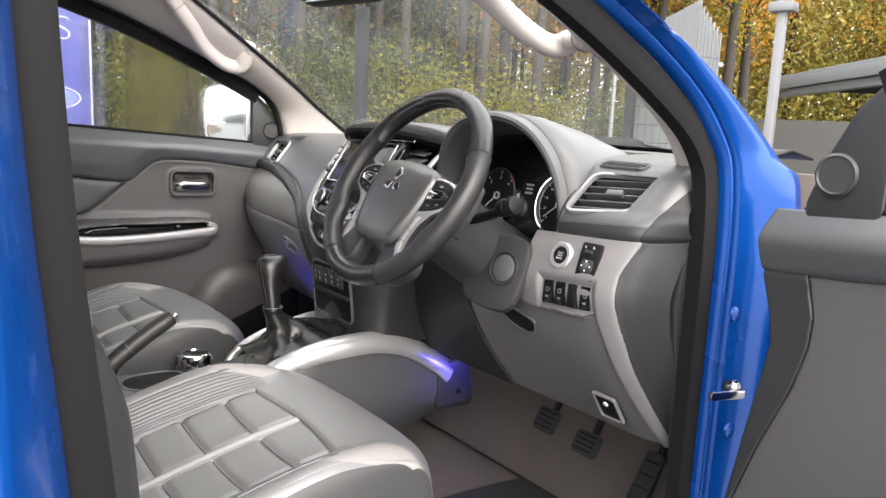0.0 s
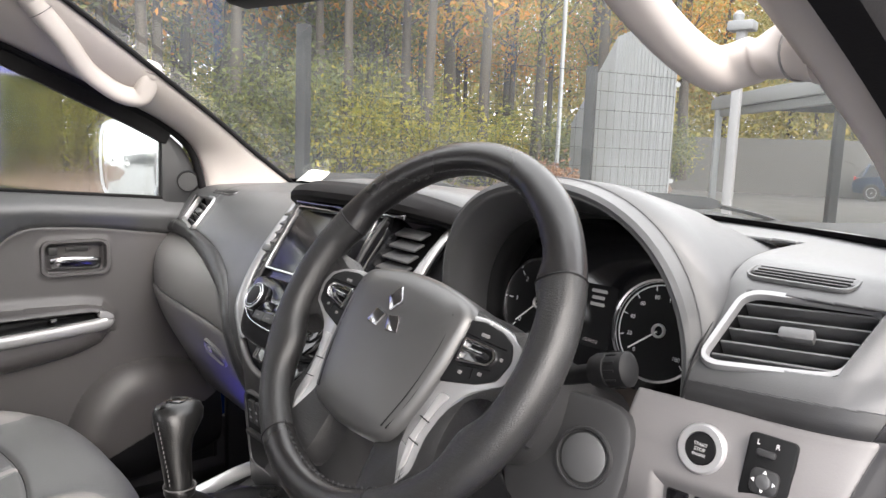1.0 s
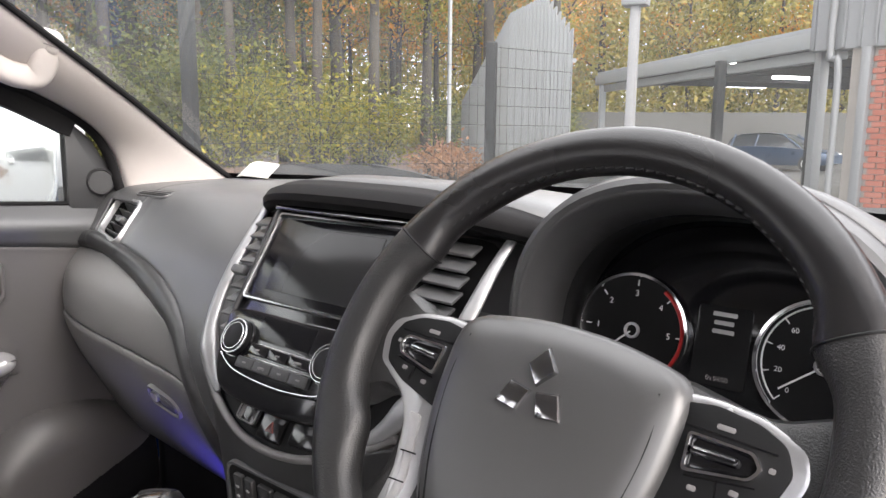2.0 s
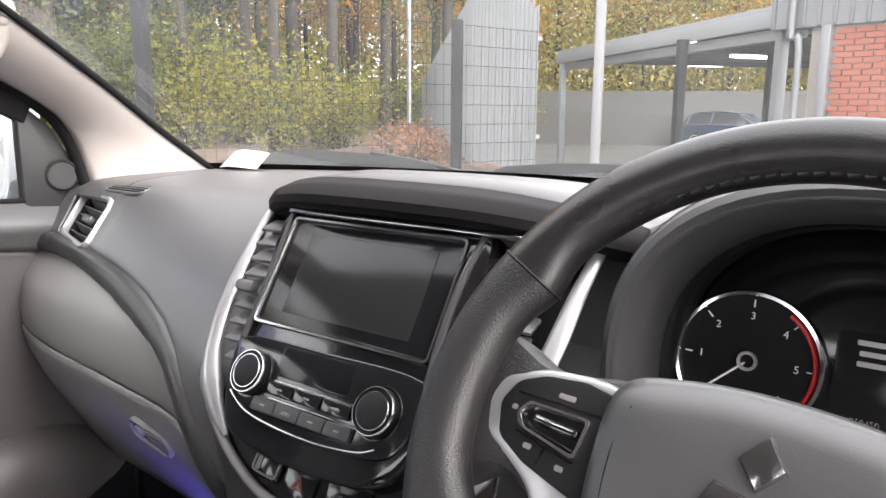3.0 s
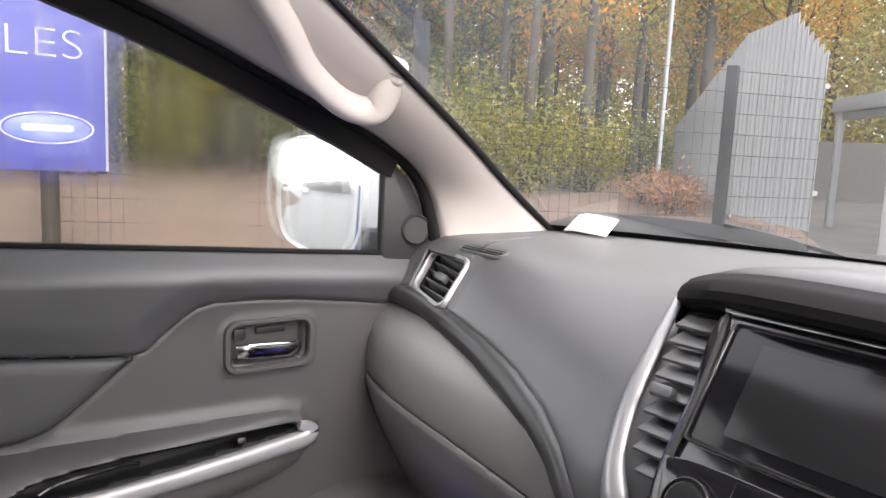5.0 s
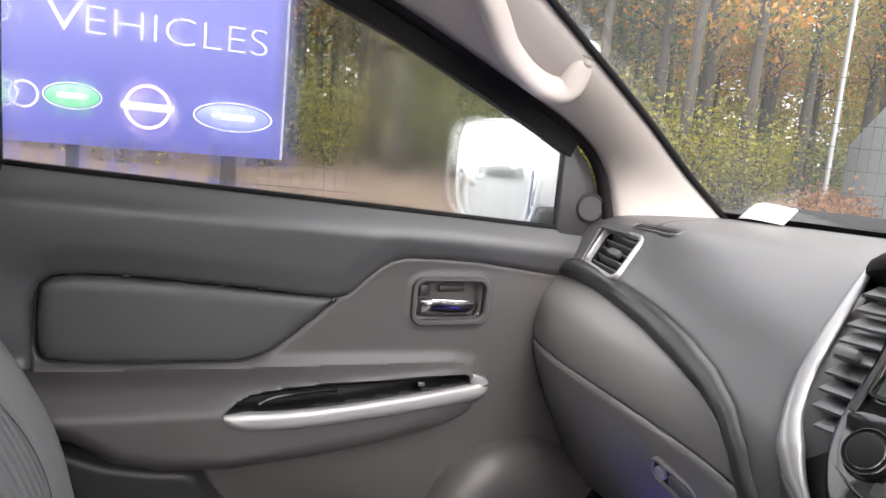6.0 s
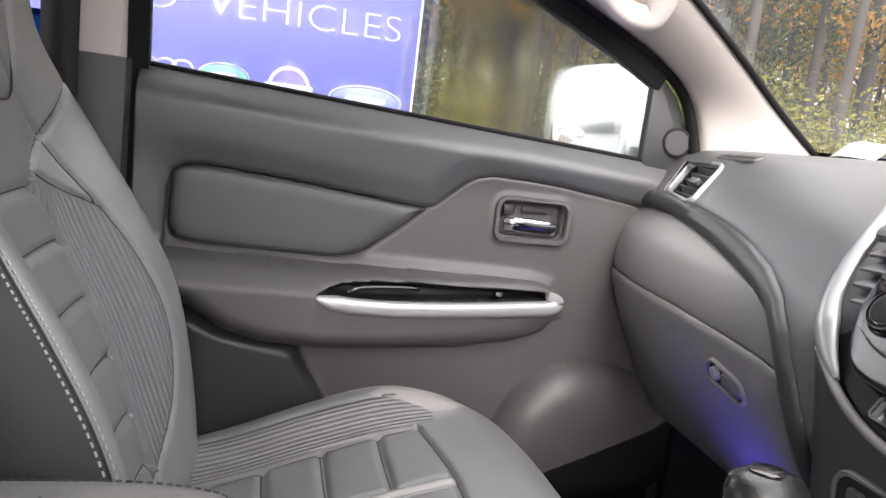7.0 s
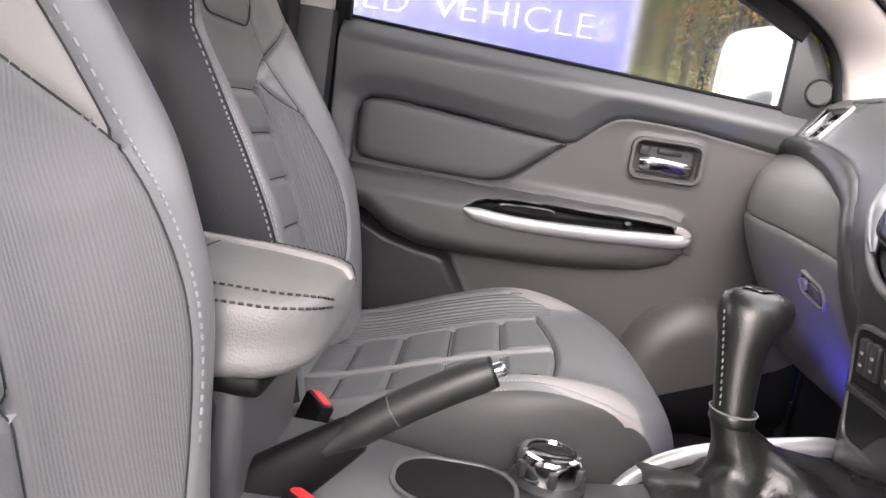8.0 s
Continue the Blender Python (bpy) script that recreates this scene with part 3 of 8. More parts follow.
solid(put("scuttle_panel", loft(cw), BLACK, shell, "black plastic scuttle panel"), 0.004)
# windscreen wipers parked on the scuttle
for pts, pivot in (([(-0.72, 0.450, 1.286), (-0.55, 0.497, 1.290), (-0.41, 0.520, 1.284), (-0.34, 0.530, 1.273)], (-0.26, 0.60, 1.240)),
                   ([(-0.22, 0.540, 1.275), (-0.10, 0.560, 1.285), (0.0, 0.567, 1.287), (0.14, 0.567, 1.292), (0.30, 0.548, 1.292)], (0.42, 0.60, 1.240))):
    wp = thing("windscreen_wiper", pivot, "black windscreen wiper parked on the scuttle", "wiper", group="windscreen wipers")
    bl = line3(pts, 8)
    put("blade", sweep(bl, [(0.011, -0.010), (0.004, 0.006), (0.0, 0.011), (-0.004, 0.006), (-0.011, -0.010)], up=(0, 0, 1), scales=np.interp(np.linspace(0, 1, len(bl)), [0, 0.06, 0.94, 1], [0.5, 1, 1, 0.5])), BLACK, wp, "black rubber blade")
    mid_ = tuple(bl[len(bl) // 2])
    put("arm", sweep(line3([pivot, tuple(0.5 * (np.array(pivot) + bl[-1]) + (0, 0, 0.012)), tuple(0.5 * (bl[-1] + bl[len(bl) // 2]) + (0, 0.014, 0.010)), (mid_[0], mid_[1] + 0.004, mid_[2] + 0.012)], 6), [(0.009, -0.003), (0.009, 0.003), (-0.009, 0.003), (-0.009, -0.003)], up=(0, 0, 1)), BLACK, wp)
    put("pivot_cap", xf(lathe([(0.018, -0.01), (0.018, 0.012), (0.012, 0.018)], 18), pose(*pivot)), BLACK, wp)
# hinges
for z in (0.66,):
    put("door_hinge", join(xf(box(0.05, 0.03, 0.05, 0.004), pose(0.85, 0.125, z)), xf(lathe([(0.011, -0.035), (0.011, 0.035)], 14), pose(0.885, 0.12, z)), xf(box(0.04, 0.02, 0.05, 0.004), pose(0.90, 0.105, z, 0, 0, 40))), BLUE, shell)
put("check_strap", join(xf(box(0.008, 0.06, 0.014, 0.003), pose(0.850, 0.09, 0.938, 0, 0, -20)), xf(lathe([(0.012, 0), (0.012, 0.01), (0.006, 0.014)], 12), pose(0.845, 0.115, 0.945, 90))), TRIM_CHROME, shell, "bright steel check strap")
for z, y in ((1.05, 0.16), (0.86, 0.18)):
    put("bolt_cover", xf(lathe([(0.013, 0), (0.012, 0.004), (0.004, 0.006)], 16), basis((0.824, y - 0.03, z), (0, 1, 0.1), (0, 0, 1))), BLUE, shell)

# grab handles on the front pillars
for s in (1, -1):
    gh = thing("grab_handle", (-0.63 * s, -0.1, 1.45), "pale grey moulded grab handle on the windscreen pillar", "grab handle", group="grab handles")
    if s > 0:
        p = [(-0.622, -0.046, 1.508), (-0.626, -0.052, 1.488), (-0.640, -0.064, 1.452), (-0.648, -0.105, 1.456), (-0.634, -0.165, 1.492), (-0.612, -0.208, 1.540), (-0.600, -0.245, 1.580), (-0.596, -0.285, 1.630)]
    else:
        p = [(0.694, -0.086, 1.440), (0.668, -0.080, 1.443), (0.642, -0.076, 1.438), (0.620, -0.090, 1.432), (0.611, -0.128, 1.446), (0.604, -0.170, 1.470), (0.597, -0.215, 1.502), (0.592, -0.27, 1.55)]
    q = line3(p, 8)
    sc = np.interp(np.linspace(0, 1, len(q)), [0, 0.12, 0.3, 0.5, 0.75, 0.9, 1], [1.35, 1.2, 1.05, 0.95, 1.0, 1.15, 1.4])
    put("grip", sweep(q, smooth_loop([(0.0195, 0), (0.014, 0.0125), (0, 0.0155), (-0.014, 0.0125), (-0.0195, 0), (-0.014, -0.0125), (0, -0.0155), (0.014, -0.0125)], 3), up=(1, 0, 0), scales=sc * (1 if s > 0 else 0.86)), PILLAR, gh)
    for e_, a_ in ((6, 0), (len(q) - 7, -1))[0 if s > 0 else 1:]:
        m_ = Matrix.Translation(Vector(q[e_] * 0.45 + q[a_] * 0.55)) @ Vector(q[e_] - q[a_]).to_track_quat("Z", "X").to_matrix().to_4x4()
        put("end_cap", xf(box(0.038, 0.042, 0.040, 0.013, 4), m_), PILLAR, gh)
    for k in (5, len(q) - 8):
        d_ = Vector(q[k + 1] - q[k - 1])
        m_ = Matrix.Translation(Vector(q[k])) @ d_.to_track_quat("Z", "Y").to_matrix().to_4x4()
        put("cover_joint", tube([tuple(m_ @ Vector((0.0245 * math.cos(a), 0.0215 * math.sin(a), 0))) for a in np.linspace(0, 2 * math.pi, 24, endpoint=False)], 0.0009, 6, closed=True), GREY_TRIM, gh)

# rear-view mirror on the screen
rv = thing("rear_view_mirror", (-0.0, -0.06, 1.60), "black rear-view mirror on the windscreen", "mirror")
put("housing", xf(plate(rrect(0.24, 0.065, 0.03), 0.035, 0.01), basis((0.0, -0.08, 1.585), (1, 0.25, 0), (0, 0.1, 1))), BLACK, rv)
put("glass", xf(plate(rrect(0.225, 0.052, 0.024), 0.002, 0.0005), basis((0.004, -0.117, 1.584), (1, 0.25, 0), (0, 0.1, 1))), MIRROR, rv)
put("stalk", tube(line3([(0, -0.05, 1.60), (0, -0.02, 1.625), (0, -0.02, 1.655)]), 0.012, 10, up=(1, 0, 0)), BLACK, rv)


def contour(grid, line, keep, along=0):
    """Points of the grid where line(p) changes sign, one for each row (along 0) or column (along 1)."""
    q = grid if along == 0 else np.swapaxes(grid, 0, 1)
    pts = []
    for r_ in q:
        d = line(r_)
        ok = np.where((d[:-1] * d[1:] <= 0) & keep(r_[:-1]))[0]
        if len(ok):
            j = ok[0]
            f_ = d[j] / (d[j] - d[j + 1] + 1e-12)
            pts.append(r_[j] * (1 - f_) + r_[j + 1] * f_)
    return pts


def seam_tube(pts, r, material, parent):
    """A thin thread line through the points, broken where they jump."""
    run = []
    for p in list(pts) + [None]:
        if p is not None and (not run or np.linalg.norm(p - run[-1]) < 0.03):
            if not run or np.linalg.norm(p - run[-1]) > 0.003:
                run.append(p)
            continue
        if len(run) > 4:
            put("seam", tube([tuple(v) for v in run], r, 6), material, parent)
        run = [p]


# ---- dashboard ----
dash = thing("dashboard", (0, 0.2, 0.8), "two-tone charcoal and grey plastic dashboard", "dashboard")
PX = (-0.755, -0.70, -0.60, -0.45, -0.30, -0.20, -0.12)
PROF = [
    [(0.33, 1.268), (0.22, 1.268), (0.125, 1.264), (0.090, 1.252), (0.062, 1.215), (0.035, 1.18), (0.026, 1.155), (0.005, 1.115), (0.0, 1.055), (0.025, 0.98), (0.07, 0.88), (0.11, 0.80)],
    [(0.36, 1.270), (0.25, 1.270), (0.130, 1.266), (0.092, 1.253), (0.060, 1.216), (0.032, 1.18), (0.022, 1.155), (-0.012, 1.115), (-0.02, 1.052), (0.005, 0.975), (0.06, 0.875), (0.105, 0.80)],
    [(0.40, 1.272), (0.27, 1.272), (0.140, 1.268), (0.092, 1.254), (0.056, 1.218), (0.025, 1.18), (0.012, 1.152), (-0.028, 1.11), (-0.038, 1.048), (-0.012, 0.97), (0.05, 0.87), (0.10, 0.80)],
    [(0.43, 1.274), (0.29, 1.274), (0.155, 1.270), (0.100, 1.258), (0.056, 1.225), (0.018, 1.185), (-0.004, 1.15), (-0.038, 1.105), (-0.048, 1.045), (-0.02, 0.965), (0.04, 0.865), (0.09, 0.80)],
    [(0.45, 1.276), (0.30, 1.276), (0.165, 1.272), (0.105, 1.262), (0.058, 1.235), (0.012, 1.195), (-0.018, 1.155), (-0.048, 1.105), (-0.056, 1.045), (-0.03, 0.965), (0.03, 0.865), (0.08, 0.80)],
    [(0.46, 1.278), (0.31, 1.278), (0.165, 1.275), (0.105, 1.266), (0.056, 1.242), (0.004, 1.20), (-0.032, 1.158), (-0.064, 1.105), (-0.072, 1.045), (-0.05, 0.965), (0.01, 0.865), (0.06, 0.80)],
    [(0.465, 1.278), (0.31, 1.278), (0.165, 1.275), (0.105, 1.266), (0.060, 1.242), (0.010, 1.20), (-0.02, 1.158), (-0.045, 1.105), (-0.055, 1.045), (-0.04, 0.965), (0.01, 0.865), (0.06, 0.80)],
]
BAND = [(-0.80, 1.172), (-0.69, 1.176), (-0.62, 1.173), (-0.548, 1.164), (-0.46, 1.152), (-0.38, 1.137), (-0.315, 1.120), (-0.265, 1.098), (-0.232, 1.072), (-0.212, 1.04), (-0.197, 0.99), (-0.182, 0.90), (-0.17, 0.78)]
VENT = [(-0.583, 1.240), (-0.700, 1.241), (-0.682, 1.188), (-0.571, 1.179)]
CREASE = [(-0.80, 1.050), (-0.70, 1.047), (-0.45, 1.042), (-0.20, 1.030)]


def band_d(p):
    return poly_side(p[..., 0], p[..., 2], BAND)


def vent_d(p):
    return np.where(p[..., 1] < 0.12, poly_in(p[..., 0], p[..., 2], VENT), 0.1)


def crease_d(p):
    return poly_side(p[..., 0], p[..., 2], CREASE)


def left_shape(p):
    b, c = band_d(p), crease_d(p)
    d = 0.006 * step(0.0098 - np.abs(b), 0.006) - 0.003 * bell(np.abs(b) - 0.0125, 0.003)
    d += np.where(b < -0.0125, -0.0035 * bell(c, 0.003), 0)
    seam = p[..., 0] + 0.572 + (p[..., 2] - 1.18) * 0.25
    d += np.where((b > 0.0125) & (p[..., 1] < 0.2), -0.002 * bell(seam, 0.0022), 0)
    d += 0.003 * step(0.012 - vent_d(p), 0.01)
    return -d


surf = patch([[(x, y, z) for y, z in pr] for x, pr in zip(PX, PROF)])
cuts = (lambda p: band_d(p) - 0.0125, lambda p: band_d(p) + 0.0125, crease_d, vent_d)
g, mid = skin(surf, 260, 260, cuts, left_shape)
mb, mv, mc = band_d(mid), vent_d(mid), crease_d(mid)
solid(put("dash_pad", cells(g, (mb > 0.0125) & (mv > 0)), DASH_DARK, dash, "charcoal soft-touch pad"), 0.004, 1)
solid(put("dash_band", cells(g, (np.abs(mb) <= 0.0125) & (mv > 0)), DASH_BAND, dash, "satin black moulding strip"), 0.004, 1)
solid(put("glovebox_upper", cells(g, (mb < -0.0125) & (mc > 0)), GREY_TRIM, dash, "mid grey upper glovebox lid"), 0.004, 1)
gl = put("glovebox_door", cells(g, (mb < -0.0125) & (mc <= 0)), GREY_TRIM, dash, "mid grey glovebox door")
solid(gl, 0.004, 1)
lm = basis((-0.345, -0.036, 0.983), (0.98, 0.06, -0.20), (0.2, -0.34, 0.92))
put("latch_frame", xf(ring(rrect(0.082, 0.038, 0.0185), rrect(0.071, 0.027, 0.013), 0.008, 0.003), lm), GREY_TRIM, gl, "obround latch surround")
put("latch_well", xf(plate(rrect(0.072, 0.028, 0.0135), 0.0035, 0.0005), lm), BLACK, gl)
put("latch_lever", xf(plate(rrect(0.038, 0.019, 0.005), 0.009, 0.003), lm @ pose(0.013, 0.002, 0)), KNEE, gl)
put("key_lock", xf(lathe([(0.009, 0), (0.009, 0.008), (0.0075, 0.009), (0.006, 0.0085)], 20), lm @ pose(-0.021, 0, 0)), SATIN_TRIM, gl, "round metal lock")


def side_vent(s):
    """A wedge-shaped outer air vent with a silver frame and tilted slats."""
    c = [np.array(p) * (s, 1, 1) for p in ((-0.585, 0.073, 1.2375), (-0.697, 0.092, 1.2385), (-0.680, 0.046, 1.189), (-0.573, 0.020, 1.181))]
    cen = sum(c) / 4
    x = (c[0] + c[3]) / 2 - (c[1] + c[2]) / 2
    y = (c[0] + c[1]) / 2 - (c[3] + c[2]) / 2
    m = basis(cen, tuple(x * s * (1 if s > 0 else -1) * (1 if s > 0 else 1)), tuple(y)) if s > 0 else basis(cen, tuple(-x), tuple(y))
    inv = np.array(m.inverted())
    loc = [(inv[:3, :3] @ p + inv[:3, 3])[:2] for p in c]
    cor = []
    for i in range(4):
        a, b, d = loc[i - 1], loc[i], loc[(i + 1) % 4]
        for t in np.linspace(0, 1, 6):
            q0, q1 = b + (a - b) * 0.16, b + (d - b) * 0.16
            cor.append((1 - t) ** 2 * q0 + 2 * t * (1 - t) * b + t * t * q1)
    o = np.array(cor)
    v = put("air_vent", xf(ring(inset(o, -0.007), inset(o, 0.0005), 0.010, 0.003), m @ pose(0, 0, -0.002 if s < 0 else 0.001)), ARCH, dash, "silver-framed air vent")
    put("vent_cup", xf(join(ring(inset(o, -0.001), inset(o, 0.001), 0.04), xf(plate(o, 0.003, 0.001), pose(0, 0, -0.002))), m @ pose(0, 0, -0.04)), BLACK, v)
    ys = np.array(loc)[:, 1]
    for k in range(5):
        yy = ys.min() + (ys.max() - ys.min()) * (k + 0.6) / 5.2
        xs = []
        for i in range(4):
            a, b = loc[i], loc[(i + 1) % 4]
            if (a[1] - yy) * (b[1] - yy) < 0:
                xs.append(a[0] + (b[0] - a[0]) * (yy - a[1]) / (b[1] - a[1]))
        if len(xs) == 2:
            w = abs(xs[0] - xs[1]) - 0.004
            put("slat", xf(box(w, 0.0024, 0.020, 0.0008), m @ pose(sum(xs) / 2, yy, -0.009, -26 if s > 0 else -6)), DASH_DARK, v)
    put("vent_tab", xf(box(0.03, 0.012, 0.012, 0.003), m @ pose(0.005, 0.0, 0.004)), DASH_DARK, v)
    return v


side_vent(1)
side_vent(-1)

words("embossed_lettering", "AIRBAG", 0.013, basis((-0.548, 0.0285, 1.1795), (1, -0.06, -0.12), (0.05, 0.62, 0.78)), DASH_BAND, dash, 0.0004)
# demister slots on the top
for s in (1, -1):
    dm = basis((-0.585 if s > 0 else 0.622, 0.098, 1.2585), (1, 0, 0.0), (0.25 * s, 1, 0.30))
    dv = put("demister_grille", xf(ring(rrect(0.100, 0.034, 0.014), rrect(0.094, 0.028, 0.011), 0.004), dm), DASH_DARK, dash, "dark demister grille")
    put("grille_floor", xf(plate(rrect(0.096, 0.03, 0.012), 0.0025, 0.0005), dm), BLACK, dv)
    for k in range(4):
        put("grille_bar", xf(box(0.086, 0.002, 0.003, 0.0006), dm @ pose(0, -0.009 + 0.006 * k, 0.003)), DASH_BAND, dv)

# driver's side
DX = (0.12, 0.20, 0.33, 0.45, 0.53, 0.60, 0.68, 0.725, 0.752)
low = [(0.022, 1.155), (0.018, 1.138), (-0.004, 1.10), (-0.018, 1.05), (0.008, 0.96), (0.06, 0.88), (0.125, 0.80)]
lowc = [(0.035, 1.155), (0.03, 1.138), (0.02, 1.10), (0.012, 1.05), (0.02, 0.96), (0.045, 0.88), (0.075, 0.82)]
up = {0: [(0.465, 1.278), (0.31, 1.278), (0.165, 1.275), (0.105, 1.266), (0.07, 1.24), (0.05, 1.19)],
      1: [(0.43, 1.274), (0.29, 1.274), (0.155, 1.270), (0.100, 1.258), (0.065, 1.225), (0.03, 1.183)],
      2: [(0.36, 1.270), (0.25, 1.270), (0.135, 1.266), (0.094, 1.253), (0.060, 1.216), (0.033, 1.18)],
      3: [(0.33, 1.268), (0.22, 1.268), (0.15, 1.262), (0.125, 1.245), (0.105, 1.21), (0.09, 1.18)]}
mixp = lambda a, b, t: [(p[0] * (1 - t) + q[0] * t, p[1] * (1 - t) + q[1] * t) for p, q in zip(a, b)]
lowr = [(y + 0.02, z) for y, z in low]
lowe = [(y + 0.085, z) for y, z in low]
DP = [up[0] + lowc, up[0] + lowc, up[1] + mixp(lowc, low, 0.15), up[1] + mixp(lowc, low, 0.6), up[1] + mixp(lowc, low, 0.9), mixp(up[1], up[2], 0.5) + low, up[2] + low, mixp(up[2], up[3], 0.3) + lowr, up[3] + lowe]
TRIM = [(0.512, 1.137), (0.717, 1.146), (0.707, 1.096), (0.711, 1.054), (0.720, 0.996), (0.726, 0.916), (0.730, 0.78), (0.722, 0.78), (0.714, 0.85), (0.704, 0.948), (0.693, 1.004), (0.684, 1.034), (0.655, 1.024), (0.535, 1.018), (0.512, 1.022)]
VENTR = [(-x, z) for x, z in VENT]


def ventr_d(p):
    return np.where(p[..., 1] < 0.14, poly_in(p[..., 0], p[..., 2], VENTR), 0.1)


def trim_d(p):
    return np.where(p[..., 1] < 0.3, poly_in(p[..., 0], p[..., 2], TRIM), 0.1)


def edge_d(p):
    return np.where(p[..., 1] < 0.2, p[..., 2] - 1.1425 - (p[..., 0] - 0.6) * 0.055, 0.2)


def cap_d(p):
    return p[..., 0] - np.interp(p[..., 2], [1.13, 1.150, 1.222, 1.24, 1.26], [0.706, 0.713, 0.741, 0.748, 0.76])


def right_shape(p):
    e, t = edge_d(p), trim_d(p)
    d = 0.004 * step(0.002 - t, 0.006) - 0.003 * bell(e, 0.004)
    lip = poly_side(p[..., 0], p[..., 2], [(0.50, 1.17), (0.58, 1.168), (0.66, 1.172), (0.76, 1.19)])
    d += np.where(p[..., 1] < 0.12, 0.006 * step(0.002 - lip, 0.012) * step(e - 0.002, 0.01), 0)
    d += 0.003 * step(0.012 - ventr_d(p), 0.01)
    pocket = poly_in(p[..., 0], p[..., 2], [(0.555, 1.075), (0.678, 1.082), (0.686, 1.03), (0.56, 1.022)])
    d += np.where(p[..., 1] < 0.1, -0.008 * step(-0.002 - pocket, 0.006), 0)
    return -d


surf = patch([[(x, y, z) for y, z in pr] for x, pr in zip(DX, DP)])
g, mid = skin(surf, 380, 380, (edge_d, trim_d, ventr_d, cap_d, lambda p: np.where(p[..., 2] < 1.1, p[..., 0] - 0.35 + 0.35 * (p[..., 2] - 0.95), 0.2)), right_shape)
me_, mt, mv = edge_d(mid), trim_d(mid), ventr_d(mid)
cowl_hole = (np.abs(mid[..., 0] - 0.388) < 0.172) & (mid[..., 2] > 1.10) & (mid[..., 1] < 0.25)
mv = np.where(cowl_hole, -1.0, mv)
capm = (mid[..., 0] > 0.706) & (mt > 0) & (me_ <= 0) & (mid[..., 0] > np.interp(mid[..., 2], [0.78, 0.916, 0.996, 1.054, 1.096, 1.146], [0.728, 0.724, 0.717, 0.708, 0.704, 0.715]))
capm = capm | ((me_ > 0) & (mid[..., 2] < 1.24) & (cap_d(mid) > 0))
mv = np.where(capm, -1.0, mv)
# the lowest 20 mm of the pad takes a darker material
band_ = (me_ > 0) & (me_ < 0.020) & (mv > 0) & (mid[..., 0] > 0.50) & (mid[..., 1] < 0.2)
solid(put("driver_dash_band", cells(g, band_), DASH_BAND, dash, "darker lower strip"), 0.004, 1)
solid(put("driver_dash_pad", cells(g, (me_ > 0) & (mv > 0) & ~band_), DASH_DARK, dash, "charcoal soft-touch pad"), 0.004, 1)
solid(put("switch_panel", cells(g, (mt <= 0) & (me_ <= 0)), LIGHT_TRIM, dash, "light grey switch panel"), 0.004, 1)
kn_cut = mid[..., 0] > 0.35 - 0.35 * (mid[..., 2] - 0.95)
solid(put("knee_panel", cells(g, (mt > 0) & (me_ <= 0) & ~capm & ~cowl_hole & kn_cut), KNEE, dash, "mid grey knee panel"), 0.004, 1)
solid(put("inner_knee_panel", cells(g, (mt > 0) & (me_ <= 0) & ~capm & ~cowl_hole & ~kn_cut), END_CAP, dash, "charcoal inner knee panel"), 0.004, 1)
solid(put("dash_end_cap", cells(g, capm), END_CAP, dash, "charcoal dash end cover"), 0.004, 1)
seam_tube(contour(g, trim_d, lambda p: (p[..., 0] > 0.695) & (p[..., 1] < 0.3) & (p[..., 2] < 1.135) & (p[..., 2] > 0.80)), 0.0022, LIGHT_TRIM, dash)
seam_tube(contour(g, cap_d, lambda p: (p[..., 2] > 1.148) & (p[..., 2] < 1.235)), 0.0014, DASH_BAND, dash)
put("dash_side", xf(plate([(0.118, 0.80), (0.165, 0.80), (0.40, 1.0), (0.36, 1.266), (0.17, 1.262), (0.125, 1.24), (0.105, 1.20), (0.08, 1.05)], 0.012, 0.004), basis((0.744, 0.0, 0), (0, 1, 0), (0, 0, 1))), END_CAP, dash)

# slot under the steering column
hollow = smooth_loop([(-0.045, 0.012), (0.0, 0.008), (0.040, 0.002), (0.047, -0.006), (0.042, -0.018), (0.020, -0.021), (-0.015, -0.012)], 5)
HM = basis((0.484, -0.004, 0.990), (0.98, 0.02, -0.08), (0.07, -0.28, 0.95)) @ Matrix.Scale(1.15, 4)
hl = put("column_slot", xf(ring(inset(hollow, -0.003), hollow, 0.004, 0.0015), HM), DASH_DARK, dash, "dark slot below the column")
# No hollow here: a black plate stands for the shade inside the slot.
put("slot_well", xf(plate(hollow, 0.0015, 0.0004), HM @ pose(0, 0, 0.001)), BLACK, hl)

# switches on the driver's panel
SW = basis((0.6, -0.006, 1.11), (1, 0.02, 0), (0, 0.30, 0.95))
sb = put("start_button", xf(lathe([(0.0225, 0), (0.0225, 0.005), (0.0205, 0.0075), (0.0150, 0.0075), (0.0143, 0.004)], 40), SW @ pose(-0.006, 0.0, 0)), SILVER, dash, "silver-ringed engine start button")
put("button_cap", xf(lathe([(0.0145, 0), (0.0145, 0.005), (0.0135, 0.006)], 36), SW @ pose(-0.006, 0, 0.001)), BLACK, sb)
for k, w in enumerate(("START", "STOP", "ENGINE")):
    words("lettering", w, 0.0044 if k < 2 else 0.0036, SW @ pose(-0.006, 0.0035 - 0.0045 * k, 0.0075), THREAD, sb, 0.0001)
ms = put("mirror_switch", xf(plate(rrect(0.040, 0.060, 0.005), 0.005, 0.0015), SW @ pose(0.053, -0.001, 0.002)), BLACK, dash, "black mirror adjuster switch")
put("slider", xf(plate(rrect(0.016, 0.006, 0.002), 0.008, 0.0015), SW @ pose(0.05, 0.0135, 0.002)), DASH_BAND, ms)
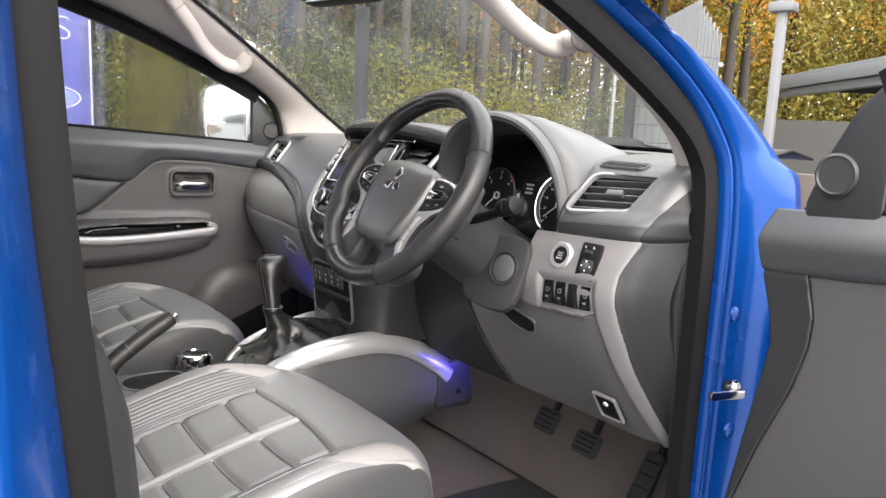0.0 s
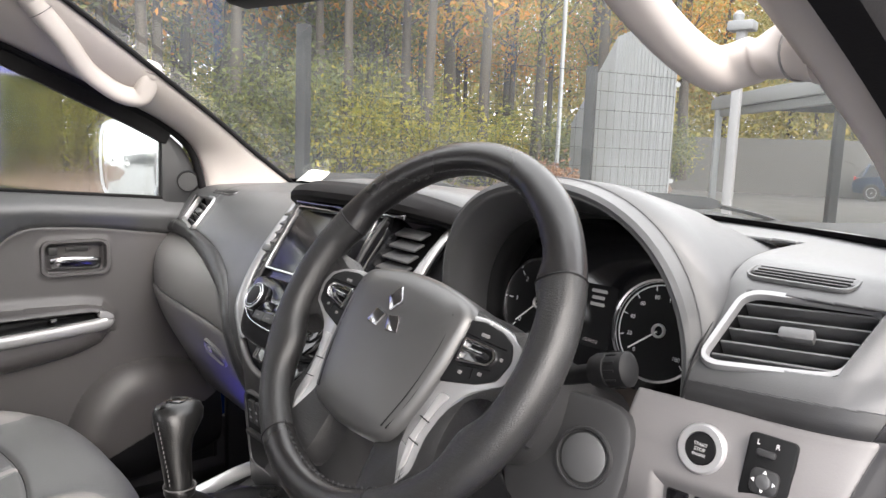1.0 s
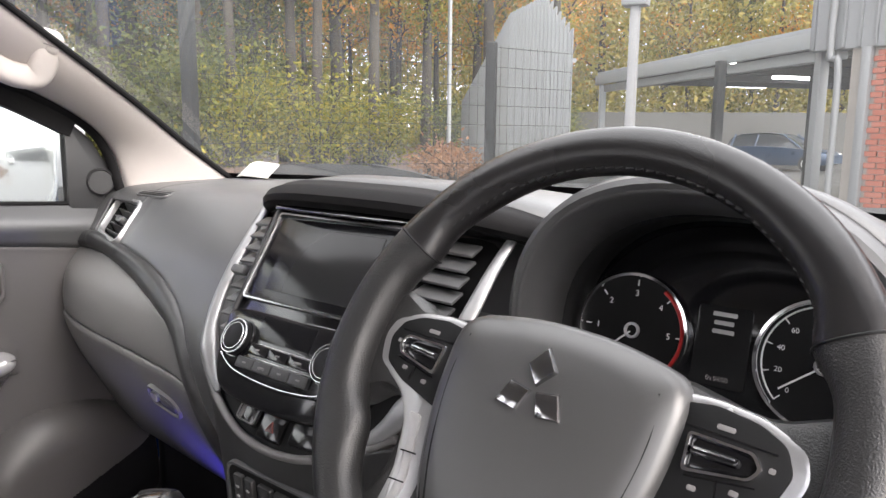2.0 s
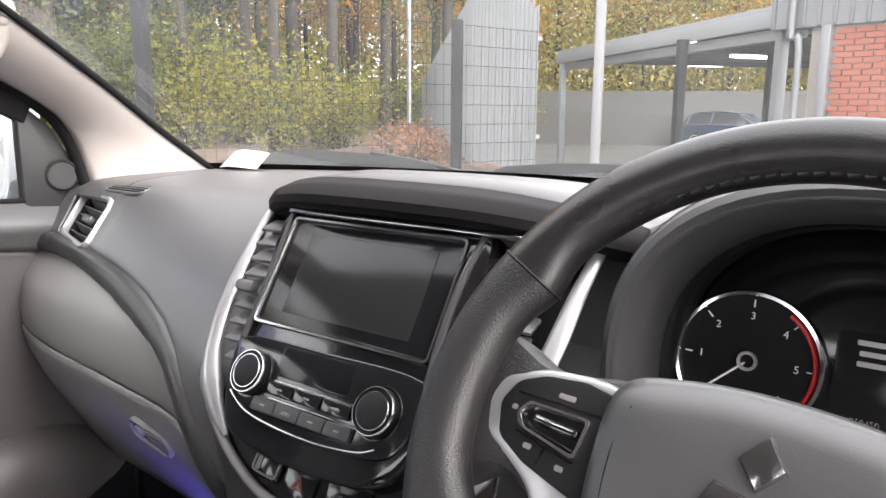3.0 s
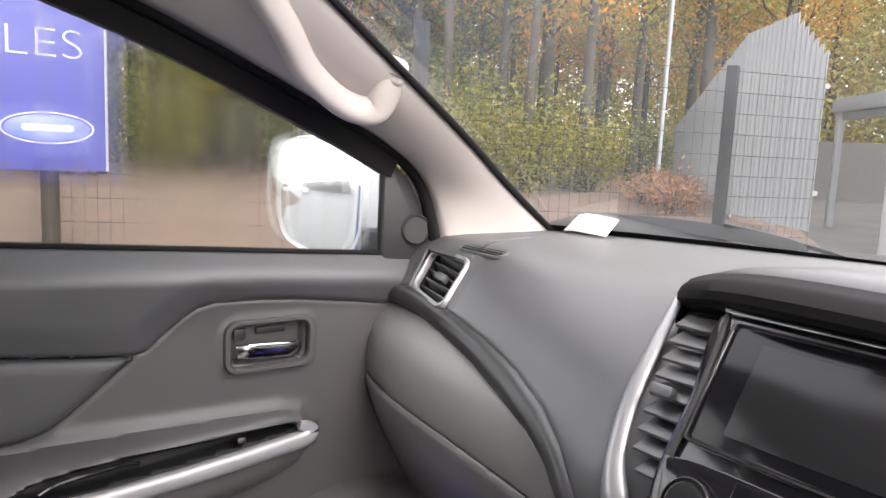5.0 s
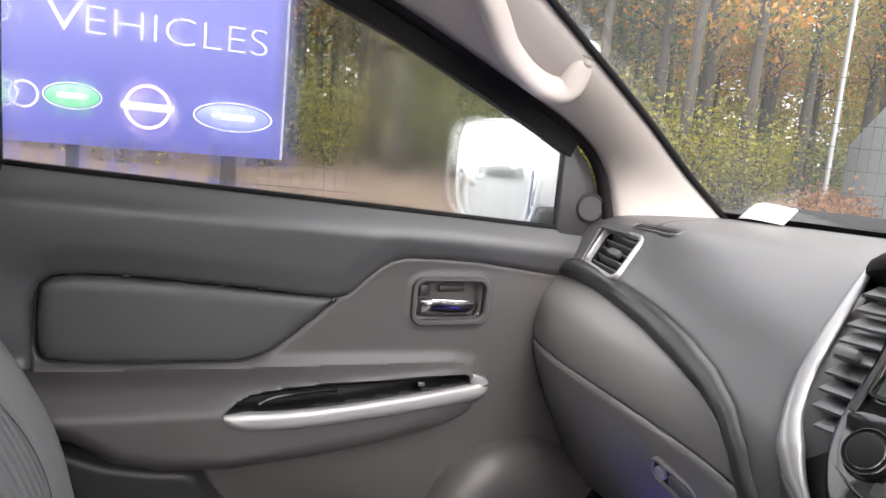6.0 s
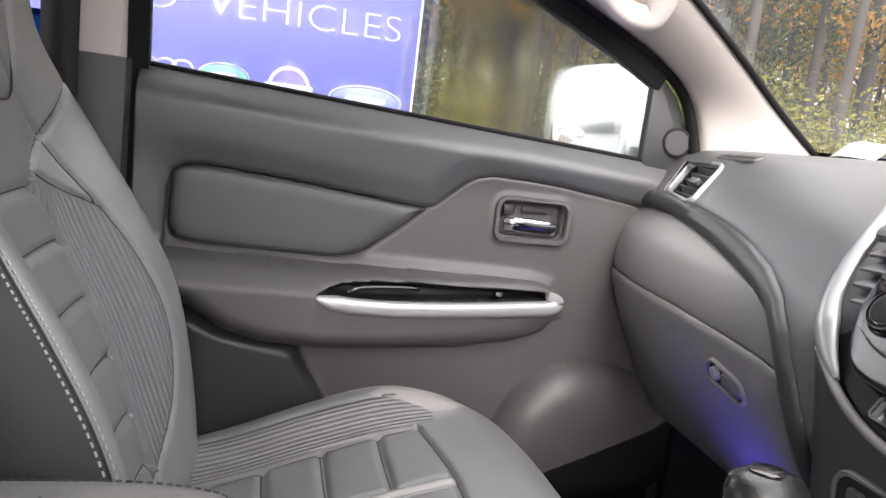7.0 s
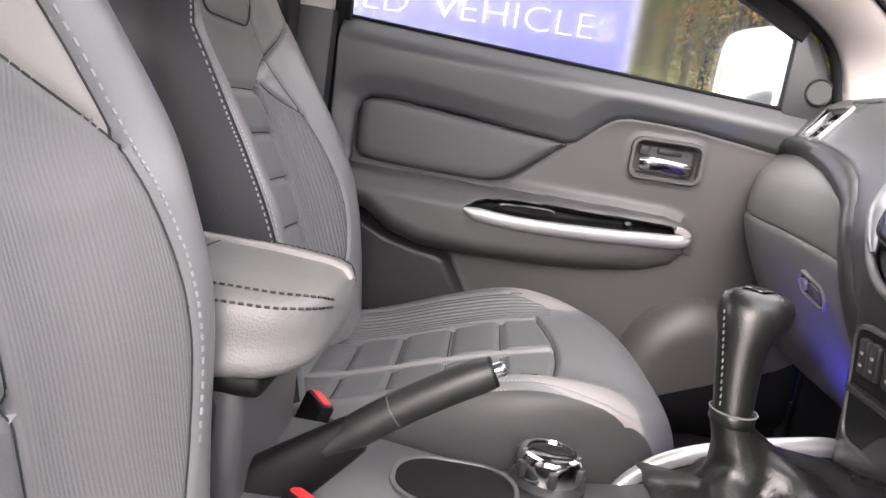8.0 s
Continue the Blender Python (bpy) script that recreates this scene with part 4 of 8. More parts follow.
put("pad", xf(plate(rrect(0.024, 0.021, 0.006), 0.0075, 0.002), SW @ pose(0.053, -0.009, 0.002)), DASH_BAND, ms)
put("pad_centre", xf(lathe([(0.006, 0), (0.006, 0.0085), (0.005, 0.009)], 20), SW @ pose(0.053, -0.009, 0.002)), DASH_DARK, ms)
words("lettering", "L", 0.006, SW @ pose(0.042, 0.0215, 0.0073), WHITE, ms, 0.0001)
words("lettering", "R", 0.006, SW @ pose(0.058, 0.0215, 0.0073), WHITE, ms, 0.0001)
for dx, dy, a in ((0, 0.0075, 0), (0.0085, 0, -90), (0, -0.0075, 180), (-0.0085, 0, 90)):
    put("arrow", xf(plate([(-0.0018, -0.001), (0.0018, -0.001), (0, 0.0018)], 0.0004, 0.0001), SW @ pose(0.053 + dx, -0.009 + dy, 0.0096, 0, 0, a)), WHITE, ms, smooth=False)
SR = basis((0.6, -0.0135, 1.05), (1, 0.02, 0.055), (0, 0.12, 0.99))
for k in range(4):
    q = put("rocker_switch", xf(plate(rrect(0.0215, 0.038, 0.002), 0.009, 0.002), SR @ pose(-0.02 + 0.0265 * k, 0.0, -0.001)), GLOSS if k != 2 else BLACK, dash, "black rocker switch" if k != 2 else "blank switch cover")
    if k != 2:
        put("mark", xf(ring(rrect(0.008, 0.008, 0.003), rrect(0.0055, 0.0055, 0.002), 0.0004, 0.0001), SR @ pose(-0.02 + 0.0265 * k, 0.004, 0.0081)), LIGHT_TRIM, q)
        put("mark", xf(plate(rrect(0.007, 0.0025, 0.001), 0.0004, 0.0001), SR @ pose(-0.02 + 0.0265 * k, -0.008, 0.0081)), LIGHT_TRIM, q)
FB = basis((0.655, 0.068, 0.858), (1, 0, 0), (0, -0.55, 0.83))
jk = put("bonnet_release", xf(ring(rrect(0.05, 0.06, 0.006), rrect(0.042, 0.052, 0.004), 0.006), FB), GREY_TRIM, dash)
put("release_lever", xf(plate(rrect(0.04, 0.05, 0.004), 0.008, 0.003), FB @ pose(0, 0, -0.004)), BLACK, jk)
put("release_mark", xf(lathe([(0.005, 0), (0.005, 0.003)], 16), FB @ pose(0, 0.01, 0.003)), WHITE, jk)

# instrument cowl
CX, CZ = 0.388, 1.165


def arch(a, b, y0, y1, n=33, drop=0.05, sq=2.3):
    """A squared-off arch of half width a and height b; y0 at its foot, y1 at its crown."""
    pts = [(CX + a, y0, CZ - drop)]
    for k in range(n):
        t = math.pi * k / (n - 1)
        c, s2 = math.cos(t), math.sin(t)
        pts.append((CX + a * math.copysign(abs(c) ** (2 / sq), c), y0 + (y1 - y0) * s2, CZ + b * abs(s2) ** (2 / sq)))
    pts.append((CX - a, y0, CZ - drop))
    return pts


cow = thing("instrument_binnacle", (CX, 0.05, 1.12), "charcoal hooded instrument binnacle with round dials", "instrument panel")
inner_rows = [arch(0.142, 0.128, 0.105, 0.12), arch(0.150, 0.138, 0.07, 0.07), arch(0.160, 0.152, 0.035, 0.025), arch(0.166, 0.160, 0.02, -0.002)]
lip = [arch(0.168, 0.163, 0.016, -0.010), arch(0.172, 0.168, 0.015, -0.013), arch(0.177, 0.173, 0.018, -0.010)]
outer_rows = [arch(0.181, 0.176, 0.028, 0.01), arch(0.187, 0.170, 0.055, 0.08), arch(0.20, 0.150, 0.085, 0.17), arch(0.215, 0.122, 0.12, 0.26), arch(0.23, 0.098, 0.17, 0.36)]
solid(put("cowl_inner", loft(inner_rows[:2]), BLACK, cow, "matt black cowl lining"), 0.003, 0)
solid(put("cowl_bevel", loft(inner_rows[1:] + lip[:1]), DASH_DARK, cow, "satin charcoal inner bevel"), 0.003, 0)
put("cowl_lip", loft(lip + [outer_rows[0]]), DASH_DARK, cow)
solid(put("cowl_hood", loft(outer_rows), DASH_DARK, cow, "charcoal grained hood"), 0.003, 0)
put("hood_gap", tube(line3([(0.562, 0.082, 1.240), (0.545, 0.086, 1.256), (0.520, 0.093, 1.275), (0.495, 0.100, 1.290), (0.470, 0.112, 1.303)], 6), 0.0045, 8), BLACK, cow, "black gap beside the hood")
put("panel_seam", tube(line3([(0.562, 0.080, 1.238), (0.566, 0.052, 1.222), (0.568, 0.024, 1.20), (0.565, 0.010, 1.172), (0.562, 0.006, 1.146)], 6), 0.0014, 6), BLACK, cow)
GP = basis((CX, 0.108, 1.176), (1, 0, 0), (0, 0.22, 0.975))
put("dial_plate", xf(plate([(-0.15, -0.07), (0.15, -0.07), (0.15, 0.06), (0.09, 0.125), (-0.09, 0.125), (-0.15, 0.06)], 0.004, 0.001), GP), GLOSS, cow)
for s, name in ((-1, "rev_counter"), (1, "speedometer")):
    D = GP @ pose(0.087 * s, 0, 0.004)
    dd = put(name, xf(lathe([(0.054, 0), (0.054, 0.002)], 48), D), BLACK, cow, "black dial with a chrome ring")
    put("dial_ring", xf(ring(circle(0.058, 48), circle(0.0535, 48), 0.008, 0.002), D), CHROME, dd)
    nt_ = 7 if s < 0 else 10
    for k in range(nt_):
        a = radians(225 - 270 * k / (nt_ - 1))
        put("tick", xf(box(0.006, 0.0011, 0.0006, 0), D @ pose(0.0475 * math.cos(a), 0.0475 * math.sin(a), 0.0025, 0, 0, math.degrees(a))), RED if s < 0 and k > 5 else WHITE, dd, smooth=False)
        tx = str(k) if s < 0 else str(20 * k)
        words("numeral", tx, 0.0085 if s < 0 else 0.0065, D @ pose(0.037 * math.cos(a), 0.037 * math.sin(a), 0.0025), WHITE, dd, 0.0001)
    arcp = [(0.0505 * math.cos(radians(225 - 270 * k / 40)), 0.0505 * math.sin(radians(225 - 270 * k / 40)), 0.0026) for k in (range(41) if s > 0 else range(25, 41))]
    put("scale_arc", xf(tube(arcp, 0.0008 if s > 0 else 0.0019, 6), D), RED if s < 0 else WHITE, dd)
    a = radians(222 if s < 0 else 218)
    put("needle", xf(join(box(0.040, 0.0016, 0.001, 0)), D @ pose(0.022 * math.cos(a), 0.022 * math.sin(a), 0.004, 0, 0, math.degrees(a))), WHITE, dd, smooth=False)
    put("needle_hub", xf(ring(circle(0.008, 24), circle(0.0055, 24), 0.006), D), SILVER, dd)
lc = put("trip_display", xf(plate(rrect(0.05, 0.075, 0.004), 0.002, 0.0005), GP @ pose(0, 0.0, 0.003)), DISPLAY, cow)
words("odometer_digits", "019450", 0.0068, GP @ pose(0, -0.030, 0.0048), emit("dim_pale_digits", (0.5, 0.45, 0.45), 0.12), lc, 0.0002)
for k, (w, y) in enumerate(((0.022, 0.03), (0.018, 0.022), (0.02, 0.014))):
    put("display_bar", xf(plate(rrect(w, 0.004, 0.001), 0.0006, 0.0001), GP @ pose(0, y, 0.0048)), THREAD, lc)

# steering column shroud, stalk, blank key cover
col = thing("steering_column", (0.38, -0.03, 1.08), "charcoal steering column shroud with a switch stalk", "steering column")
ct = radians(31.3)
WH = basis((0.380, -0.182, 1.21), (1, 0, 0), (0, math.sin(ct), math.cos(ct)))
sec = smooth_loop([(-0.062, 0.035), (0, 0.05), (0.062, 0.035), (0.072, -0.02), (0.05, -0.065), (0, -0.078), (-0.05, -0.065), (-0.072, -0.02)], 5)
rows = [np.array(xf((np.column_stack([sec * k, np.full(len(sec), z)]), []), WH)[0]) for z, k in ((-0.045, 0.72), (-0.06, 0.86), (-0.11, 0.98), (-0.2, 1.05), (-0.30, 1.1))]
put("shroud", loft(rows, closed=True, cap=True), DASH_BAND, col)
kp = basis((0.487, -0.035, 1.072), (1, 0.15, 0), (0, 0.3, 0.95))
put("key_surround", xf(plate(smooth_loop([(-0.06, 0.055), (0.035, 0.05), (0.04, -0.04), (0.01, -0.075), (-0.08, -0.06), (-0.09, 0.02)], 6), 0.012, 0.008), kp @ pose(0, 0, -0.012)), DASH_BAND, col, "charcoal blank key cover")
put("key_ring", xf(ring(circle(0.030, 36), circle(0.027, 36), 0.005), kp), DASH_BAND, col)
put("key_blank", xf(lathe([(0.0235, 0), (0.0235, 0.003), (0.021, 0.0045)], 36), kp), DASH_DARK, col)
stem = line3([(0.435, -0.085, 1.150), (0.50, -0.088, 1.168), (0.560, -0.095, 1.190)], 5)
st = put("stalk", tube(stem, 0.0085, 12, up=(0, 0, 1)), BLACK, col, "black lighting stalk")
sm = basis((0.560, -0.095, 1.190), (0.05, -1, 0.1), (-0.3, 0.1, 1))
put("stalk_knob", xf(lathe([(0.013, 0), (0.0175, 0.003), (0.0175, 0.022), (0.0165, 0.023), (0.0175, 0.024), (0.0175, 0.036), (0.015, 0.042), (0.007, 0.044)], 24), sm @ pose(0, 0, -0.012) @ Matrix.Scale(0.85, 4)), BLACK, st)
for mx_, my_, wx_, wy_ in ((0.0, 0.0, 0.003, 0.006), (-0.006, 0.002, 0.0016, 0.005), (0.006, -0.001, 0.0016, 0.005)):
    put("stalk_mark", xf(box(wx_, wy_, 0.0006, 0), sm @ pose(mx_, my_, 0.0270 if mx_ else 0.0276)), THREAD, st, smooth=False)
for k in range(12):
    put("knob_ridge", xf(box(0.0020, 0.0020, 0.010, 0.0005), sm @ pose(0, 0, 0.001, 0, 0, 30 * k) @ pose(0.0150, 0, 0)), BLACK, st, smooth=False)
put("stalk", tube([(0.325, -0.085, 1.145), (0.275, -0.085, 1.155), (0.235, -0.09, 1.162)], 0.009, 12), BLACK, col, "black wiper stalk")

# ---- hood over the screen and centre stack ----
ST = basis((-0.01, 0.0, 1.27), (1, 0, 0), (0, 0.535, 0.845))
hx = np.array([-0.2125] + list(-0.2105 + 0.4365 * (0.5 - 0.5 * np.cos(np.linspace(0, np.pi, 33)))) + [0.2285])
crown = lambda x: np.clip(1 - abs(x / (0.212 if x < 0 else 0.226)) ** 3.2, 0, 1)
rows = []
for y0, y1, z0, z1 in ((0.060, 0.030, 1.258, 1.275), (0.053, -0.006, 1.261, 1.284), (0.047, -0.017, 1.266, 1.291), (0.047, -0.017, 1.272, 1.298), (0.052, -0.008, 1.278, 1.306), (0.064, 0.02, 1.283, 1.311), (0.11, 0.09, 1.286, 1.314), (0.19, 0.18, 1.285, 1.306), (0.28, 0.28, 1.281, 1.291), (0.36, 0.36, 1.274, 1.276)):
    row = [(x, y0 + (y1 - y0) * crown(x), z0 + (z1 - z0) * crown(x)) for x in hx]
    row[0], row[-1] = (hx[0], row[1][1] + 0.004, 1.222), (hx[-1], row[-2][1] + 0.004, 1.222)
    rows.append(row)
solid(put("screen_hood", loft(rows[5:]), DASH_DARK, dash, "charcoal hood over the display"), 0.004, 0)
# Same plastic hood; its front is painted black in place of shade.
solid(put("hood_face", loft(rows[:6]), RUBBER, dash, "hood front blackened for its shade"), 0.003, 0)
under = [[(x, y0 + (y1 - y0) * crown(x), z0 + (z1 - z0) * crown(x)) for x in np.linspace(-0.206, 0.216, 13)] for y0, y1, z0, z1 in ((0.056, 0.012, 1.258, 1.279), (0.064, 0.04, 1.254, 1.270), (0.08, 0.06, 1.250, 1.262))]
solid(put("hood_underside", loft(under), BLACK, dash), 0.003, 0)

stack = thing("centre_stack", (0, -0.05, 0.9), "gloss black centre stack with a dark touchscreen and heater knobs", "centre stack")
body_o = smooth_loop([(-0.119, 0.012), (0.0, 0.016), (0.119, 0.012), (0.121, -0.08), (0.122, -0.15), (0.110, -0.19), (0.085, -0.217), (0.04, -0.225), (0, -0.226), (-0.04, -0.225), (-0.085, -0.217), (-0.108, -0.19), (-0.121, -0.15), (-0.121, -0.08)], 6)
put("fascia", xf(plate(body_o, 0.05, 0.006), ST @ pose(0, 0, -0.052)), GLOSS, stack)
dp = put("touchscreen", xf(ring(rrect(0.214, 0.113, 0.006), rrect(0.207, 0.106, 0.004), 0.006, 0.0018), ST @ pose(0, -0.0565, -0.003)), TRIM_CHROME, stack, "dark touchscreen in a bright frame")
put("screen_glass", xf(plate(rrect(0.207, 0.106, 0.004), 0.003, 0.0005), ST @ pose(0, -0.0565, -0.003)), SCREEN, dp)
put("display_area", xf(plate(rrect(0.155, 0.082, 0.001), 0.0012, 0.0002), ST @ pose(0.002, -0.0565, -0.0005)), DISPLAY, dp)
put("top_strip", xf(plate([(-0.118, 0.004), (0.105, 0.004), (0.16, 0.002), (0.16, 0.008), (0.0, 0.012), (-0.118, 0.010)], 0.004, 0.001), ST @ pose(0, 0, 0)), TRIM_CHROME, stack)
cp = put("heater_panel", xf(plate(smooth_loop([(-0.104, -0.128), (0.0, -0.124), (0.108, -0.126), (0.112, -0.16), (0.10, -0.19), (0.06, -0.199), (0, -0.202), (-0.055, -0.199), (-0.092, -0.185), (-0.108, -0.155)], 6), 0.004, 0.0015), ST @ pose(0, 0, -0.002)), GLOSS, stack, "gloss black heater control panel")
put("heater_display", xf(plate(rrect(0.088, 0.028, 0.002), 0.0012, 0.0003), ST @ pose(-0.005, -0.142, 0.002)), SCREEN, cp)
for s in (-1, 1):
    kn = put("heater_knob", xf(lathe([(0.0206, 0.0085), (0.0206, 0.0098), (0.0200, 0.0106), (0.0192, 0.0106), (0.0187, 0.0096), (0.0187, 0.0085)], 40), ST @ pose(0.077 * s, -0.160, 0.001)), TRIM_CHROME, cp, "chrome-ringed heater knob")
    put("knob_face", xf(lathe([(0.0204, 0), (0.0204, 0.0088), (0.0157, 0.0088), (0.0150, 0.0112), (0.0130, 0.0120), (0.001, 0.0122)], 40), ST @ pose(0.077 * s, -0.160, 0.001)), BLACK, kn)
    put("inner_ring", xf(tube([tuple(p) + (0.0108,) for p in circle(0.0155, 40)], 0.0006, 6, closed=True), ST @ pose(0.077 * s, -0.160, 0.001)), TRIM_CHROME, kn, "thin chrome ring")
    put("knob_collar", xf(ring(circle(0.0232, 40), circle(0.0210, 40), 0.003, 0.001), ST @ pose(0.077 * s, -0.160, 0.001)), GLOSS, kn)
    for dy in (0.008, -0.009):
        put("mark", xf(plate(rrect(0.004, 0.0016, 0.0006), 0.0004, 0.0001), ST @ pose(0.077 * s, -0.160 + dy, 0.0125)), LIGHT_TRIM, kn)
    put("mark", xf(plate(rrect(0.007, 0.0018, 0.0006), 0.0004, 0.0001), ST @ pose(0.077 * s, -0.160, 0.0125)), LIGHT_TRIM, kn) if s < 0 else None
for k in range(3):
    b_ = put("heater_button", xf(plate(rrect(0.032, 0.012, 0.002), 0.006, 0.001), ST @ pose(-0.034 + 0.0345 * k, -0.1675, 0.0)), GLOSS, cp)
    put("mark", xf(plate(rrect(0.007, 0.0018, 0.0006), 0.0004, 0.0001), ST @ pose(-0.034 + 0.0345 * k, -0.1675, 0.006)), LIGHT_TRIM, b_)
for k in range(4):
    b_ = put("heater_button", xf(plate(rrect(0.029, 0.012, 0.002), 0.006, 0.001), ST @ pose(-0.047 + 0.0305 * k, -0.1845, 0.0)), DASH_BAND, cp)
    put("mark", xf(plate(rrect(0.006, 0.0018, 0.0006), 0.0004, 0.0001), ST @ pose(-0.047 + 0.0305 * k, -0.1845, 0.006)), LIGHT_TRIM, b_)

for y, x0, x1 in ((-0.1605, -0.052, 0.052), (-0.1765, -0.056, 0.058)):
    put("chrome_line", xf(box(x1 - x0, 0.0011, 0.0012, 0.0003), ST @ pose((x0 + x1) / 2, y, 0.0032)), TRIM_CHROME, cp)
put("chrome_line", xf(tube(line3([(-0.098, -0.181, 0.002), (-0.07, -0.1935, 0.002), (-0.03, -0.1985, 0.002), (0.02, -0.1995, 0.002), (0.066, -0.195, 0.002), (0.085, -0.188, 0.002)], 6), 0.0009, 6), ST), TRIM_CHROME, cp)
words("lettering", "TEMP", 0.0055, ST @ pose(0.077, -0.1612, 0.0127), LIGHT_TRIM, cp, 0.0002)
words("lettering", "MODE", 0.0045, ST @ pose(0.035, -0.1685, 0.0063), LIGHT_TRIM, cp, 0.0002)
words("lettering", "AUTO", 0.0042, ST @ pose(-0.0165, -0.1855, 0.0063), LIGHT_TRIM, cp, 0.0002)

# upright vents and silver arches each side of the screen
for s in (-1, 1):
    av = [(-0.203, 0.024, -0.045), (-0.198, -0.02, -0.037), (-0.194, -0.07, -0.031), (-0.187, -0.115, -0.027), (-0.177, -0.15, -0.026), (-0.163, -0.178, -0.028), (-0.145, -0.201, -0.031), (-0.118, -0.224, -0.033)]
    path = line3([(-s * x, y, z) for x, y, z in av], 8)
    w = np.interp(np.linspace(0, 1, len(path)), [0, 0.25, 0.55, 0.72, 0.85, 1], [0.5, 0.8, 0.9, 1.25, 0.9, 0.3])
    put("arch_trim", xf(sweep(path, smooth_loop([(-0.011, 0.0), (-0.008, 0.006), (0, 0.009), (0.009, 0.005), (0.012, -0.004), (0, -0.012)], 3), up=(0, 0, 1), scales=w), ST), ARCH, stack, "satin silver arch moulding")
    vo = [(-0.190, 0.008), (-0.118, 0.012), (-0.112, -0.06), (-0.113, -0.12), (-0.122, -0.160), (-0.135, -0.172), (-0.158, -0.158), (-0.174, -0.125), (-0.183, -0.07)]
    vo = smooth_loop([(-s * x, y) for x, y in vo], 4)
    vv_ = put("centre_vent", xf(plate(vo, 0.004, 0.001), ST @ pose(0, 0, -0.055)), BLACK, stack, "black upright centre air vent")
    for k in range(9):
        y = -0.004 - 0.0175 * k
        x0 = np.interp(-y, [0, 0.06, 0.125, 0.16], [0.188, 0.185, 0.174, 0.150]) - 0.012
        x1 = 0.113
        put("slat", xf(box(x0 - x1, 0.0040, 0.022, 0.0015), ST @ pose(s * (x0 + x1) / 2, y, -0.024 - 0.004 * (s == 1), 52, 6 * s)), DASH_DARK, vv_)
    put("vent_tab", xf(box(0.026, 0.012, 0.012, 0.004), ST @ pose(s * 0.152, -0.078, -0.012)), DASH_DARK, vv_)
    side = line3([(-s * x, y, z) for x, y, z in ((-0.118, 0.008, -0.004), (-0.112, -0.03, 0.0), (-0.110, -0.08, 0.001), (-0.112, -0.13, 0.0))], 6)
    put("vent_edge", xf(tube(side, 0.0034, 8), ST), DASH_BAND, stack)

# chin below the heater panel: recessed socket panel inside a curved lip
chin = [(-0.150, -0.165), (0.150, -0.165), (0.138, -0.20), (0.11, -0.226), (0.06, -0.249), (0, -0.258), (-0.06, -0.249), (-0.11, -0.226), (-0.138, -0.20)]
so_p = put("socket_panel", xf(plate(smooth_loop(chin, 4), 0.012, 0.002), ST @ pose(0, 0, -0.050)), BLACK, stack, "black socket panel")
LIP = [(-0.196, -0.163, -0.038), (-0.160, -0.203, -0.035), (-0.110, -0.234, -0.034), (-0.062, -0.2535, -0.033), (-0.02, -0.261, -0.033)]
LIP = LIP + [(-x, y, z) for x, y, z in LIP[::-1]]
lip = line3(LIP[1:-1], 8)
put("lower_lip", xf(sweep(lip, smooth_loop([(-0.0045, 0.001), (0, 0.0045), (0.0045, 0.001), (0.003, -0.006), (-0.003, -0.006)], 3), up=(0, 0, 1)), ST), LIGHT_TRIM, stack, "grey curved lip")
so = put("socket_cover", xf(plate(rrect(0.038, 0.026, 0.005), 0.006, 0.002), ST @ pose(-0.052, -0.232, -0.039, 0, 0, -4)), GLOSS, so_p, "black socket flap")
put("socket_frame", xf(ring(rrect(0.034, 0.022, 0.005), rrect(0.030, 0.018, 0.004), 0.002), ST @ pose(-0.052, -0.232, -0.0335, 0, 0, -4)), GREY_TRIM, so)
put("socket_slot", xf(plate(rrect(0.006, 0.016, 0.002), 0.0015, 0.0004), ST @ pose(-0.062, -0.232, -0.0335, 0, 0, -4)), LIGHT_TRIM, so)
hz = put("hazard_switch", xf(plate(rrect(0.04, 0.03, 0.004), 0.006, 0.002), ST @ pose(-0.008, -0.238, -0.0395)), GLOSS, so_p, "black hazard switch")
put("hazard_mark", xf(tube([(-0.006, -0.005, 0), (0.006, -0.005, 0), (0, 0.006, 0)], 0.0007, 6, closed=True), ST @ pose(-0.008, -0.238, -0.033)), HAZARD, hz)
put("hazard_mark", xf(tube([(-0.003, -0.0035, 0), (0.003, -0.0035, 0), (0, 0.002, 0)], 0.0005, 6, closed=True), ST @ pose(-0.008, -0.238, -0.033)), HAZARD, hz)
put("socket_cover", xf(plate(rrect(0.05, 0.026, 0.005), 0.006, 0.002), ST @ pose(0.048, -0.234, -0.0395, 0, 0, 4)), GLOSS, so_p)
# satin panel from the lip down to the console, rounded at its corners
cols_ = [[(-0.226, 0.06, 1.092), (-0.19, 0.06, 0.945), (-0.165, 0.06, 0.84)], [(-0.222, -0.02, 1.095), (-0.182, -0.03, 0.945), (-0.16, -0.02, 0.84)]]
mids_ = [(-0.165, -0.058), (-0.135, -0.080), (-0.10, -0.092), (-0.06, -0.097), (-0.02, -0.100), (0.01, -0.100), (0.05, -0.097), (0.09, -0.092), (0.118, -0.080), (0.138, -0.058)]
for (a, b, c), (mx_, my_) in zip(LIP, mids_):
    top_ = ST @ Vector((a, b, c))
    if a > 0.15:
        top_.x = 0.165
    cols_.append([tuple(top_), (mx_, my_, 0.945), (mx_ * 0.97, my_ + 0.003, 0.84)])
cols_ += [[(0.168, -0.02, 1.095), (0.145, -0.02, 0.945), (0.135, -0.01, 0.84)], [(0.168, 0.06, 1.095), (0.145, 0.06, 0.945), (0.135, 0.06, 0.84)]]
lf = patch(cols_)
g_, _m = skin(lf, 60, 40, (), None)
solid(put("lower_fascia", loft(g_), DASH_BAND, stack, "satin charcoal lower panel"), 0.003, 0)
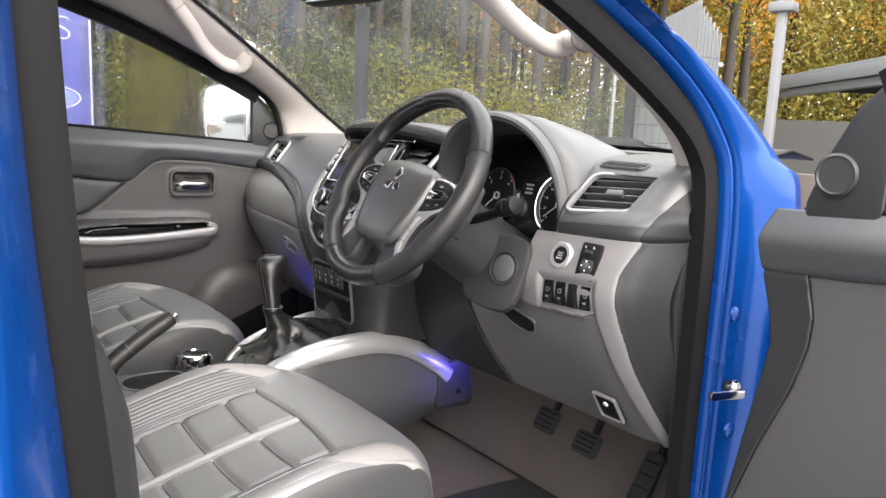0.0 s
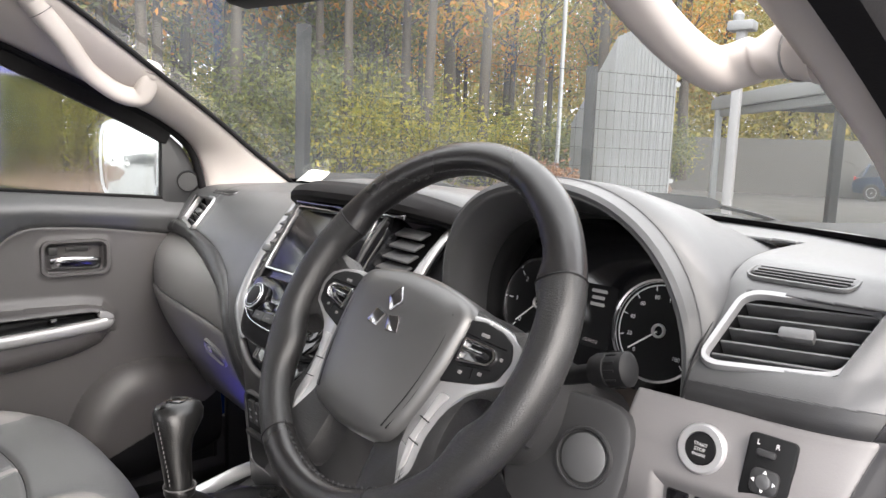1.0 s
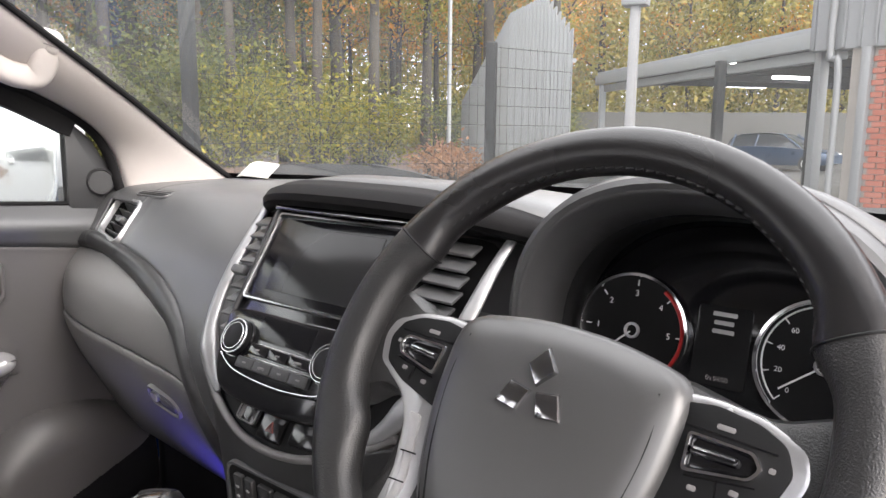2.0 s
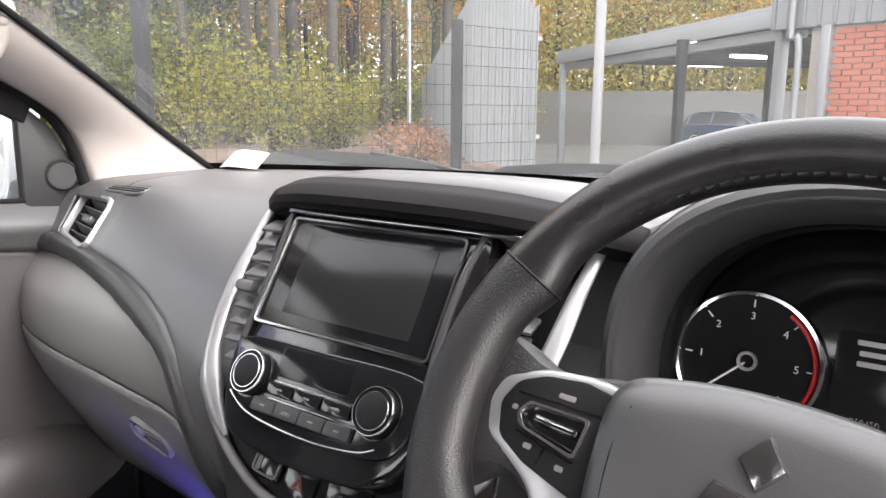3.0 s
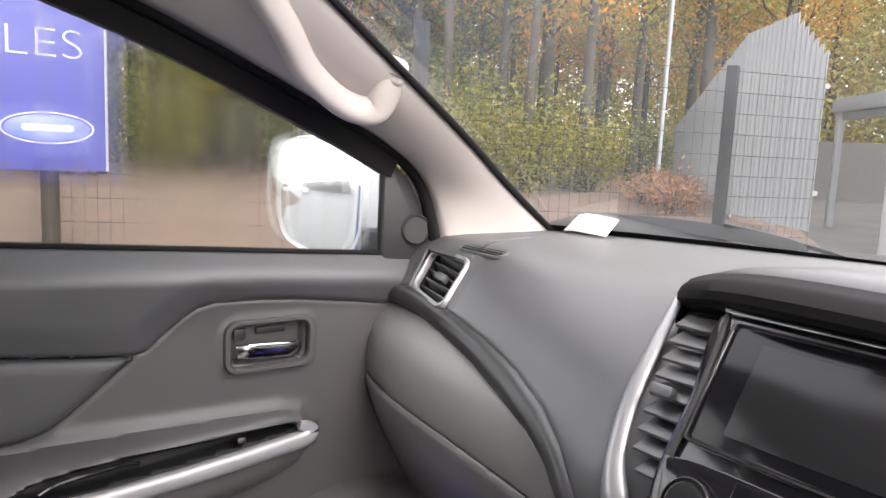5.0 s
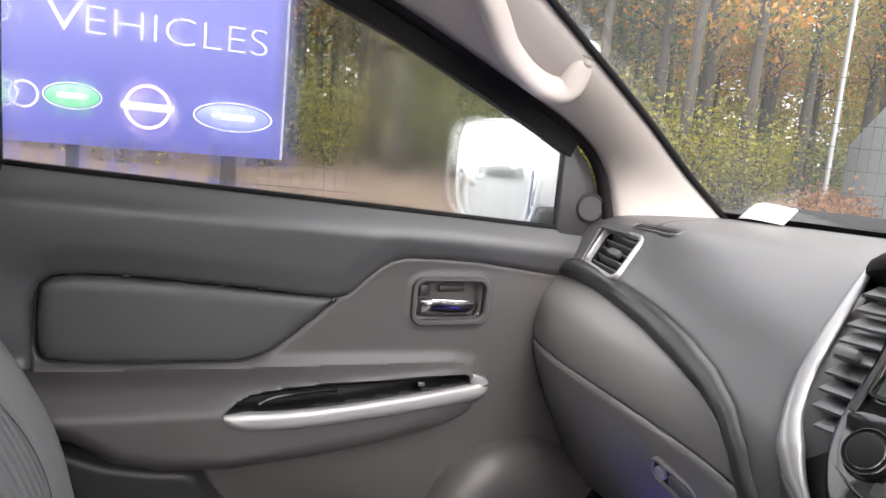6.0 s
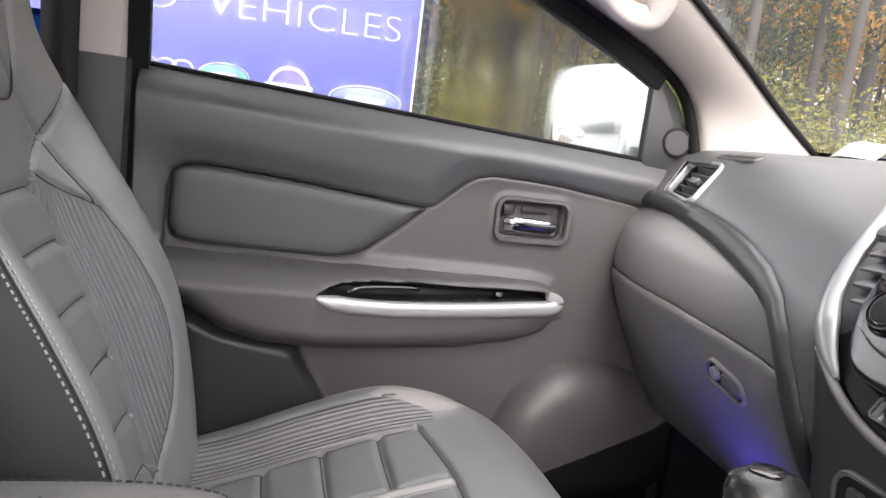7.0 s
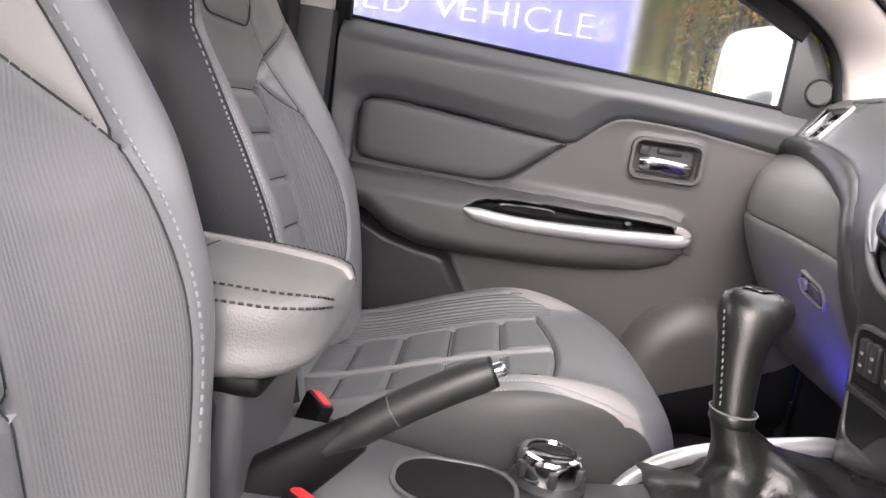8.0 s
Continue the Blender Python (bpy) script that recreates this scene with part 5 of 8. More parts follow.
SW = basis((-0.005, -0.1015, 0.945), (1, 0, 0), (0, -0.10, 1))
put("switch_surround", xf(ring(rrect(0.176, 0.125, 0.02, 6), rrect(0.166, 0.115, 0.016, 6), 0.006, 0.002), SW @ pose(0, -0.008, -0.002)), DASH_DARK, stack)
swp = put("switch_panel", xf(plate(rrect(0.168, 0.117, 0.016, 6), 0.003, 0.0005), SW @ pose(0, -0.008, -0.001)), BLACK, stack, "black switch panel")
for k, x in enumerate((-0.060, -0.041, -0.012, 0.016, 0.044)):
    q = put("rocker_switch", xf(plate(rrect(0.0165 if k < 2 else 0.024, 0.036, 0.003), 0.008, 0.003), SW @ pose(x, 0.024, 0.0)), DASH_BAND, swp, "black rocker switch")
    for dy in (-0.008, 0.004):
        put("mark", xf(plate(rrect(0.006, 0.003, 0.001), 0.0006, 0.0001), SW @ pose(x, 0.024 + dy, 0.0078)), THREAD, q)
put("tray_lip", xf(box(0.16, 0.008, 0.012, 0.003), SW @ pose(0, -0.012, 0.004)), DASH_BAND, swp)
put("warning_light", xf(lathe([(0.0016, 0), (0.0016, 0.0012)], 12), ST @ pose(0.116, -0.091, 0.0)), emit("blue_led", (0.05, 0.08, 1.0), 1.5), stack, "small lit blue lamp")


# ---- steering wheel ----
def rounded(pts, r, n=3):
    """A polygon with its corners rounded."""
    p = [np.array(q, float) for q in pts]
    out = []
    for i, b in enumerate(p):
        a, c = p[i - 1], p[(i + 1) % len(p)]
        la, lc = np.linalg.norm(a - b), np.linalg.norm(c - b)
        q0, q1 = b + (a - b) * min(r / la, 0.45), b + (c - b) * min(r / lc, 0.45)
        for t in np.linspace(0, 1, n + 1):
            out.append((1 - t) ** 2 * q0 + 2 * t * (1 - t) * b + t * t * q1)
    return np.array(out)


def steering_wheel():
    WR = WH @ pose(0, 0, 0, 0, 0, -4)
    w = thing("steering_wheel", (0.380, -0.182, 1.21), "black leather steering wheel with satin silver spoke trim", "steering wheel")
    secn = smooth_loop([(0.0165, 0.0), (0.012, 0.0125), (0.0, 0.0165), (-0.0125, 0.012), (-0.0165, 0.0), (-0.012, -0.012), (0, -0.0155), (0.012, -0.012)], 3)

    def turn(a, b):
        return abs((a - b + 180) % 360 - 180)

    def ring_at(d, grow=1.0):
        a = radians(d)
        fat = grow * (1 + 0.10 * (bell(abs(math.sin(a)) - 0.1, 0.35)) + 0.05 * bell(turn(d, 48), 12) + 0.05 * bell(turn(d, 132), 12))
        inw = 0.008 * (bell(turn(d, 26), 6) + bell(turn(d, 154), 6)) + 0.010 * (bell(turn(d, -26), 8) + bell(turn(d, 206), 8))
        return [((0.1735 + p * fat + min(p, 0) / 0.0165 * inw) * math.cos(a), (0.1735 + p * fat + min(p, 0) / 0.0165 * inw) * math.sin(a), q * fat) for p, q in secn]
    for a0, a1, m_, nm in ((26, 154, LEATHER, "rim_top"), (154, 242, PERF, "rim_grip"), (242, 298, LEATHER, "rim_foot"), (298, 386, PERF, "rim_grip")):
        put(nm, xf(loft([ring_at(d) for d in np.linspace(a0, a1, (a1 - a0) // 3 + 1)], closed=True), WR), m_, w, "perforated leather grip" if m_ is PERF else "smooth leather rim")
    for a in (26, 154, -62, -118):
        ca, sa = math.cos(radians(a)), math.sin(radians(a))
        put("rim_seam", xf(tube(ring_at(a, 1.0), 0.0010, 6, closed=True, up=(-sa, ca, 0)), WR), BLACK, w)
    for a0, a1 in ((28, 152), (-60, -120)):
        for k in range(46 if a0 > 0 else 22):
            a = radians(a0 + (a1 - a0) * (k + 0.5) / (46 if a0 > 0 else 22))
            put("stitch", xf(box(0.0018, 0.0050, 0.0022, 0), WR @ pose(0.1578 * math.cos(a), 0.1578 * math.sin(a), 0.0055, 0, 0, math.degrees(a) + 14)), DASH_BAND, w, smooth=False)
    # arms behind the trim
    HB = WH @ pose(-0.002, 0.0, -0.015, 0, 0, -4)
    for s in (1, -1):
        arm = smooth_loop([(0.05 * s, 0.03), (0.12 * s, 0.028), (0.165 * s, 0.036), (0.170 * s, -0.05), (0.140 * s, -0.036), (0.114 * s, -0.046), (0.110 * s, -0.085), (0.126 * s, -0.125), (0.092 * s, -0.157), (0.044 * s, -0.160), (0.034 * s, -0.11), (0.03 * s, -0.06)], 5)
        put("spoke", xf(plate(arm, 0.03, 0.012), WR @ pose(0, 0, -0.034)), PERF, w)
        sx = lambda pts: [(x * s, y) for x, y in pts]
        trim = rounded(sx([(0.066, 0.026), (0.096, 0.029), (0.124, 0.026), (0.148, 0.016), (0.153, 0.001), (0.147, -0.019), (0.125, -0.030), (0.113, -0.038), (0.103, -0.054), (0.096, -0.084), (0.099, -0.112), (0.088, -0.131), (0.070, -0.100), (0.066, -0.05)]), 0.006)
        t = put("spoke_trim", xf(plate(trim, 0.012, 0.004), HB @ pose(0, 0, 0.0)), SPOKE, w, "satin silver spoke trim")
        lowt = rounded(sx([(0.088, -0.044), (0.101, -0.044), (0.094, -0.056), (0.087, -0.084), (0.090, -0.110), (0.085, -0.118), (0.079, -0.090)]), 0.004)
        put("trim_inlay", xf(plate(lowt, 0.0025, 0.0012), HB @ pose(0, 0, 0.0108)), SATIN_TRIM, t)
        for yy in (-0.070, -0.090):
            put("inlay_joint", xf(box(0.013, 0.0010, 0.0012, 0), HB @ pose(0.0865 * s, yy, 0.0131, 0, 0, -6 * s)), BLACK, t, smooth=False)
        bp = put("button_pad", xf(plate(rounded(sx([(0.074, 0.0205), (0.098, 0.0245), (0.122, 0.0215), (0.137, 0.0145), (0.1435, 0.001), (0.138, -0.017), (0.119, -0.0265), (0.074, -0.038)]), 0.004), 0.0035, 0.0012), HB @ pose(0, 0, 0.0100)), BLACK, w, "black control buttons")
        fo = rounded(sx([(0.088, 0.0065), (0.125, 0.0060), (0.1305, -0.002), (0.126, -0.0095), (0.090, -0.0165)]), 0.003)
        cen_ = np.array((0.1075 * s, -0.003))
        put("toggle_frame", xf(ring(fo, cen_ + (fo - cen_) * (0.86, 0.76), 0.0045, 0.0012), HB @ pose(0, 0, 0.0128)), CHROME, bp, "chrome toggle frame")
        put("toggle_well", xf(plate(cen_ + (fo - cen_) * (0.85, 0.75), 0.0012, 0.0003), HB @ pose(0, 0, 0.0128)), GLOSS, bp)
        put("toggle", xf(box(0.026, 0.0052, 0.007, 0.0018), HB @ pose(0.1055 * s, -0.003, 0.0158, 0, 0, 2 * s)), GLOSS, bp)
        put("toggle_edge", xf(box(0.022, 0.0012, 0.0014, 0.0004), HB @ pose(0.1055 * s, -0.002, 0.0192, 0, 0, 2 * s)), CHROME, bp)
        for p0, p1 in (((0.080, 0.0095), (0.134, 0.0085)), ((0.092, -0.0175), (0.128, -0.0115)), ((0.109, -0.0145), (0.111, -0.0245))):
            mx_, my_, an = (p0[0] + p1[0]) / 2 * s, (p0[1] + p1[1]) / 2, math.degrees(math.atan2(p1[1] - p0[1], (p1[0] - p0[0]) * s))
            put("key_gap", xf(box(math.dist(p0, p1), 0.0009, 0.0012, 0), HB @ pose(mx_, my_, 0.0134, 0, 0, an)), GLOSS, bp, smooth=False)
        for x, y, ww in ((0.106, 0.0135, 0.010), (0.1335, 0.000, 0.0035), (0.098, -0.0225, 0.005), (0.119, -0.0175, 0.005)):
            put("mark", xf(plate(rrect(ww, 0.0030, 0.0010), 0.0003, 0.0001), HB @ pose(x * s, y, 0.0134)), GREY_TRIM, bp)
    # airbag pad, domed
    hub = smooth_loop([(-0.079, 0.028), (-0.045, 0.040), (0.0, 0.0435), (0.045, 0.040), (0.079, 0.028), (0.083, -0.01), (0.076, -0.055), (0.060, -0.098), (0.03, -0.108), (0, -0.110), (-0.03, -0.108), (-0.060, -0.098), (-0.076, -0.055), (-0.083, -0.01)], 5)
    rows = []
    c0 = np.array((0, -0.03))
    for k, z in ((1.03, -0.035), (1.03, 0.0), (1.02, 0.012), (0.985, 0.018), (0.93, 0.0215), (0.75, 0.0250), (0.5, 0.0268), (0.2, 0.0275), (0.02, 0.0275)):
        rows.append(np.column_stack([c0 + (hub - c0) * k, np.full(len(hub), z)]))
    h = put("airbag_cover", xf(loft(rows, closed=True, cap=True), HB), PAD_SKIN, w, "black leather airbag cover")
    for s in (1, -1):
        for off in (0.0, 0.005):
            ln = line3([((0.0735 - off) * s, 0.018, 0.0207 + off * 0.3), ((0.0765 - off) * s, -0.01, 0.0207 + off * 0.3), ((0.0700 - off) * s, -0.055, 0.0207 + off * 0.3), ((0.0580 - off) * s, -0.092, 0.0207 + off * 0.3)], 14)
            for k in range(0, len(ln) - 1, 1):
                d = ln[k + 1] - ln[k]
                put("stitch", xf(box(0.0032, 0.0013, 0.0014, 0), HB @ Matrix.Translation(Vector((ln[k] + ln[k + 1]) / 2)) @ pose(0, 0, 0, 0, 0, math.degrees(math.atan2(d[1], d[0])))), BLACK, h, smooth=False)
    for a in (90, 210, 330):
        ca, sa = math.cos(radians(a)), math.sin(radians(a))
        L, wd = 0.0285, 0.0108
        pts = [(0.0015 * ca, 0.0015 * sa), (L * 0.5 * ca - wd * sa, L * 0.5 * sa + wd * ca), (L * ca, L * sa), (L * 0.5 * ca + wd * sa, L * 0.5 * sa - wd * ca)]
        put("emblem_lozenge", xf(plate(pts, 0.0045, 0.0042), HB @ pose(-0.004, -0.003, 0.0262)), TRIM_CHROME, h, "bright metal lozenge")
    words("embossed_lettering", "SRS", 0.010, HB @ pose(0, -0.062, 0.0262), LEATHER, h, 0.0003)
    put("embossed_bar", xf(plate(rrect(0.02, 0.004, 0.001), 0.0006, 0.0002), HB @ pose(0, -0.073, 0.0255)), LEATHER, h)
    return w


steering_wheel()


# ---- front doors ----
def top_z(y):
    return 1.233 - 0.064 * y


UPPER = [(-0.86, 1.0), (-0.752, 1.03), (-0.752, 1.115), (-0.744, 1.141), (-0.729, 1.151), (-0.70, 1.154), (-0.666, 1.153), (-0.58, 1.146), (-0.498, 1.137), (-0.42, 1.128), (-0.362, 1.1215), (-0.340, 1.126), (-0.318, 1.146), (-0.295, 1.166), (-0.275, 1.178), (-0.25, 1.184), (-0.19, 1.183), (-0.127, 1.179), (-0.04, 1.168), (0.04, 1.157), (0.2, 1.14)]
INSERT = [(-0.746, 1.10), (-0.742, 1.138), (-0.728, 1.149), (-0.70, 1.152), (-0.666, 1.151), (-0.58, 1.144), (-0.498, 1.135), (-0.42, 1.126), (-0.356, 1.1195), (-0.375, 1.10), (-0.40, 1.079), (-0.436, 1.050), (-0.455, 1.038), (-0.475, 1.032), (-0.50, 1.029), (-0.60, 1.031), (-0.70, 1.035), (-0.735, 1.040), (-0.745, 1.06)]
ARM = [(-0.76, 1.026), (-0.60, 1.022), (-0.468, 1.019), (-0.30, 1.017), (-0.16, 1.014), (-0.125, 1.006), (-0.106, 0.985), (-0.108, 0.955), (-0.125, 0.928), (-0.18, 0.908), (-0.286, 0.893), (-0.40, 0.887), (-0.50, 0.885), (-0.60, 0.892), (-0.66, 0.91), (-0.71, 0.945), (-0.76, 0.96)]
CUP = [(-0.520, 0.983), (-0.505, 0.993), (-0.484, 1.0), (-0.43, 1.003), (-0.375, 1.003), (-0.25, 1.0), (-0.145, 0.997), (-0.132, 0.990), (-0.135, 0.984), (-0.20, 0.981), (-0.30, 0.978), (-0.40, 0.976), (-0.46, 0.977)]
POCKET = [(-0.90, 0.97), (-0.76, 0.955), (-0.71, 0.930), (-0.66, 0.906), (-0.605, 0.893), (-0.56, 0.887), (-0.54, 0.877), (-0.525, 0.85), (-0.49, 0.795), (-0.44, 0.72), (-0.40, 0.60), (-0.90, 0.60)]
SPK = [(-0.20, 0.70), (-0.188, 0.766), (-0.155, 0.823), (-0.10, 0.860), (-0.035, 0.872), (0.044, 0.862), (0.109, 0.825), (0.16, 0.76), (0.15, 0.65), (-0.1, 0.60)]
SPK = [tuple(p) for p in smooth_loop(SPK, 4)]
HBOX = [tuple(p) for p in rrect(0.118, 0.062, 0.014, 4) + np.array((-0.170, 1.1145))]


def arm_amp(y):
    return 0.028 + 0.062 * np.clip((-0.10 - y) / 0.42, 0, 1)


def door_face(p):
    """How far the door lining stands into the cabin."""
    y, z = p[..., 1], p[..., 2]
    d = 0.010 * step(z - 1.19, 0.05) - 0.035 * step(z - (top_z(y) - 0.012), 0.03)
    up_ = poly_side(y, z, UPPER)
    d = d - 0.006 * bell(up_, 0.004) + 0.013 * step(up_ - 0.014, 0.030)
    i = poly_in(y, z, INSERT)
    d = d + 0.009 * np.sqrt(np.clip(-i / 0.022, 0, 1) * (2 - np.clip(-i / 0.022, 0, 1))) - 0.004 * bell(i, 0.004)
    a = poly_in(y, z, ARM)
    d = d + arm_amp(y) * np.sqrt(np.clip(-a / 0.042, 0, 1) * (2 - np.clip(-a / 0.042, 0, 1)))
    d = d + np.where(z > 0.95, 0.010 * bell(a, 0.012), 0)
    c = poly_in(y, z, CUP)
    d = d - 0.028 * step(-c - 0.002, 0.006)
    k = poly_in(y, z, POCKET)
    d = d + 0.022 * step(-k - 0.004, 0.014)
    s = poly_in(y, z, SPK)
    d = d + 0.055 * np.sqrt(np.clip(-s / 0.07, 0, 1) * (2 - np.clip(-s / 0.07, 0, 1)))
    h = poly_in(y, z, HBOX)
    d = d - 0.024 * step(-h - 0.001, 0.006) + 0.003 * step(0.012 - h, 0.008)
    return d


def front_door(s, turn, label):
    """s = 1: the passenger's; s = -1: mirrored. turn: swing about the hinge."""
    place = lambda g: xf(g if s > 0 else mirror_x(g), turn)
    dr = thing("front_door", turn @ Vector((-0.75 * s, -0.35, 0.6)), label, "car door", group="front doors")

    FRONT = [(0.60, 0.20), (0.813, 0.184), (0.924, 0.164), (0.993, 0.150), (1.058, 0.138), (1.101, 0.147), (1.149, 0.164), (1.25, 0.158)]
    INNER = [(0.60, 0.24), (0.818, 0.174), (0.909, 0.142), (1.003, 0.101), (1.06, 0.084), (1.103, 0.082), (1.159, 0.099), (1.25, 0.12)]

    def face(u, v):
        far = 0.13 if s > 0 else np.interp(0.60 + 0.63 * v, [q[0] for q in FRONT], [q[1] for q in FRONT])
        y = -0.795 + (0.795 + far) * u
        z = 0.60 + (top_z(y) - 0.60) * v
        return np.stack([-0.737 + 0.0 * y, y, z], -1)
    cu = [lambda p: p[..., 1] - np.interp(p[..., 2], [q[0] for q in INNER], [q[1] for q in INNER]) - (0.2 if s > 0 else 0), lambda p: poly_side(p[..., 1], p[..., 2], UPPER), lambda p: poly_in(p[..., 1], p[..., 2], INSERT), lambda p: poly_in(p[..., 1], p[..., 2], CUP),
          lambda p: poly_in(p[..., 1], p[..., 2], POCKET), lambda p: poly_in(p[..., 1], p[..., 2], HBOX)]
    g, mid = skin(face, 330, 240, cu, door_face)
    y, z = mid[..., 1], mid[..., 2]
    ui, ii, ci, pi_, hi = poly_side(y, z, UPPER), poly_in(y, z, INSERT), poly_in(y, z, CUP), poly_in(y, z, POCKET), poly_in(y, z, HBOX)
    dark_low = (poly_side(y, z, [(-0.2, 0.650), (-0.108, 0.688), (0.0, 0.732), (0.14, 0.79)]) < 0)
    front_ = (y > np.interp(z, [q[0] for q in INNER], [q[1] for q in INNER])) & (ui <= 0) & (s < 0)
    rest = ~front_ & (ii > 0) & (ui <= 0) & (ci > 0) & (pi_ > 0) & (hi > 0) & ~dark_low
    hold = lambda n, keep, m, l: solid(put(n, place(cells(g, keep)), m, dr, l), 0.004, 1 if s < 0 else 1)
    hold("upper_panel", (ui > 0) & (ii > 0), DASH_DARK, "charcoal upper panel")
    hold("padded_insert", ii <= 0, DOOR_LEATHER, "charcoal leather insert")
    hold("lining", rest, DOOR_GREY, "warm grey door lining")
    hold("switch_cup", ci <= 0, BLACK, "black switch recess")
    hold("pocket_panel", pi_ <= 0, DASH_BAND, "dark pocket panel")
    hold("handle_cup", hi <= 0, DOOR_GREY, "")
    hold("lower_edge", dark_low & (pi_ > 0) & ~front_, BLACK if s > 0 else DOOR_GREY, "")
    if s < 0:
        hold("front_trim", front_, DASH_BAND, "charcoal front edge trim")
    for nm, ln_, shut in (("insert_crease", smooth_loop(INSERT, 3), True), ("upper_crease", smooth_loop(UPPER[10:], 3, False), False)):
        ln_ = np.asarray(ln_)
        pp = np.stack([np.full(len(ln_), -0.737), ln_[:, 0], ln_[:, 1]], -1)
        pp[:, 0] += door_face(pp) + 0.0006
        if not shut:
            pp = pp[pp[:, 1] < 0.10]
        put(nm, place(tube([tuple(v) for v in pp], 0.0019, 6, closed=shut, up=(1, 0, 0))), SEAM, dr)
    # release handle
    H = basis((-0.7335, -0.170, 1.1145), (0, 1, 0), (0, 0, 1))
    put("handle_bezel", place(xf(ring(rrect(0.136, 0.078, 0.02), rrect(0.118, 0.062, 0.014), 0.007, 0.003), H @ pose(0, 0, -0.002))), DOOR_GREY, dr, "grey handle bezel")
    lev = put("release_lever", place(xf(sweep(line3([(-0.046, -0.006, 0.0), (-0.03, -0.005, 0.006), (0.0, -0.006, 0.008), (0.03, -0.008, 0.006), (0.05, -0.010, 0.0)], 6), smooth_loop([(-0.003, 0.004), (0.003, 0.006), (0.004, -0.004), (0.0, -0.016), (-0.004, -0.014)], 3), up=(0, 1, 0)), H @ pose(0, 0, -0.010))), TRIM_CHROME, dr, "dark chrome release lever")
    put("lever_edge", place(xf(tube(line3([(-0.045, -0.001, 0.003), (-0.03, 0.001, 0.009), (0.0, 0.0, 0.011), (0.03, -0.002, 0.009), (0.048, -0.004, 0.003)], 6), 0.0016, 8), H @ pose(0, 0, -0.010))), CHROME, lev, "bright chrome edge")
    put("lock_tab", place(xf(box(0.018, 0.018, 0.008, 0.003), H @ pose(-0.040, 0.014, -0.016))), DASH_BAND, dr)
    put("recess_rib", place(xf(box(0.045, 0.010, 0.006, 0.002), H @ pose(0.008, 0.016, -0.02))), DASH_BAND, dr)
    # pull bar: follows the arm rest front
    py = [-0.523, -0.50, -0.46, -0.40, -0.32, -0.24, -0.17, -0.135, -0.119, -0.117, -0.125, -0.137]
    pz = [0.981, 0.975, 0.970, 0.967, 0.967, 0.969, 0.972, 0.974, 0.979, 0.986, 0.993, 0.997]
    bx = [-0.737 + float(arm_amp(np.array(a)) * 0.99) + 0.002 for a in py]
    pl = line3(list(zip(bx, py, pz)), 5)
    sc = np.interp(np.linspace(0, 1, len(pl)), [0, 0.1, 0.72, 0.85, 1], [0.25, 0.9, 1.0, 0.75, 0.45])
    put("pull_trim", place(sweep(pl, smooth_loop([(-0.008, 0.010), (0.003, 0.012), (0.009, 0.006), (0.010, -0.006), (0.002, -0.014), (-0.008, -0.013)], 3), up=(0, 0, 1), scales=sc)), SATIN_TRIM, dr, "satin silver pull trim")
    put("window_switch", place(xf(box(0.024, 0.012, 0.008, 0.002), pose(-0.705, -0.225, 0.990, 0, -20))), DASH_BAND, dr)
    put("cup_rim", place(tube(line3([(-0.668, -0.475, 0.988), (-0.672, -0.45, 0.996), (-0.685, -0.38, 0.997), (-0.69, -0.36, 0.993)], 6), 0.003, 8)), GLOSS, dr)
    # window frame, sail panel and tweeter
    fr = line3([(-0.742, 0.028, 1.372), (-0.738, -0.09, 1.428), (-0.728, -0.36, 1.538), (-0.712, -0.62, 1.612), (-0.708, -0.72, 1.622), (-0.712, -0.785, 1.60), (-0.722, -0.80, 1.50), (-0.742, -0.80, 1.28)], 8)
    put("window_frame", place(sweep(fr, np.array([(-0.018, -0.012), (0.018, -0.012), (0.018, 0.012), (-0.018, 0.012)]), up=(1, 0, 0))), RUBBER, dr, "black window frame")
    if s > 0:
        put("rear_seal", place(tube(line3([(-0.742, -0.806, 0.60), (-0.742, -0.806, 0.95), (-0.742, -0.806, 1.30)], 6), 0.013, 10, up=(1, 0, 0))), RUBBER, dr)
    belt = [(-0.742, y, top_z(y) + 0.004) for y in np.linspace(-0.80, 0.02, 12)]
    put("belt_seal", place(tube(belt, 0.005, 8)), RUBBER, dr)
    sail = [(0.012, 1.222), (0.012, 1.38), (0.03, 1.378), (0.06, 1.352), (0.09, 1.30), (0.115, 1.24), (0.115, 1.21)]
    put("sail_panel", place(xf(plate(sail, 0.014, 0.008), basis((-0.748, 0, 0), (0, 1, 0), (0, 0, 1)))), DASH_BAND, dr, "charcoal mirror sail panel")
    tm = basis((-0.735, 0.071, 1.274), (0.25, 1, 0), (0, 0.0, 1))
    tw = put("tweeter", place(xf(lathe([(0.025, 0), (0.025, 0.008), (0.022, 0.011), (0.020, 0.009)], 32), tm)), DASH_BAND, dr, "round tweeter grille")
    put("tweeter_mesh", place(xf(lathe([(0.020, 0), (0.020, 0.006), (0.012, 0.007), (0.003, 0.0072)], 28), tm)), BLACK, tw)
    put("mirror_bar", place(tube([(-0.745, 0.016, 1.225), (-0.745, 0.016, 1.38)], 0.007, 8, up=(1, 0, 0))), BLACK, dr)
    # window glass
    rows = []
    for y in np.linspace(-0.80, 0.02, 24):
        zt = np.interp(y, [-0.8, -0.62, -0.36, -0.09, 0.02], [1.615, 1.615, 1.54, 1.43, 1.376])
        rows.append([(-0.752 + 0.10 * (z - 1.24), y, z) for z in np.linspace(1.21 - 0.064 * y, zt, 8)])
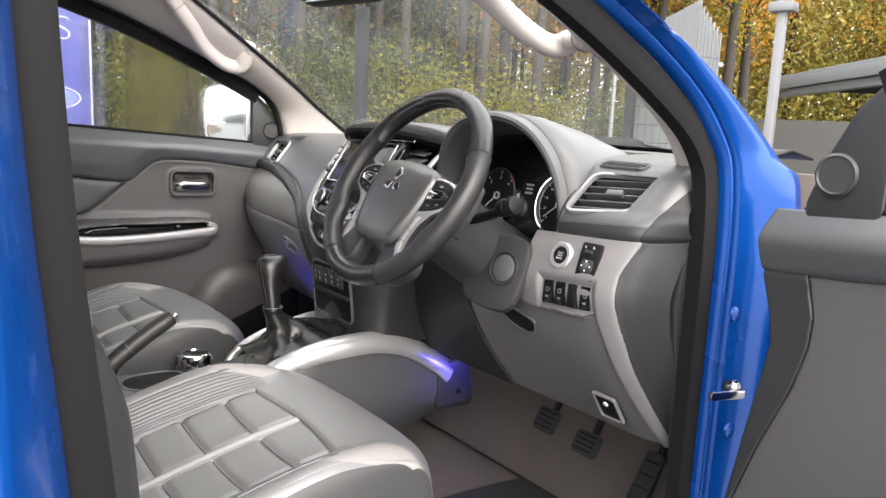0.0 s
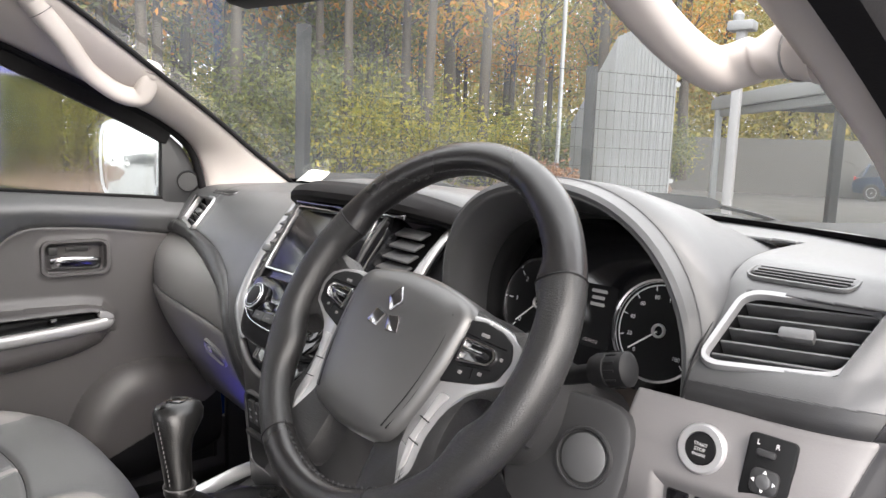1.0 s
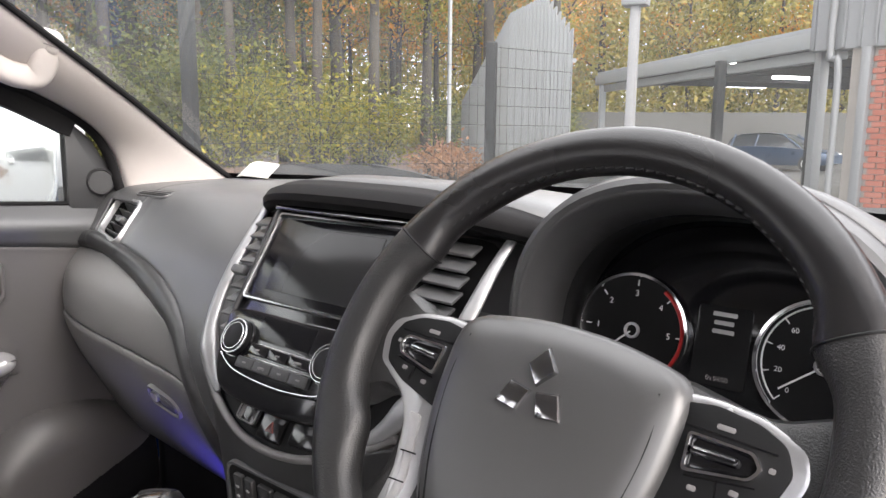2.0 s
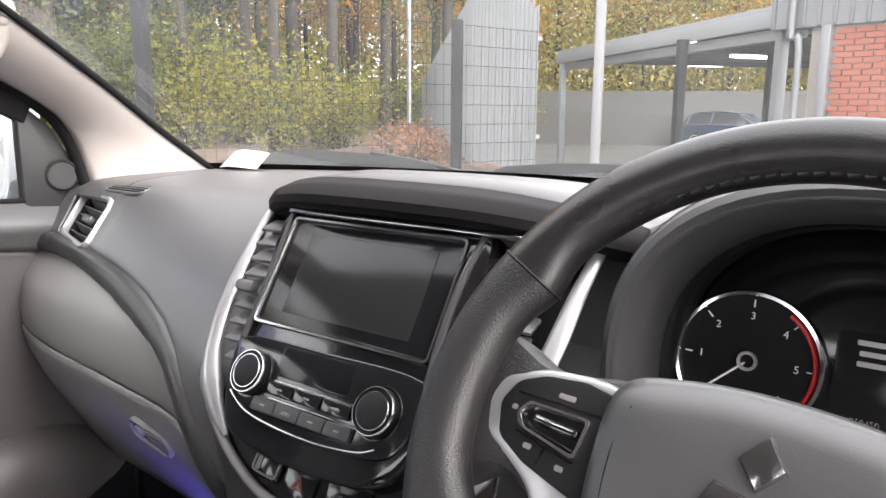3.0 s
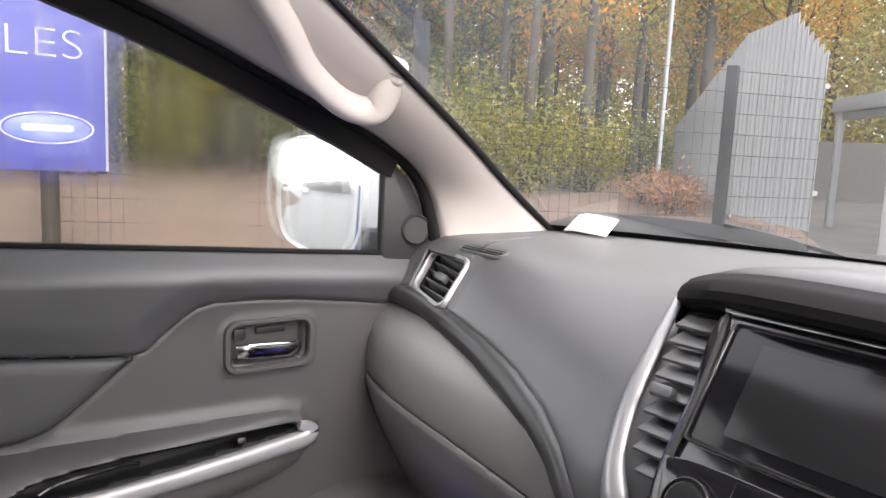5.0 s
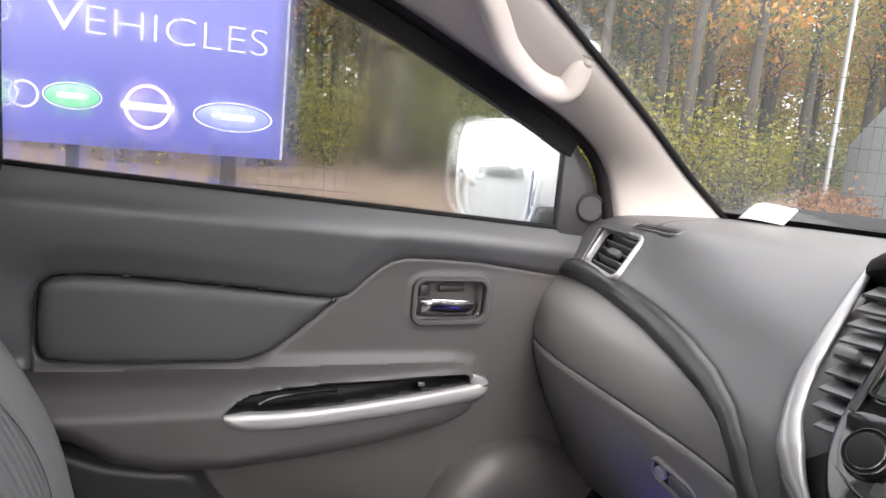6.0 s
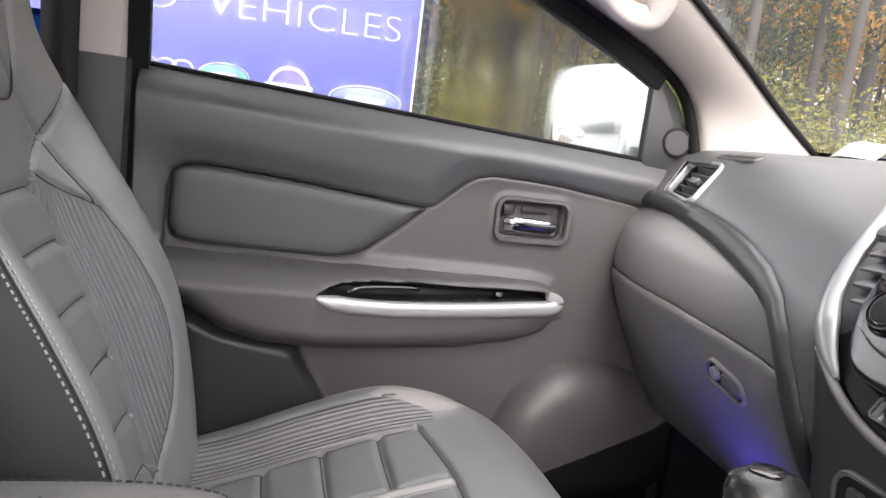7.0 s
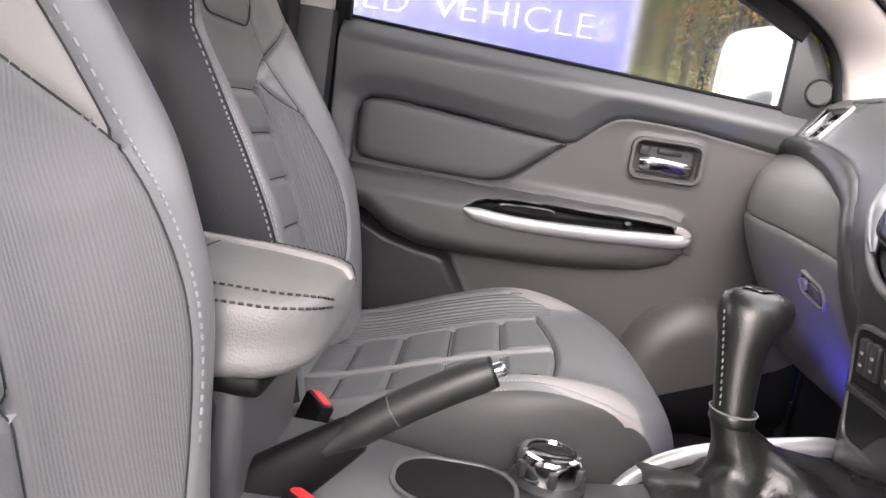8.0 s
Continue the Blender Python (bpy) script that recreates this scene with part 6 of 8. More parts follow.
    gl_ = put("window_glass", place(loft(rows)), SIDE_GLASS if s > 0 else CLEAR_GLASS, dr, "misted wet window glass" if s > 0 else "clear window glass")
    solid(gl_, 0.004, 0)
    gl_.visible_shadow = False
    # outer skin
    sk = [[(-x, y, z) for y in np.linspace(-0.81, 0.15, 9)] for x, z in ((0.80, 0.42), (0.86, 0.62), (0.885, 0.85), (0.875, 1.1), (0.84, 1.2), (0.775, 1.225))]
    solid(put("outer_skin", place(loft(sk)), BLUE, dr, "glossy blue outer skin"), 0.004, 0)
    put("front_edge", place(xf(box(0.10, 0.012, 0.62, 0.004), pose(-0.80, 0.14, 0.90))), BLUE if s < 0 else BLACK, dr)
    return dr


front_door(1, Matrix.Identity(4), "grey and charcoal passenger door lining with misted window")
HINGE = Vector((0.915, 0.215, 0))
swing = Matrix.Translation(HINGE) @ Matrix.Rotation(radians(75), 4, "Z") @ Matrix.Translation(-HINGE)
front_door(-1, swing, "wide open blue driver's door with grey lining")

# door mirror outside the passenger window
dm_ = thing("door_mirror", (-0.93, 0.05, 1.22), "door mirror in a glossy housing outside the window", "mirror")
MM = basis((-0.985, 0.03, 1.305), (0.937, 0.35, 0.0), (0.0, 0.05, 1.0))
mo = np.array((1.02, 1.12)) * smooth_loop([(-0.105, 0.06), (-0.08, 0.088), (0.0, 0.094), (0.07, 0.09), (0.095, 0.07), (0.098, 0.0), (0.092, -0.06), (0.06, -0.092), (0.0, -0.094), (-0.075, -0.075), (-0.102, -0.03)], 5)
rows = [np.column_stack([mo * k, np.full(len(mo), z)]) for k, z in ((0.97, 0.004), (1.04, 0.006), (1.07, -0.005), (1.04, -0.04), (0.9, -0.08), (0.55, -0.105), (0.05, -0.11))]
put("housing", xf(loft(rows, closed=True, cap=False), MM), mat("pale_mirror_housing", (0.42, 0.43, 0.44), 0.5, var=0.05), dm_, "pale grey mirror housing")
put("mirror_glass", xf(plate(mo * 0.97, 0.004, 0.001), MM), MIRROR, dm_, "bright mirror glass")
put("arm", xf(box(0.10, 0.05, 0.05, 0.012), pose(-0.83, 0.075, 1.235)), BLACK, dm_)


# ---- front seats ----
def front_seat(cx, label):
    st_ = thing("front_seat", (cx, -0.5, 0.5), label, "car seat", group="front seats")
    inn = -1 if cx > 0 else 1
    # cushion
    cols = [(-0.245, -0.22), (-0.262, -0.09), (-0.258, 0.0), (-0.238, 0.042), (-0.20, 0.040), (-0.155, 0.012), (-0.08, 0.001), (0.0, 0.0)]
    cols = cols + [(-x, z) for x, z in cols[-2::-1]]
    st = [(-0.84, 0.706, 0.9, 0.9), (-0.66, 0.742, 0.98, 0.9), (-0.52, 0.787, 1.0, 1.0), (-0.42, 0.817, 1.0, 0.9), (-0.33, 0.836, 0.99, 0.5), (-0.265, 0.834, 0.965, 0.2), (-0.222, 0.812, 0.94, 0.1), (-0.200, 0.765, 0.92, 0.0), (-0.197, 0.68, 0.9, 0.0), (-0.21, 0.60, 0.88, 0)]
    if cx > 0:
        st = [(y, z + 0.09 * max(-0.45 - y, 0) - 0.08 * np.clip(y + 0.45, 0, 0.1), w, b) for y, z, w, b in st]
    net = []
    for k, (y, z0, w, bo) in enumerate(st):
        front = max(0, k - 5) / 4
        row = []
        for x, z in cols:
            rx = x * w
            round_y = y - 0.06 * (abs(x) / 0.26) ** 4 * (1 if k >= 4 else 0.3 if k == 3 else 0)
            zz = z0 + (z * bo if z > 0 else z * (1 - 0.75 * front))
            row.append((cx + rx, round_y, max(zz, 0.58 - 0.02 * front)))
        net.append(row)
    sf = patch(net)
    PAN = 0.135

    def stitching(grid, line, side, rows_, parent, off=0.0, step_=2):
        """Short threads laid along the line where line(p) changes sign on one side of the seat."""
        pts = []
        for i in range(rows_[0], rows_[1], step_):
            r_ = grid[i]
            d = line(r_) - off
            ok = np.where((d[:-1] * d[1:] <= 0) & ((r_[:-1, 0] - cx) * side > 0))[0]
            if len(ok):
                j = ok[0] if side < 0 else ok[-1]
                f_ = d[j] / (d[j] - d[j + 1] + 1e-12)
                nr = np.cross(grid[i + 1, j] - grid[i - 1, j], r_[j + 1] - r_[j])
                pts.append((r_[j] * (1 - f_) + r_[j + 1] * f_, nr / (np.linalg.norm(nr) + 1e-12)))
        for (p, nr), (q, _n) in zip(pts[:-1], pts[1:]):
            L_ = float(np.linalg.norm(q - p))
            if L_ < 0.03:
                put("stitch", xf(box(L_ * 0.52, 0.0017, 0.0022, 0), basis(tuple((p + q) / 2), tuple(q - p), tuple(np.cross(nr, q - p)))), STITCH, parent, smooth=False)

    def lat(p):
        return np.abs(p[..., 0] - cx)

    def top(p):
        return p[..., 2] > 0.70

    def sides(p):
        return lat(p) - PAN - 0.015 * step(p[..., 1] + 0.45, 0.3)

    def end(p):
        return p[..., 1] + 0.358 + 0.12 * (p[..., 0] - cx) ** 2 / 0.135

    def outer(p):
        return lat(p) - 0.205

    def pale(p):
        return poly_in(lat(p), p[..., 1], [(0.212, -0.44), (0.190, -0.385), (0.172, -0.35), (0.176, -0.32), (0.205, -0.285), (0.238, -0.275), (0.250, -0.30), (0.246, -0.36), (0.232, -0.41)])

    def pale_low(p):
        return lat(p) - 0.240

    def skirt(p):
        return lat(p) - 0.2455 + 0.10 * np.clip(-0.62 - p[..., 1], 0, 0.2) + 0.30 * np.clip(p[..., 1] + 0.30, 0, 0.05)

    def shape(p):
        y, a = p[..., 1], lat(p)
        in_p = (sides(p) < 0) & (end(p) < 0)
        d = -0.006 * bell(sides(p), 0.004) * (end(p) < 0.004) - 0.006 * bell(end(p), 0.0035) * (sides(p) < 0.004)
        for ys in (-0.73, -0.657, -0.584, -0.509, -0.433):
            d = d - np.where(in_p, 0.007 * bell(y - ys, 0.006) * step(a - 0.014, 0.006), 0)
        d = d - np.where(in_p, 0.004 * bell(a - 0.010, 0.003), 0) + np.where(in_p, 0.002 * bell(a, 0.005), 0)
        d = d - 0.0035 * bell(outer(p), 0.003) * (y < -0.42)
        return -d * top(p)
    g, mid = skin(sf, 300, 240, (sides, end, outer, lambda p: lat(p) - 0.007, pale, skirt, lambda p: p[..., 1] + 0.352), shape)
    gc = g
    a, y = lat(mid), mid[..., 1]
    tp = mid[..., 2] > 0.70
    pipe = (a < 0.007) & (end(mid) < 0) & tp
    cen = (sides(mid) < 0) & (end(mid) < 0) & tp & ~pipe
    pl = (pale(mid) < 0) & (skirt(mid) < 0) & (mid[..., 2] > 0.775) & ~cen
    low_side = ((skirt(mid) >= 0) | (mid[..., 2] < 0.66)) & ~cen & ~pipe & (y < -0.235)
    rib = (sides(mid) >= 0) & (outer(mid) < 0) & (y < -0.352) & tp & ~pl & ~low_side
    rest = ~(pipe | cen | rib | pl | low_side)
    cu_ = put("cushion", cells(g, rest), SEAT, st_, "charcoal leather seat cushion")
    put("quilted_panel", cells(g, cen), SEAT, cu_, "charcoal quilted panel")
    for hs in (-1, 1):
        half = (mid[..., 0] - cx) * hs > 0
        put("cushion_side", cells(g, low_side & half), CUSHION_SIDE, cu_, "leather cushion side darkened for shade")
        put("ribbed_panel", cells(g, rib & half), SEAT_SIDE, cu_, "ribbed charcoal side panel")
        put("pale_patch", cells(g, pl & half), SEAT_LIGHT, cu_, "pale grey leather patch")
    put("piping", cells(g, pipe), SEAT_LIGHT, cu_, "pale grey centre piping")
    for ys in (-0.73, -0.657, -0.584, -0.509, -0.433):
        for hs in (-1, 1):
            seam_tube(contour(g, lambda p: p[..., 1] - ys, lambda p: ((p[..., 0] - cx) * hs > 0.015) & (sides(p) < 0) & (p[..., 2] > 0.70), 1), 0.0012, SEAM, cu_)
    for hs in (-1, 1):
        seam_tube(contour(g, sides, lambda p: ((p[..., 0] - cx) * hs > 0) & (end(p) < 0) & (p[..., 2] > 0.70)), 0.0014, SEAM, cu_)
        seam_tube(contour(g, outer, lambda p: ((p[..., 0] - cx) * hs > 0) & (p[..., 1] < -0.40) & (p[..., 2] > 0.70)), 0.0012, SEAM, cu_)
    seam_tube(contour(g, end, lambda p: (sides(p) < 0) & (p[..., 2] > 0.70), 1), 0.0012, SEAM, cu_)
    put("seat_base", xf(box(0.46, 0.52, 0.14, 0.03), pose(cx, -0.47, 0.56)), BLACK, st_)
    # backrest
    spine = [(-0.705, 0.74), (-0.745, 0.86), (-0.780, 0.96), (-0.812, 1.03), (-0.840, 1.09), (-0.874, 1.19), (-0.888, 1.28), (-0.900, 1.36), (-0.922, 1.405), (-0.98, 1.415), (-1.03, 1.37), (-1.04, 1.15), (-1.0, 0.92), (-0.95, 0.72)]
    spine = [(y + (0.15 * float(np.clip(z - 0.88, 0, 0.3)) + 0.018 if cx > 0 else 0.0), z) for y, z in spine]
    wid = [0.86, 0.96, 1.02, 1.03, 1.02, 0.98 if cx < 0 else 0.84, 0.70, 0.58, 0.53, 0.52, 0.56, 0.85, 0.95, 0.92]
    bol = [0.55, 0.85, 1.0, 1.0, 0.92, 0.6, 0.25, 0.1, 0, 0, 0, 0, 0, 0]
    bc = [(-0.235, -0.11), (-0.262, -0.06), (-0.270, 0.005), (-0.254, 0.054), (-0.222, 0.074), (-0.172, 0.050), (-0.11, 0.006), (0, 0.0)]
    bc = bc + [(-x, z) for x, z in bc[-2::-1]]
    net = []
    for k, (y, z) in enumerate(spine):
        ya, za = spine[max(k - 1, 0)]
        yb, zb = spine[min(k + 1, len(spine) - 1)]
        t = Vector((0, yb - ya, zb - za)).normalized()
        nrm = Vector((0, t.z, -t.y))
        back = k >= 9
        row = []
        for x, h in bc:
            hh = h * bol[k] if h > 0 else (h * (1 if not back else 0.0))
            row.append((cx + x * wid[k], y + nrm.y * hh, z + nrm.z * hh))
        net.append(row)
    bf = patch(net)

    def fwd(p):
        return (p[..., 2] < 1.40) & (p[..., 1] > np.interp(p[..., 2], [q[1] for q in spine[:8]], [q[0] for q in spine[:8]]) - 0.03)

    def panel(p):
        return lat(p) - 0.105 + 0.5 * np.clip(p[..., 2] - 1.09, 0, 0.045) - 1.0 * np.clip(p[..., 2] - 1.135, 0, 0.3)

    def bout(p):
        return lat(p) - (0.190 if cx < 0 else 0.207) + 1.5 * np.clip(p[..., 2] - 0.98, 0, 0.4) ** 2 + (2.2 if cx < 0 else 1.2) * np.clip(0.97 - p[..., 2], 0, 0.3) ** 2

    def tip(p):
        return p[..., 2] - (1.150 if cx < 0 else 1.172) + (0.6 if cx < 0 else 0.85) * (lat(p) - 0.09)

    def bshape(p):
        z, a = p[..., 2], lat(p)
        pn = panel(p) < 0
        d = -0.006 * bell(panel(p), 0.004) * (z < 1.36) - 0.004 * bell(tip(p), 0.003) * (panel(p) > 0) * (bout(p) < 0.0)
        for zs in (0.80, 0.866, 0.938, 1.006, 1.070, 1.130):
            d = d - np.where(pn, 0.007 * bell(z - zs, 0.006), 0)
        hp = poly_in(p[..., 0] - cx, z, [tuple(q) for q in rrect(0.19, 0.15, 0.03, 4) + np.array((0, 1.295))])
        d = d - 0.004 * bell(hp, 0.0035)
        d = d - 0.004 * bell(bout(p), 0.003) * (z < 1.33)
        return d * fwd(p)

    def side_d(p):
        zz = p[..., 2]
        ks = [q[1] for q in spine[:8]]
        h = p[..., 1] - np.interp(zz, ks, [q[0] for q in spine[:8]])
        ridge = 0.7 * h / np.interp(zz, ks, [max(b, 0.3) for b in bol[:8]]) - lat(p) / np.interp(zz, ks, wid[:8]) + 0.222
        return ridge - np.where((p[..., 0] - cx) * inn > 0, 0.034 if cx < 0 else 0.004, 0.004 if cx < 0 else 0.05)
    g, mid = skin(bf, 300, 240, (panel, bout, tip, side_d), bshape)
    f = fwd(mid)
    z = mid[..., 2]
    rib = (panel(mid) >= 0) & (bout(mid) < 0) & f
    pale_b = f & (panel(mid) >= 0.0) & (bout(mid) < 0) & (tip(mid) > 0) & (z < 1.30)
    rib = rib & ~pale_b & (z < 1.30)
    sy_ = np.interp(z, [q[1] for q in spine[:8]], [q[0] for q in spine[:8]])
    flank = (side_d(mid) < 0) & (lat(mid) > 0.10) & (z < 1.28) & ~rib & ~pale_b & (panel(mid) > 0.0)
    flank = flank | (mid[..., 1] < sy_ - 0.07)
    bk = put("backrest", cells(g, ~(rib | pale_b | flank)), SEAT, st_, "charcoal leather backrest")
    put("back_shell", cells(g, flank), SEAT_FLANK, bk, "seat back and sides with shade in their colour")
    for hs in (-1, 1):
        half = (mid[..., 0] - cx) * hs > 0
        put("ribbed_panel", cells(g, rib & half), SEAT_SIDE if cx < 0 else SEAT_FINE, bk, "ribbed charcoal side panel")
        put("shoulder_patch", cells(g, pale_b & half), SEAT_LIGHT if cx > 0 else SEAT, bk, "pale leather shoulder patch" if cx > 0 else "charcoal shoulder patch")
    for k in range(8):
        put("embroidered_bar", xf(plate(rrect(0.0085, 0.010, 0.002), 0.002, 0.0005), basis((cx - 0.042 + 0.012 * k, float(np.interp(1.275, [q[1] for q in spine[:8]], [q[0] for q in spine[:8]])) + 0.001, 1.275), (1, 0, 0), (0, -0.14, 0.99))), THREAD, bk, "pale embroidered bar")
    for hs in (-1, 1):
        on = lambda p: ((p[..., 0] - cx) * hs > 0) & fwd(p)
        seam_tube(contour(g[:170], panel, lambda p: on(p) & (p[..., 2] < 1.36) & (p[..., 2] > 0.76)), 0.0013, SEAM, bk)
        seam_tube(contour(g[:170], bout, lambda p: on(p) & (p[..., 2] < 1.29) & (panel(p) > 0)), 0.0013, SEAM, bk)
        seam_tube(contour(g[:170], tip, lambda p: on(p) & (panel(p) > 0) & (bout(p) < 0), 1), 0.0012, SEAM, bk)
    if cx < 0:
        seam_tube(contour(g[:130], side_d, lambda p: ((p[..., 0] - cx) * inn > 0.10) & (p[..., 2] > 0.76) & (p[..., 2] < 1.28)), 0.0013, SEAM, bk)
    for zs in (0.80, 0.866, 0.938, 1.006, 1.070, 1.130):
        seam_tube(contour(g[:170], lambda p: p[..., 2] - zs, lambda p: (panel(p) < 0) & fwd(p), 1), 0.0011, SEAM, bk)
    ky, kz = [q[0] for q in spine[:9]], [q[1] for q in spine[:9]]
    put("head_panel_seam", tube([(cx + x, float(np.interp(zz, kz, ky)) + 0.0005, zz) for x, zz in rrect(0.19, 0.15, 0.03, 6) + np.array((0, 1.295))], 0.0013, 6, closed=True), SEAM, bk)
    # stitching along the bolsters of back and cushion
    n_f = int(300 * 5.6 / 13)
    for sd in (-1, 1):
        for off in ((-0.006, 0.006) if cx < 0 else (0.006,)):
            if cx > 0 or sd == inn:
                stitching(g, side_d if cx < 0 else bout, sd, (24, n_f), bk, off)
        for off in (-0.005, 0.005):
            stitching(gc, pale_low, sd, (int(300 * 2.2 / 9), int(300 * 5.0 / 9)), cu_, off)
    stitching(gc, lambda p: np.where(p[..., 0] > cx, lat(p), 1.0) - 0.0125, 1, (int(300 * 0.8 / 9), int(300 * 3.55 / 9)), cu_)
    return st_


front_seat(-0.385, "charcoal quilted leather passenger seat with pale grey piping")
front_seat(0.365, "charcoal quilted leather driver's seat with pale grey piping")

# ---- centre console ----
con = thing("centre_console", (0, -0.5, 0.5), "charcoal centre console with silver side arches", "centre console")
prof = [(-1.0, 0.80), (-0.62, 0.795), (-0.50, 0.780), (-0.40, 0.770), (-0.30, 0.78), (-0.20, 0.805), (-0.10, 0.835), (-0.06, 0.848)]
rows = []
for y, z in prof:
    rows.append([(x * (1 + 0.22 * np.clip((y + 0.35) / 0.3, 0, 1)), y, zz) for x, zz in ((-0.112, 0.48), (-0.112, z - 0.03), (-0.106, z - 0.008), (-0.095, z), (0, z), (0.095, z), (0.106, z - 0.008), (0.112, z - 0.03), (0.112, 0.48))])
put("console_body", loft(rows), DASH_DARK, con)
for s in (1, -1):
    ap = [(0.02, -0.40, 0.786), (0.07, -0.385, 0.790), (0.105, -0.335, 0.806), (0.120, -0.25, 0.840), (0.126, -0.16, 0.856), (0.128, -0.06, 0.855), (0.130, 0.02, 0.832), (0.132, 0.09, 0.79), (0.134, 0.13, 0.755)]
    thick = [0.3, 0.75, 1.3, 1.4]
    if s < 0:
        ap = [(0.100, -0.320, 0.752), (0.110, -0.300, 0.778), (0.116, -0.272, 0.801), (0.120, -0.240, 0.817), (0.122, -0.20, 0.830), (0.125, -0.135, 0.845), (0.127, -0.07, 0.852), (0.130, 0.02, 0.830), (0.132, 0.09, 0.79), (0.134, 0.13, 0.755)]
        thick = [0.25, 0.45, 0.55, 0.6]
    ar = line3([(x * s, y, z) for x, y, z in ap], 8)
    put("side_arch", sweep(ar, smooth_loop([(-0.014, 0.002), (-0.008, 0.010), (0.004, 0.010), (0.014, 0.0), (0.016, -0.02), (-0.01, -0.02)], 3), up=(0, 0, 1), scales=np.interp(np.linspace(0, 1, len(ar)), [0, 0.15, 0.5, 1], thick)), SILVER, con, "satin silver side arch")
    dz = 0.0 if s > 0 else -0.018
    rows = [[(s * x, y, z) for y, z in ((-0.33, 0.79 + 2.5 * dz), (-0.2, 0.845 + dz), (-0.06, 0.855 + 0.5 * dz), (0.1, 0.80), (0.2, 0.73))] for x in (0.128, 0.138)] + [[(s * 0.142, y, z) for y, z in ((-0.33, 0.70), (-0.2, 0.72), (-0.06, 0.74), (0.1, 0.72), (0.2, 0.69))], [(s * 0.135, y, z) for y, z in ((-0.33, 0.48), (-0.2, 0.48), (-0.06, 0.62), (0.1, 0.665), (0.2, 0.66))]]
    solid(put("tunnel_side", loft(rows), DASH_DARK, con), 0.004, 0)
put("console_end", xf(box(0.05, 0.10, 0.11, 0.012), pose(0.125, 0.14, 0.725)), DASH_BAND, con)
put("console_screw", xf(lathe([(0.007, 0), (0.006, 0.003)], 14), basis((0.151, 0.15, 0.705), (0, 1, 0), (0, 0, 1))), BLACK, con)
# tray and cup holder
put("tray", xf(plate(rrect(0.17, 0.20, 0.04), 0.006, 0.003), pose(0, -0.485, 0.775)), DASH_BAND, con)
ch = put("cup_holder", xf(ring(rrect(0.10, 0.13, 0.045, 8), rrect(0.086, 0.116, 0.04, 8), 0.008, 0.003), pose(-0.03, -0.48, 0.779)), DASH_DARK, con, "dark oval cup holder")
# Flat black sheet painted in for the shade deep in the cup holder.
put("cup_well", xf(plate(rrect(0.088, 0.118, 0.04, 8), 0.0015, 0.0005), pose(-0.03, -0.48, 0.7845)), RUBBER, ch)

# drive-mode dial
dl = thing("drive_mode_dial", (-0.075, -0.385, 0.79), "chrome drive-mode selector dial on the console", "dial")
put("dial_base", xf(lathe([(0.040, 0), (0.040, 0.006), (0.034, 0.012)], 40), pose(-0.075, -0.385, 0.778)), DASH_BAND, dl)
put("dial_ring", xf(lathe([(0.034, 0), (0.034, 0.024), (0.031, 0.030), (0.026, 0.031), (0.025, 0.028)], 40), pose(-0.075, -0.385, 0.785)), CHROME, dl, "chrome dial ring")
put("dial_top", xf(lathe([(0.026, 0), (0.026, 0.028), (0.022, 0.0305), (0.008, 0.031)], 36), pose(-0.075, -0.385, 0.785)), GLOSS, dl)
for k in range(6):
    put("dial_grip", xf(box(0.012, 0.010, 0.018, 0.003), pose(-0.075, -0.385, 0.80, 0, 0, 60 * k) @ pose(0.033, 0, 0)), DASH_BAND, dl)

# gear lever
gr = thing("gear_lever", (0, -0.25, 0.82), "black leather gear lever with a stitched gaiter", "gear lever")
kn_rows = []
for z, rx, ry, oy in ((0.915, 0.0165, 0.0165, -0.247), (0.93, 0.0178, 0.018, -0.247), (0.955, 0.0195, 0.020, -0.247), (0.975, 0.0215, 0.0225, -0.2455), (0.988, 0.0238, 0.0275, -0.242), (0.999, 0.0252, 0.0325, -0.2385), (1.010, 0.0250, 0.0335, -0.237), (1.018, 0.0215, 0.0300, -0.237), (1.0230, 0.014, 0.020, -0.237), (1.0248, 0.004, 0.006, -0.237)):
    kn_rows.append([(rx * math.cos(2 * math.pi * k / 28) + 0.003 - 0.26 * (z - 0.915), oy + ry * math.sin(2 * math.pi * k / 28), z) for k in range(28)])
k_ = put("gear_knob", loft(kn_rows, closed=True, cap=True), KNOB_LEATHER, gr, "black leather gear knob")
put("knob_badge", xf(plate(smooth_loop([(-0.013, 0), (0, 0.015), (0.013, 0), (0, -0.015)], 5), 0.0012, 0.0005), pose(-0.0255, -0.237, 1.0243)), GLOSS, k_)
for s in (-1, 1):
    for k in range(14):
        zz = 0.925 + 0.006 * k
        put("stitch", xf(box(0.0011, 0.0012, 0.0035, 0), pose(0.0105 + s * 0.0035 - 0.26 * (zz - 0.915), -0.2625 - 0.0075 * (k / 14) ** 1.2, zz)), LIGHT_TRIM, k_, smooth=False)
put("collar", xf(lathe([(0.0185, 0), (0.020, 0.003), (0.020, 0.010), (0.018, 0.013)], 28), pose(0.002, -0.246, 0.905)), KNOB_LEATHER, gr)
gt = []
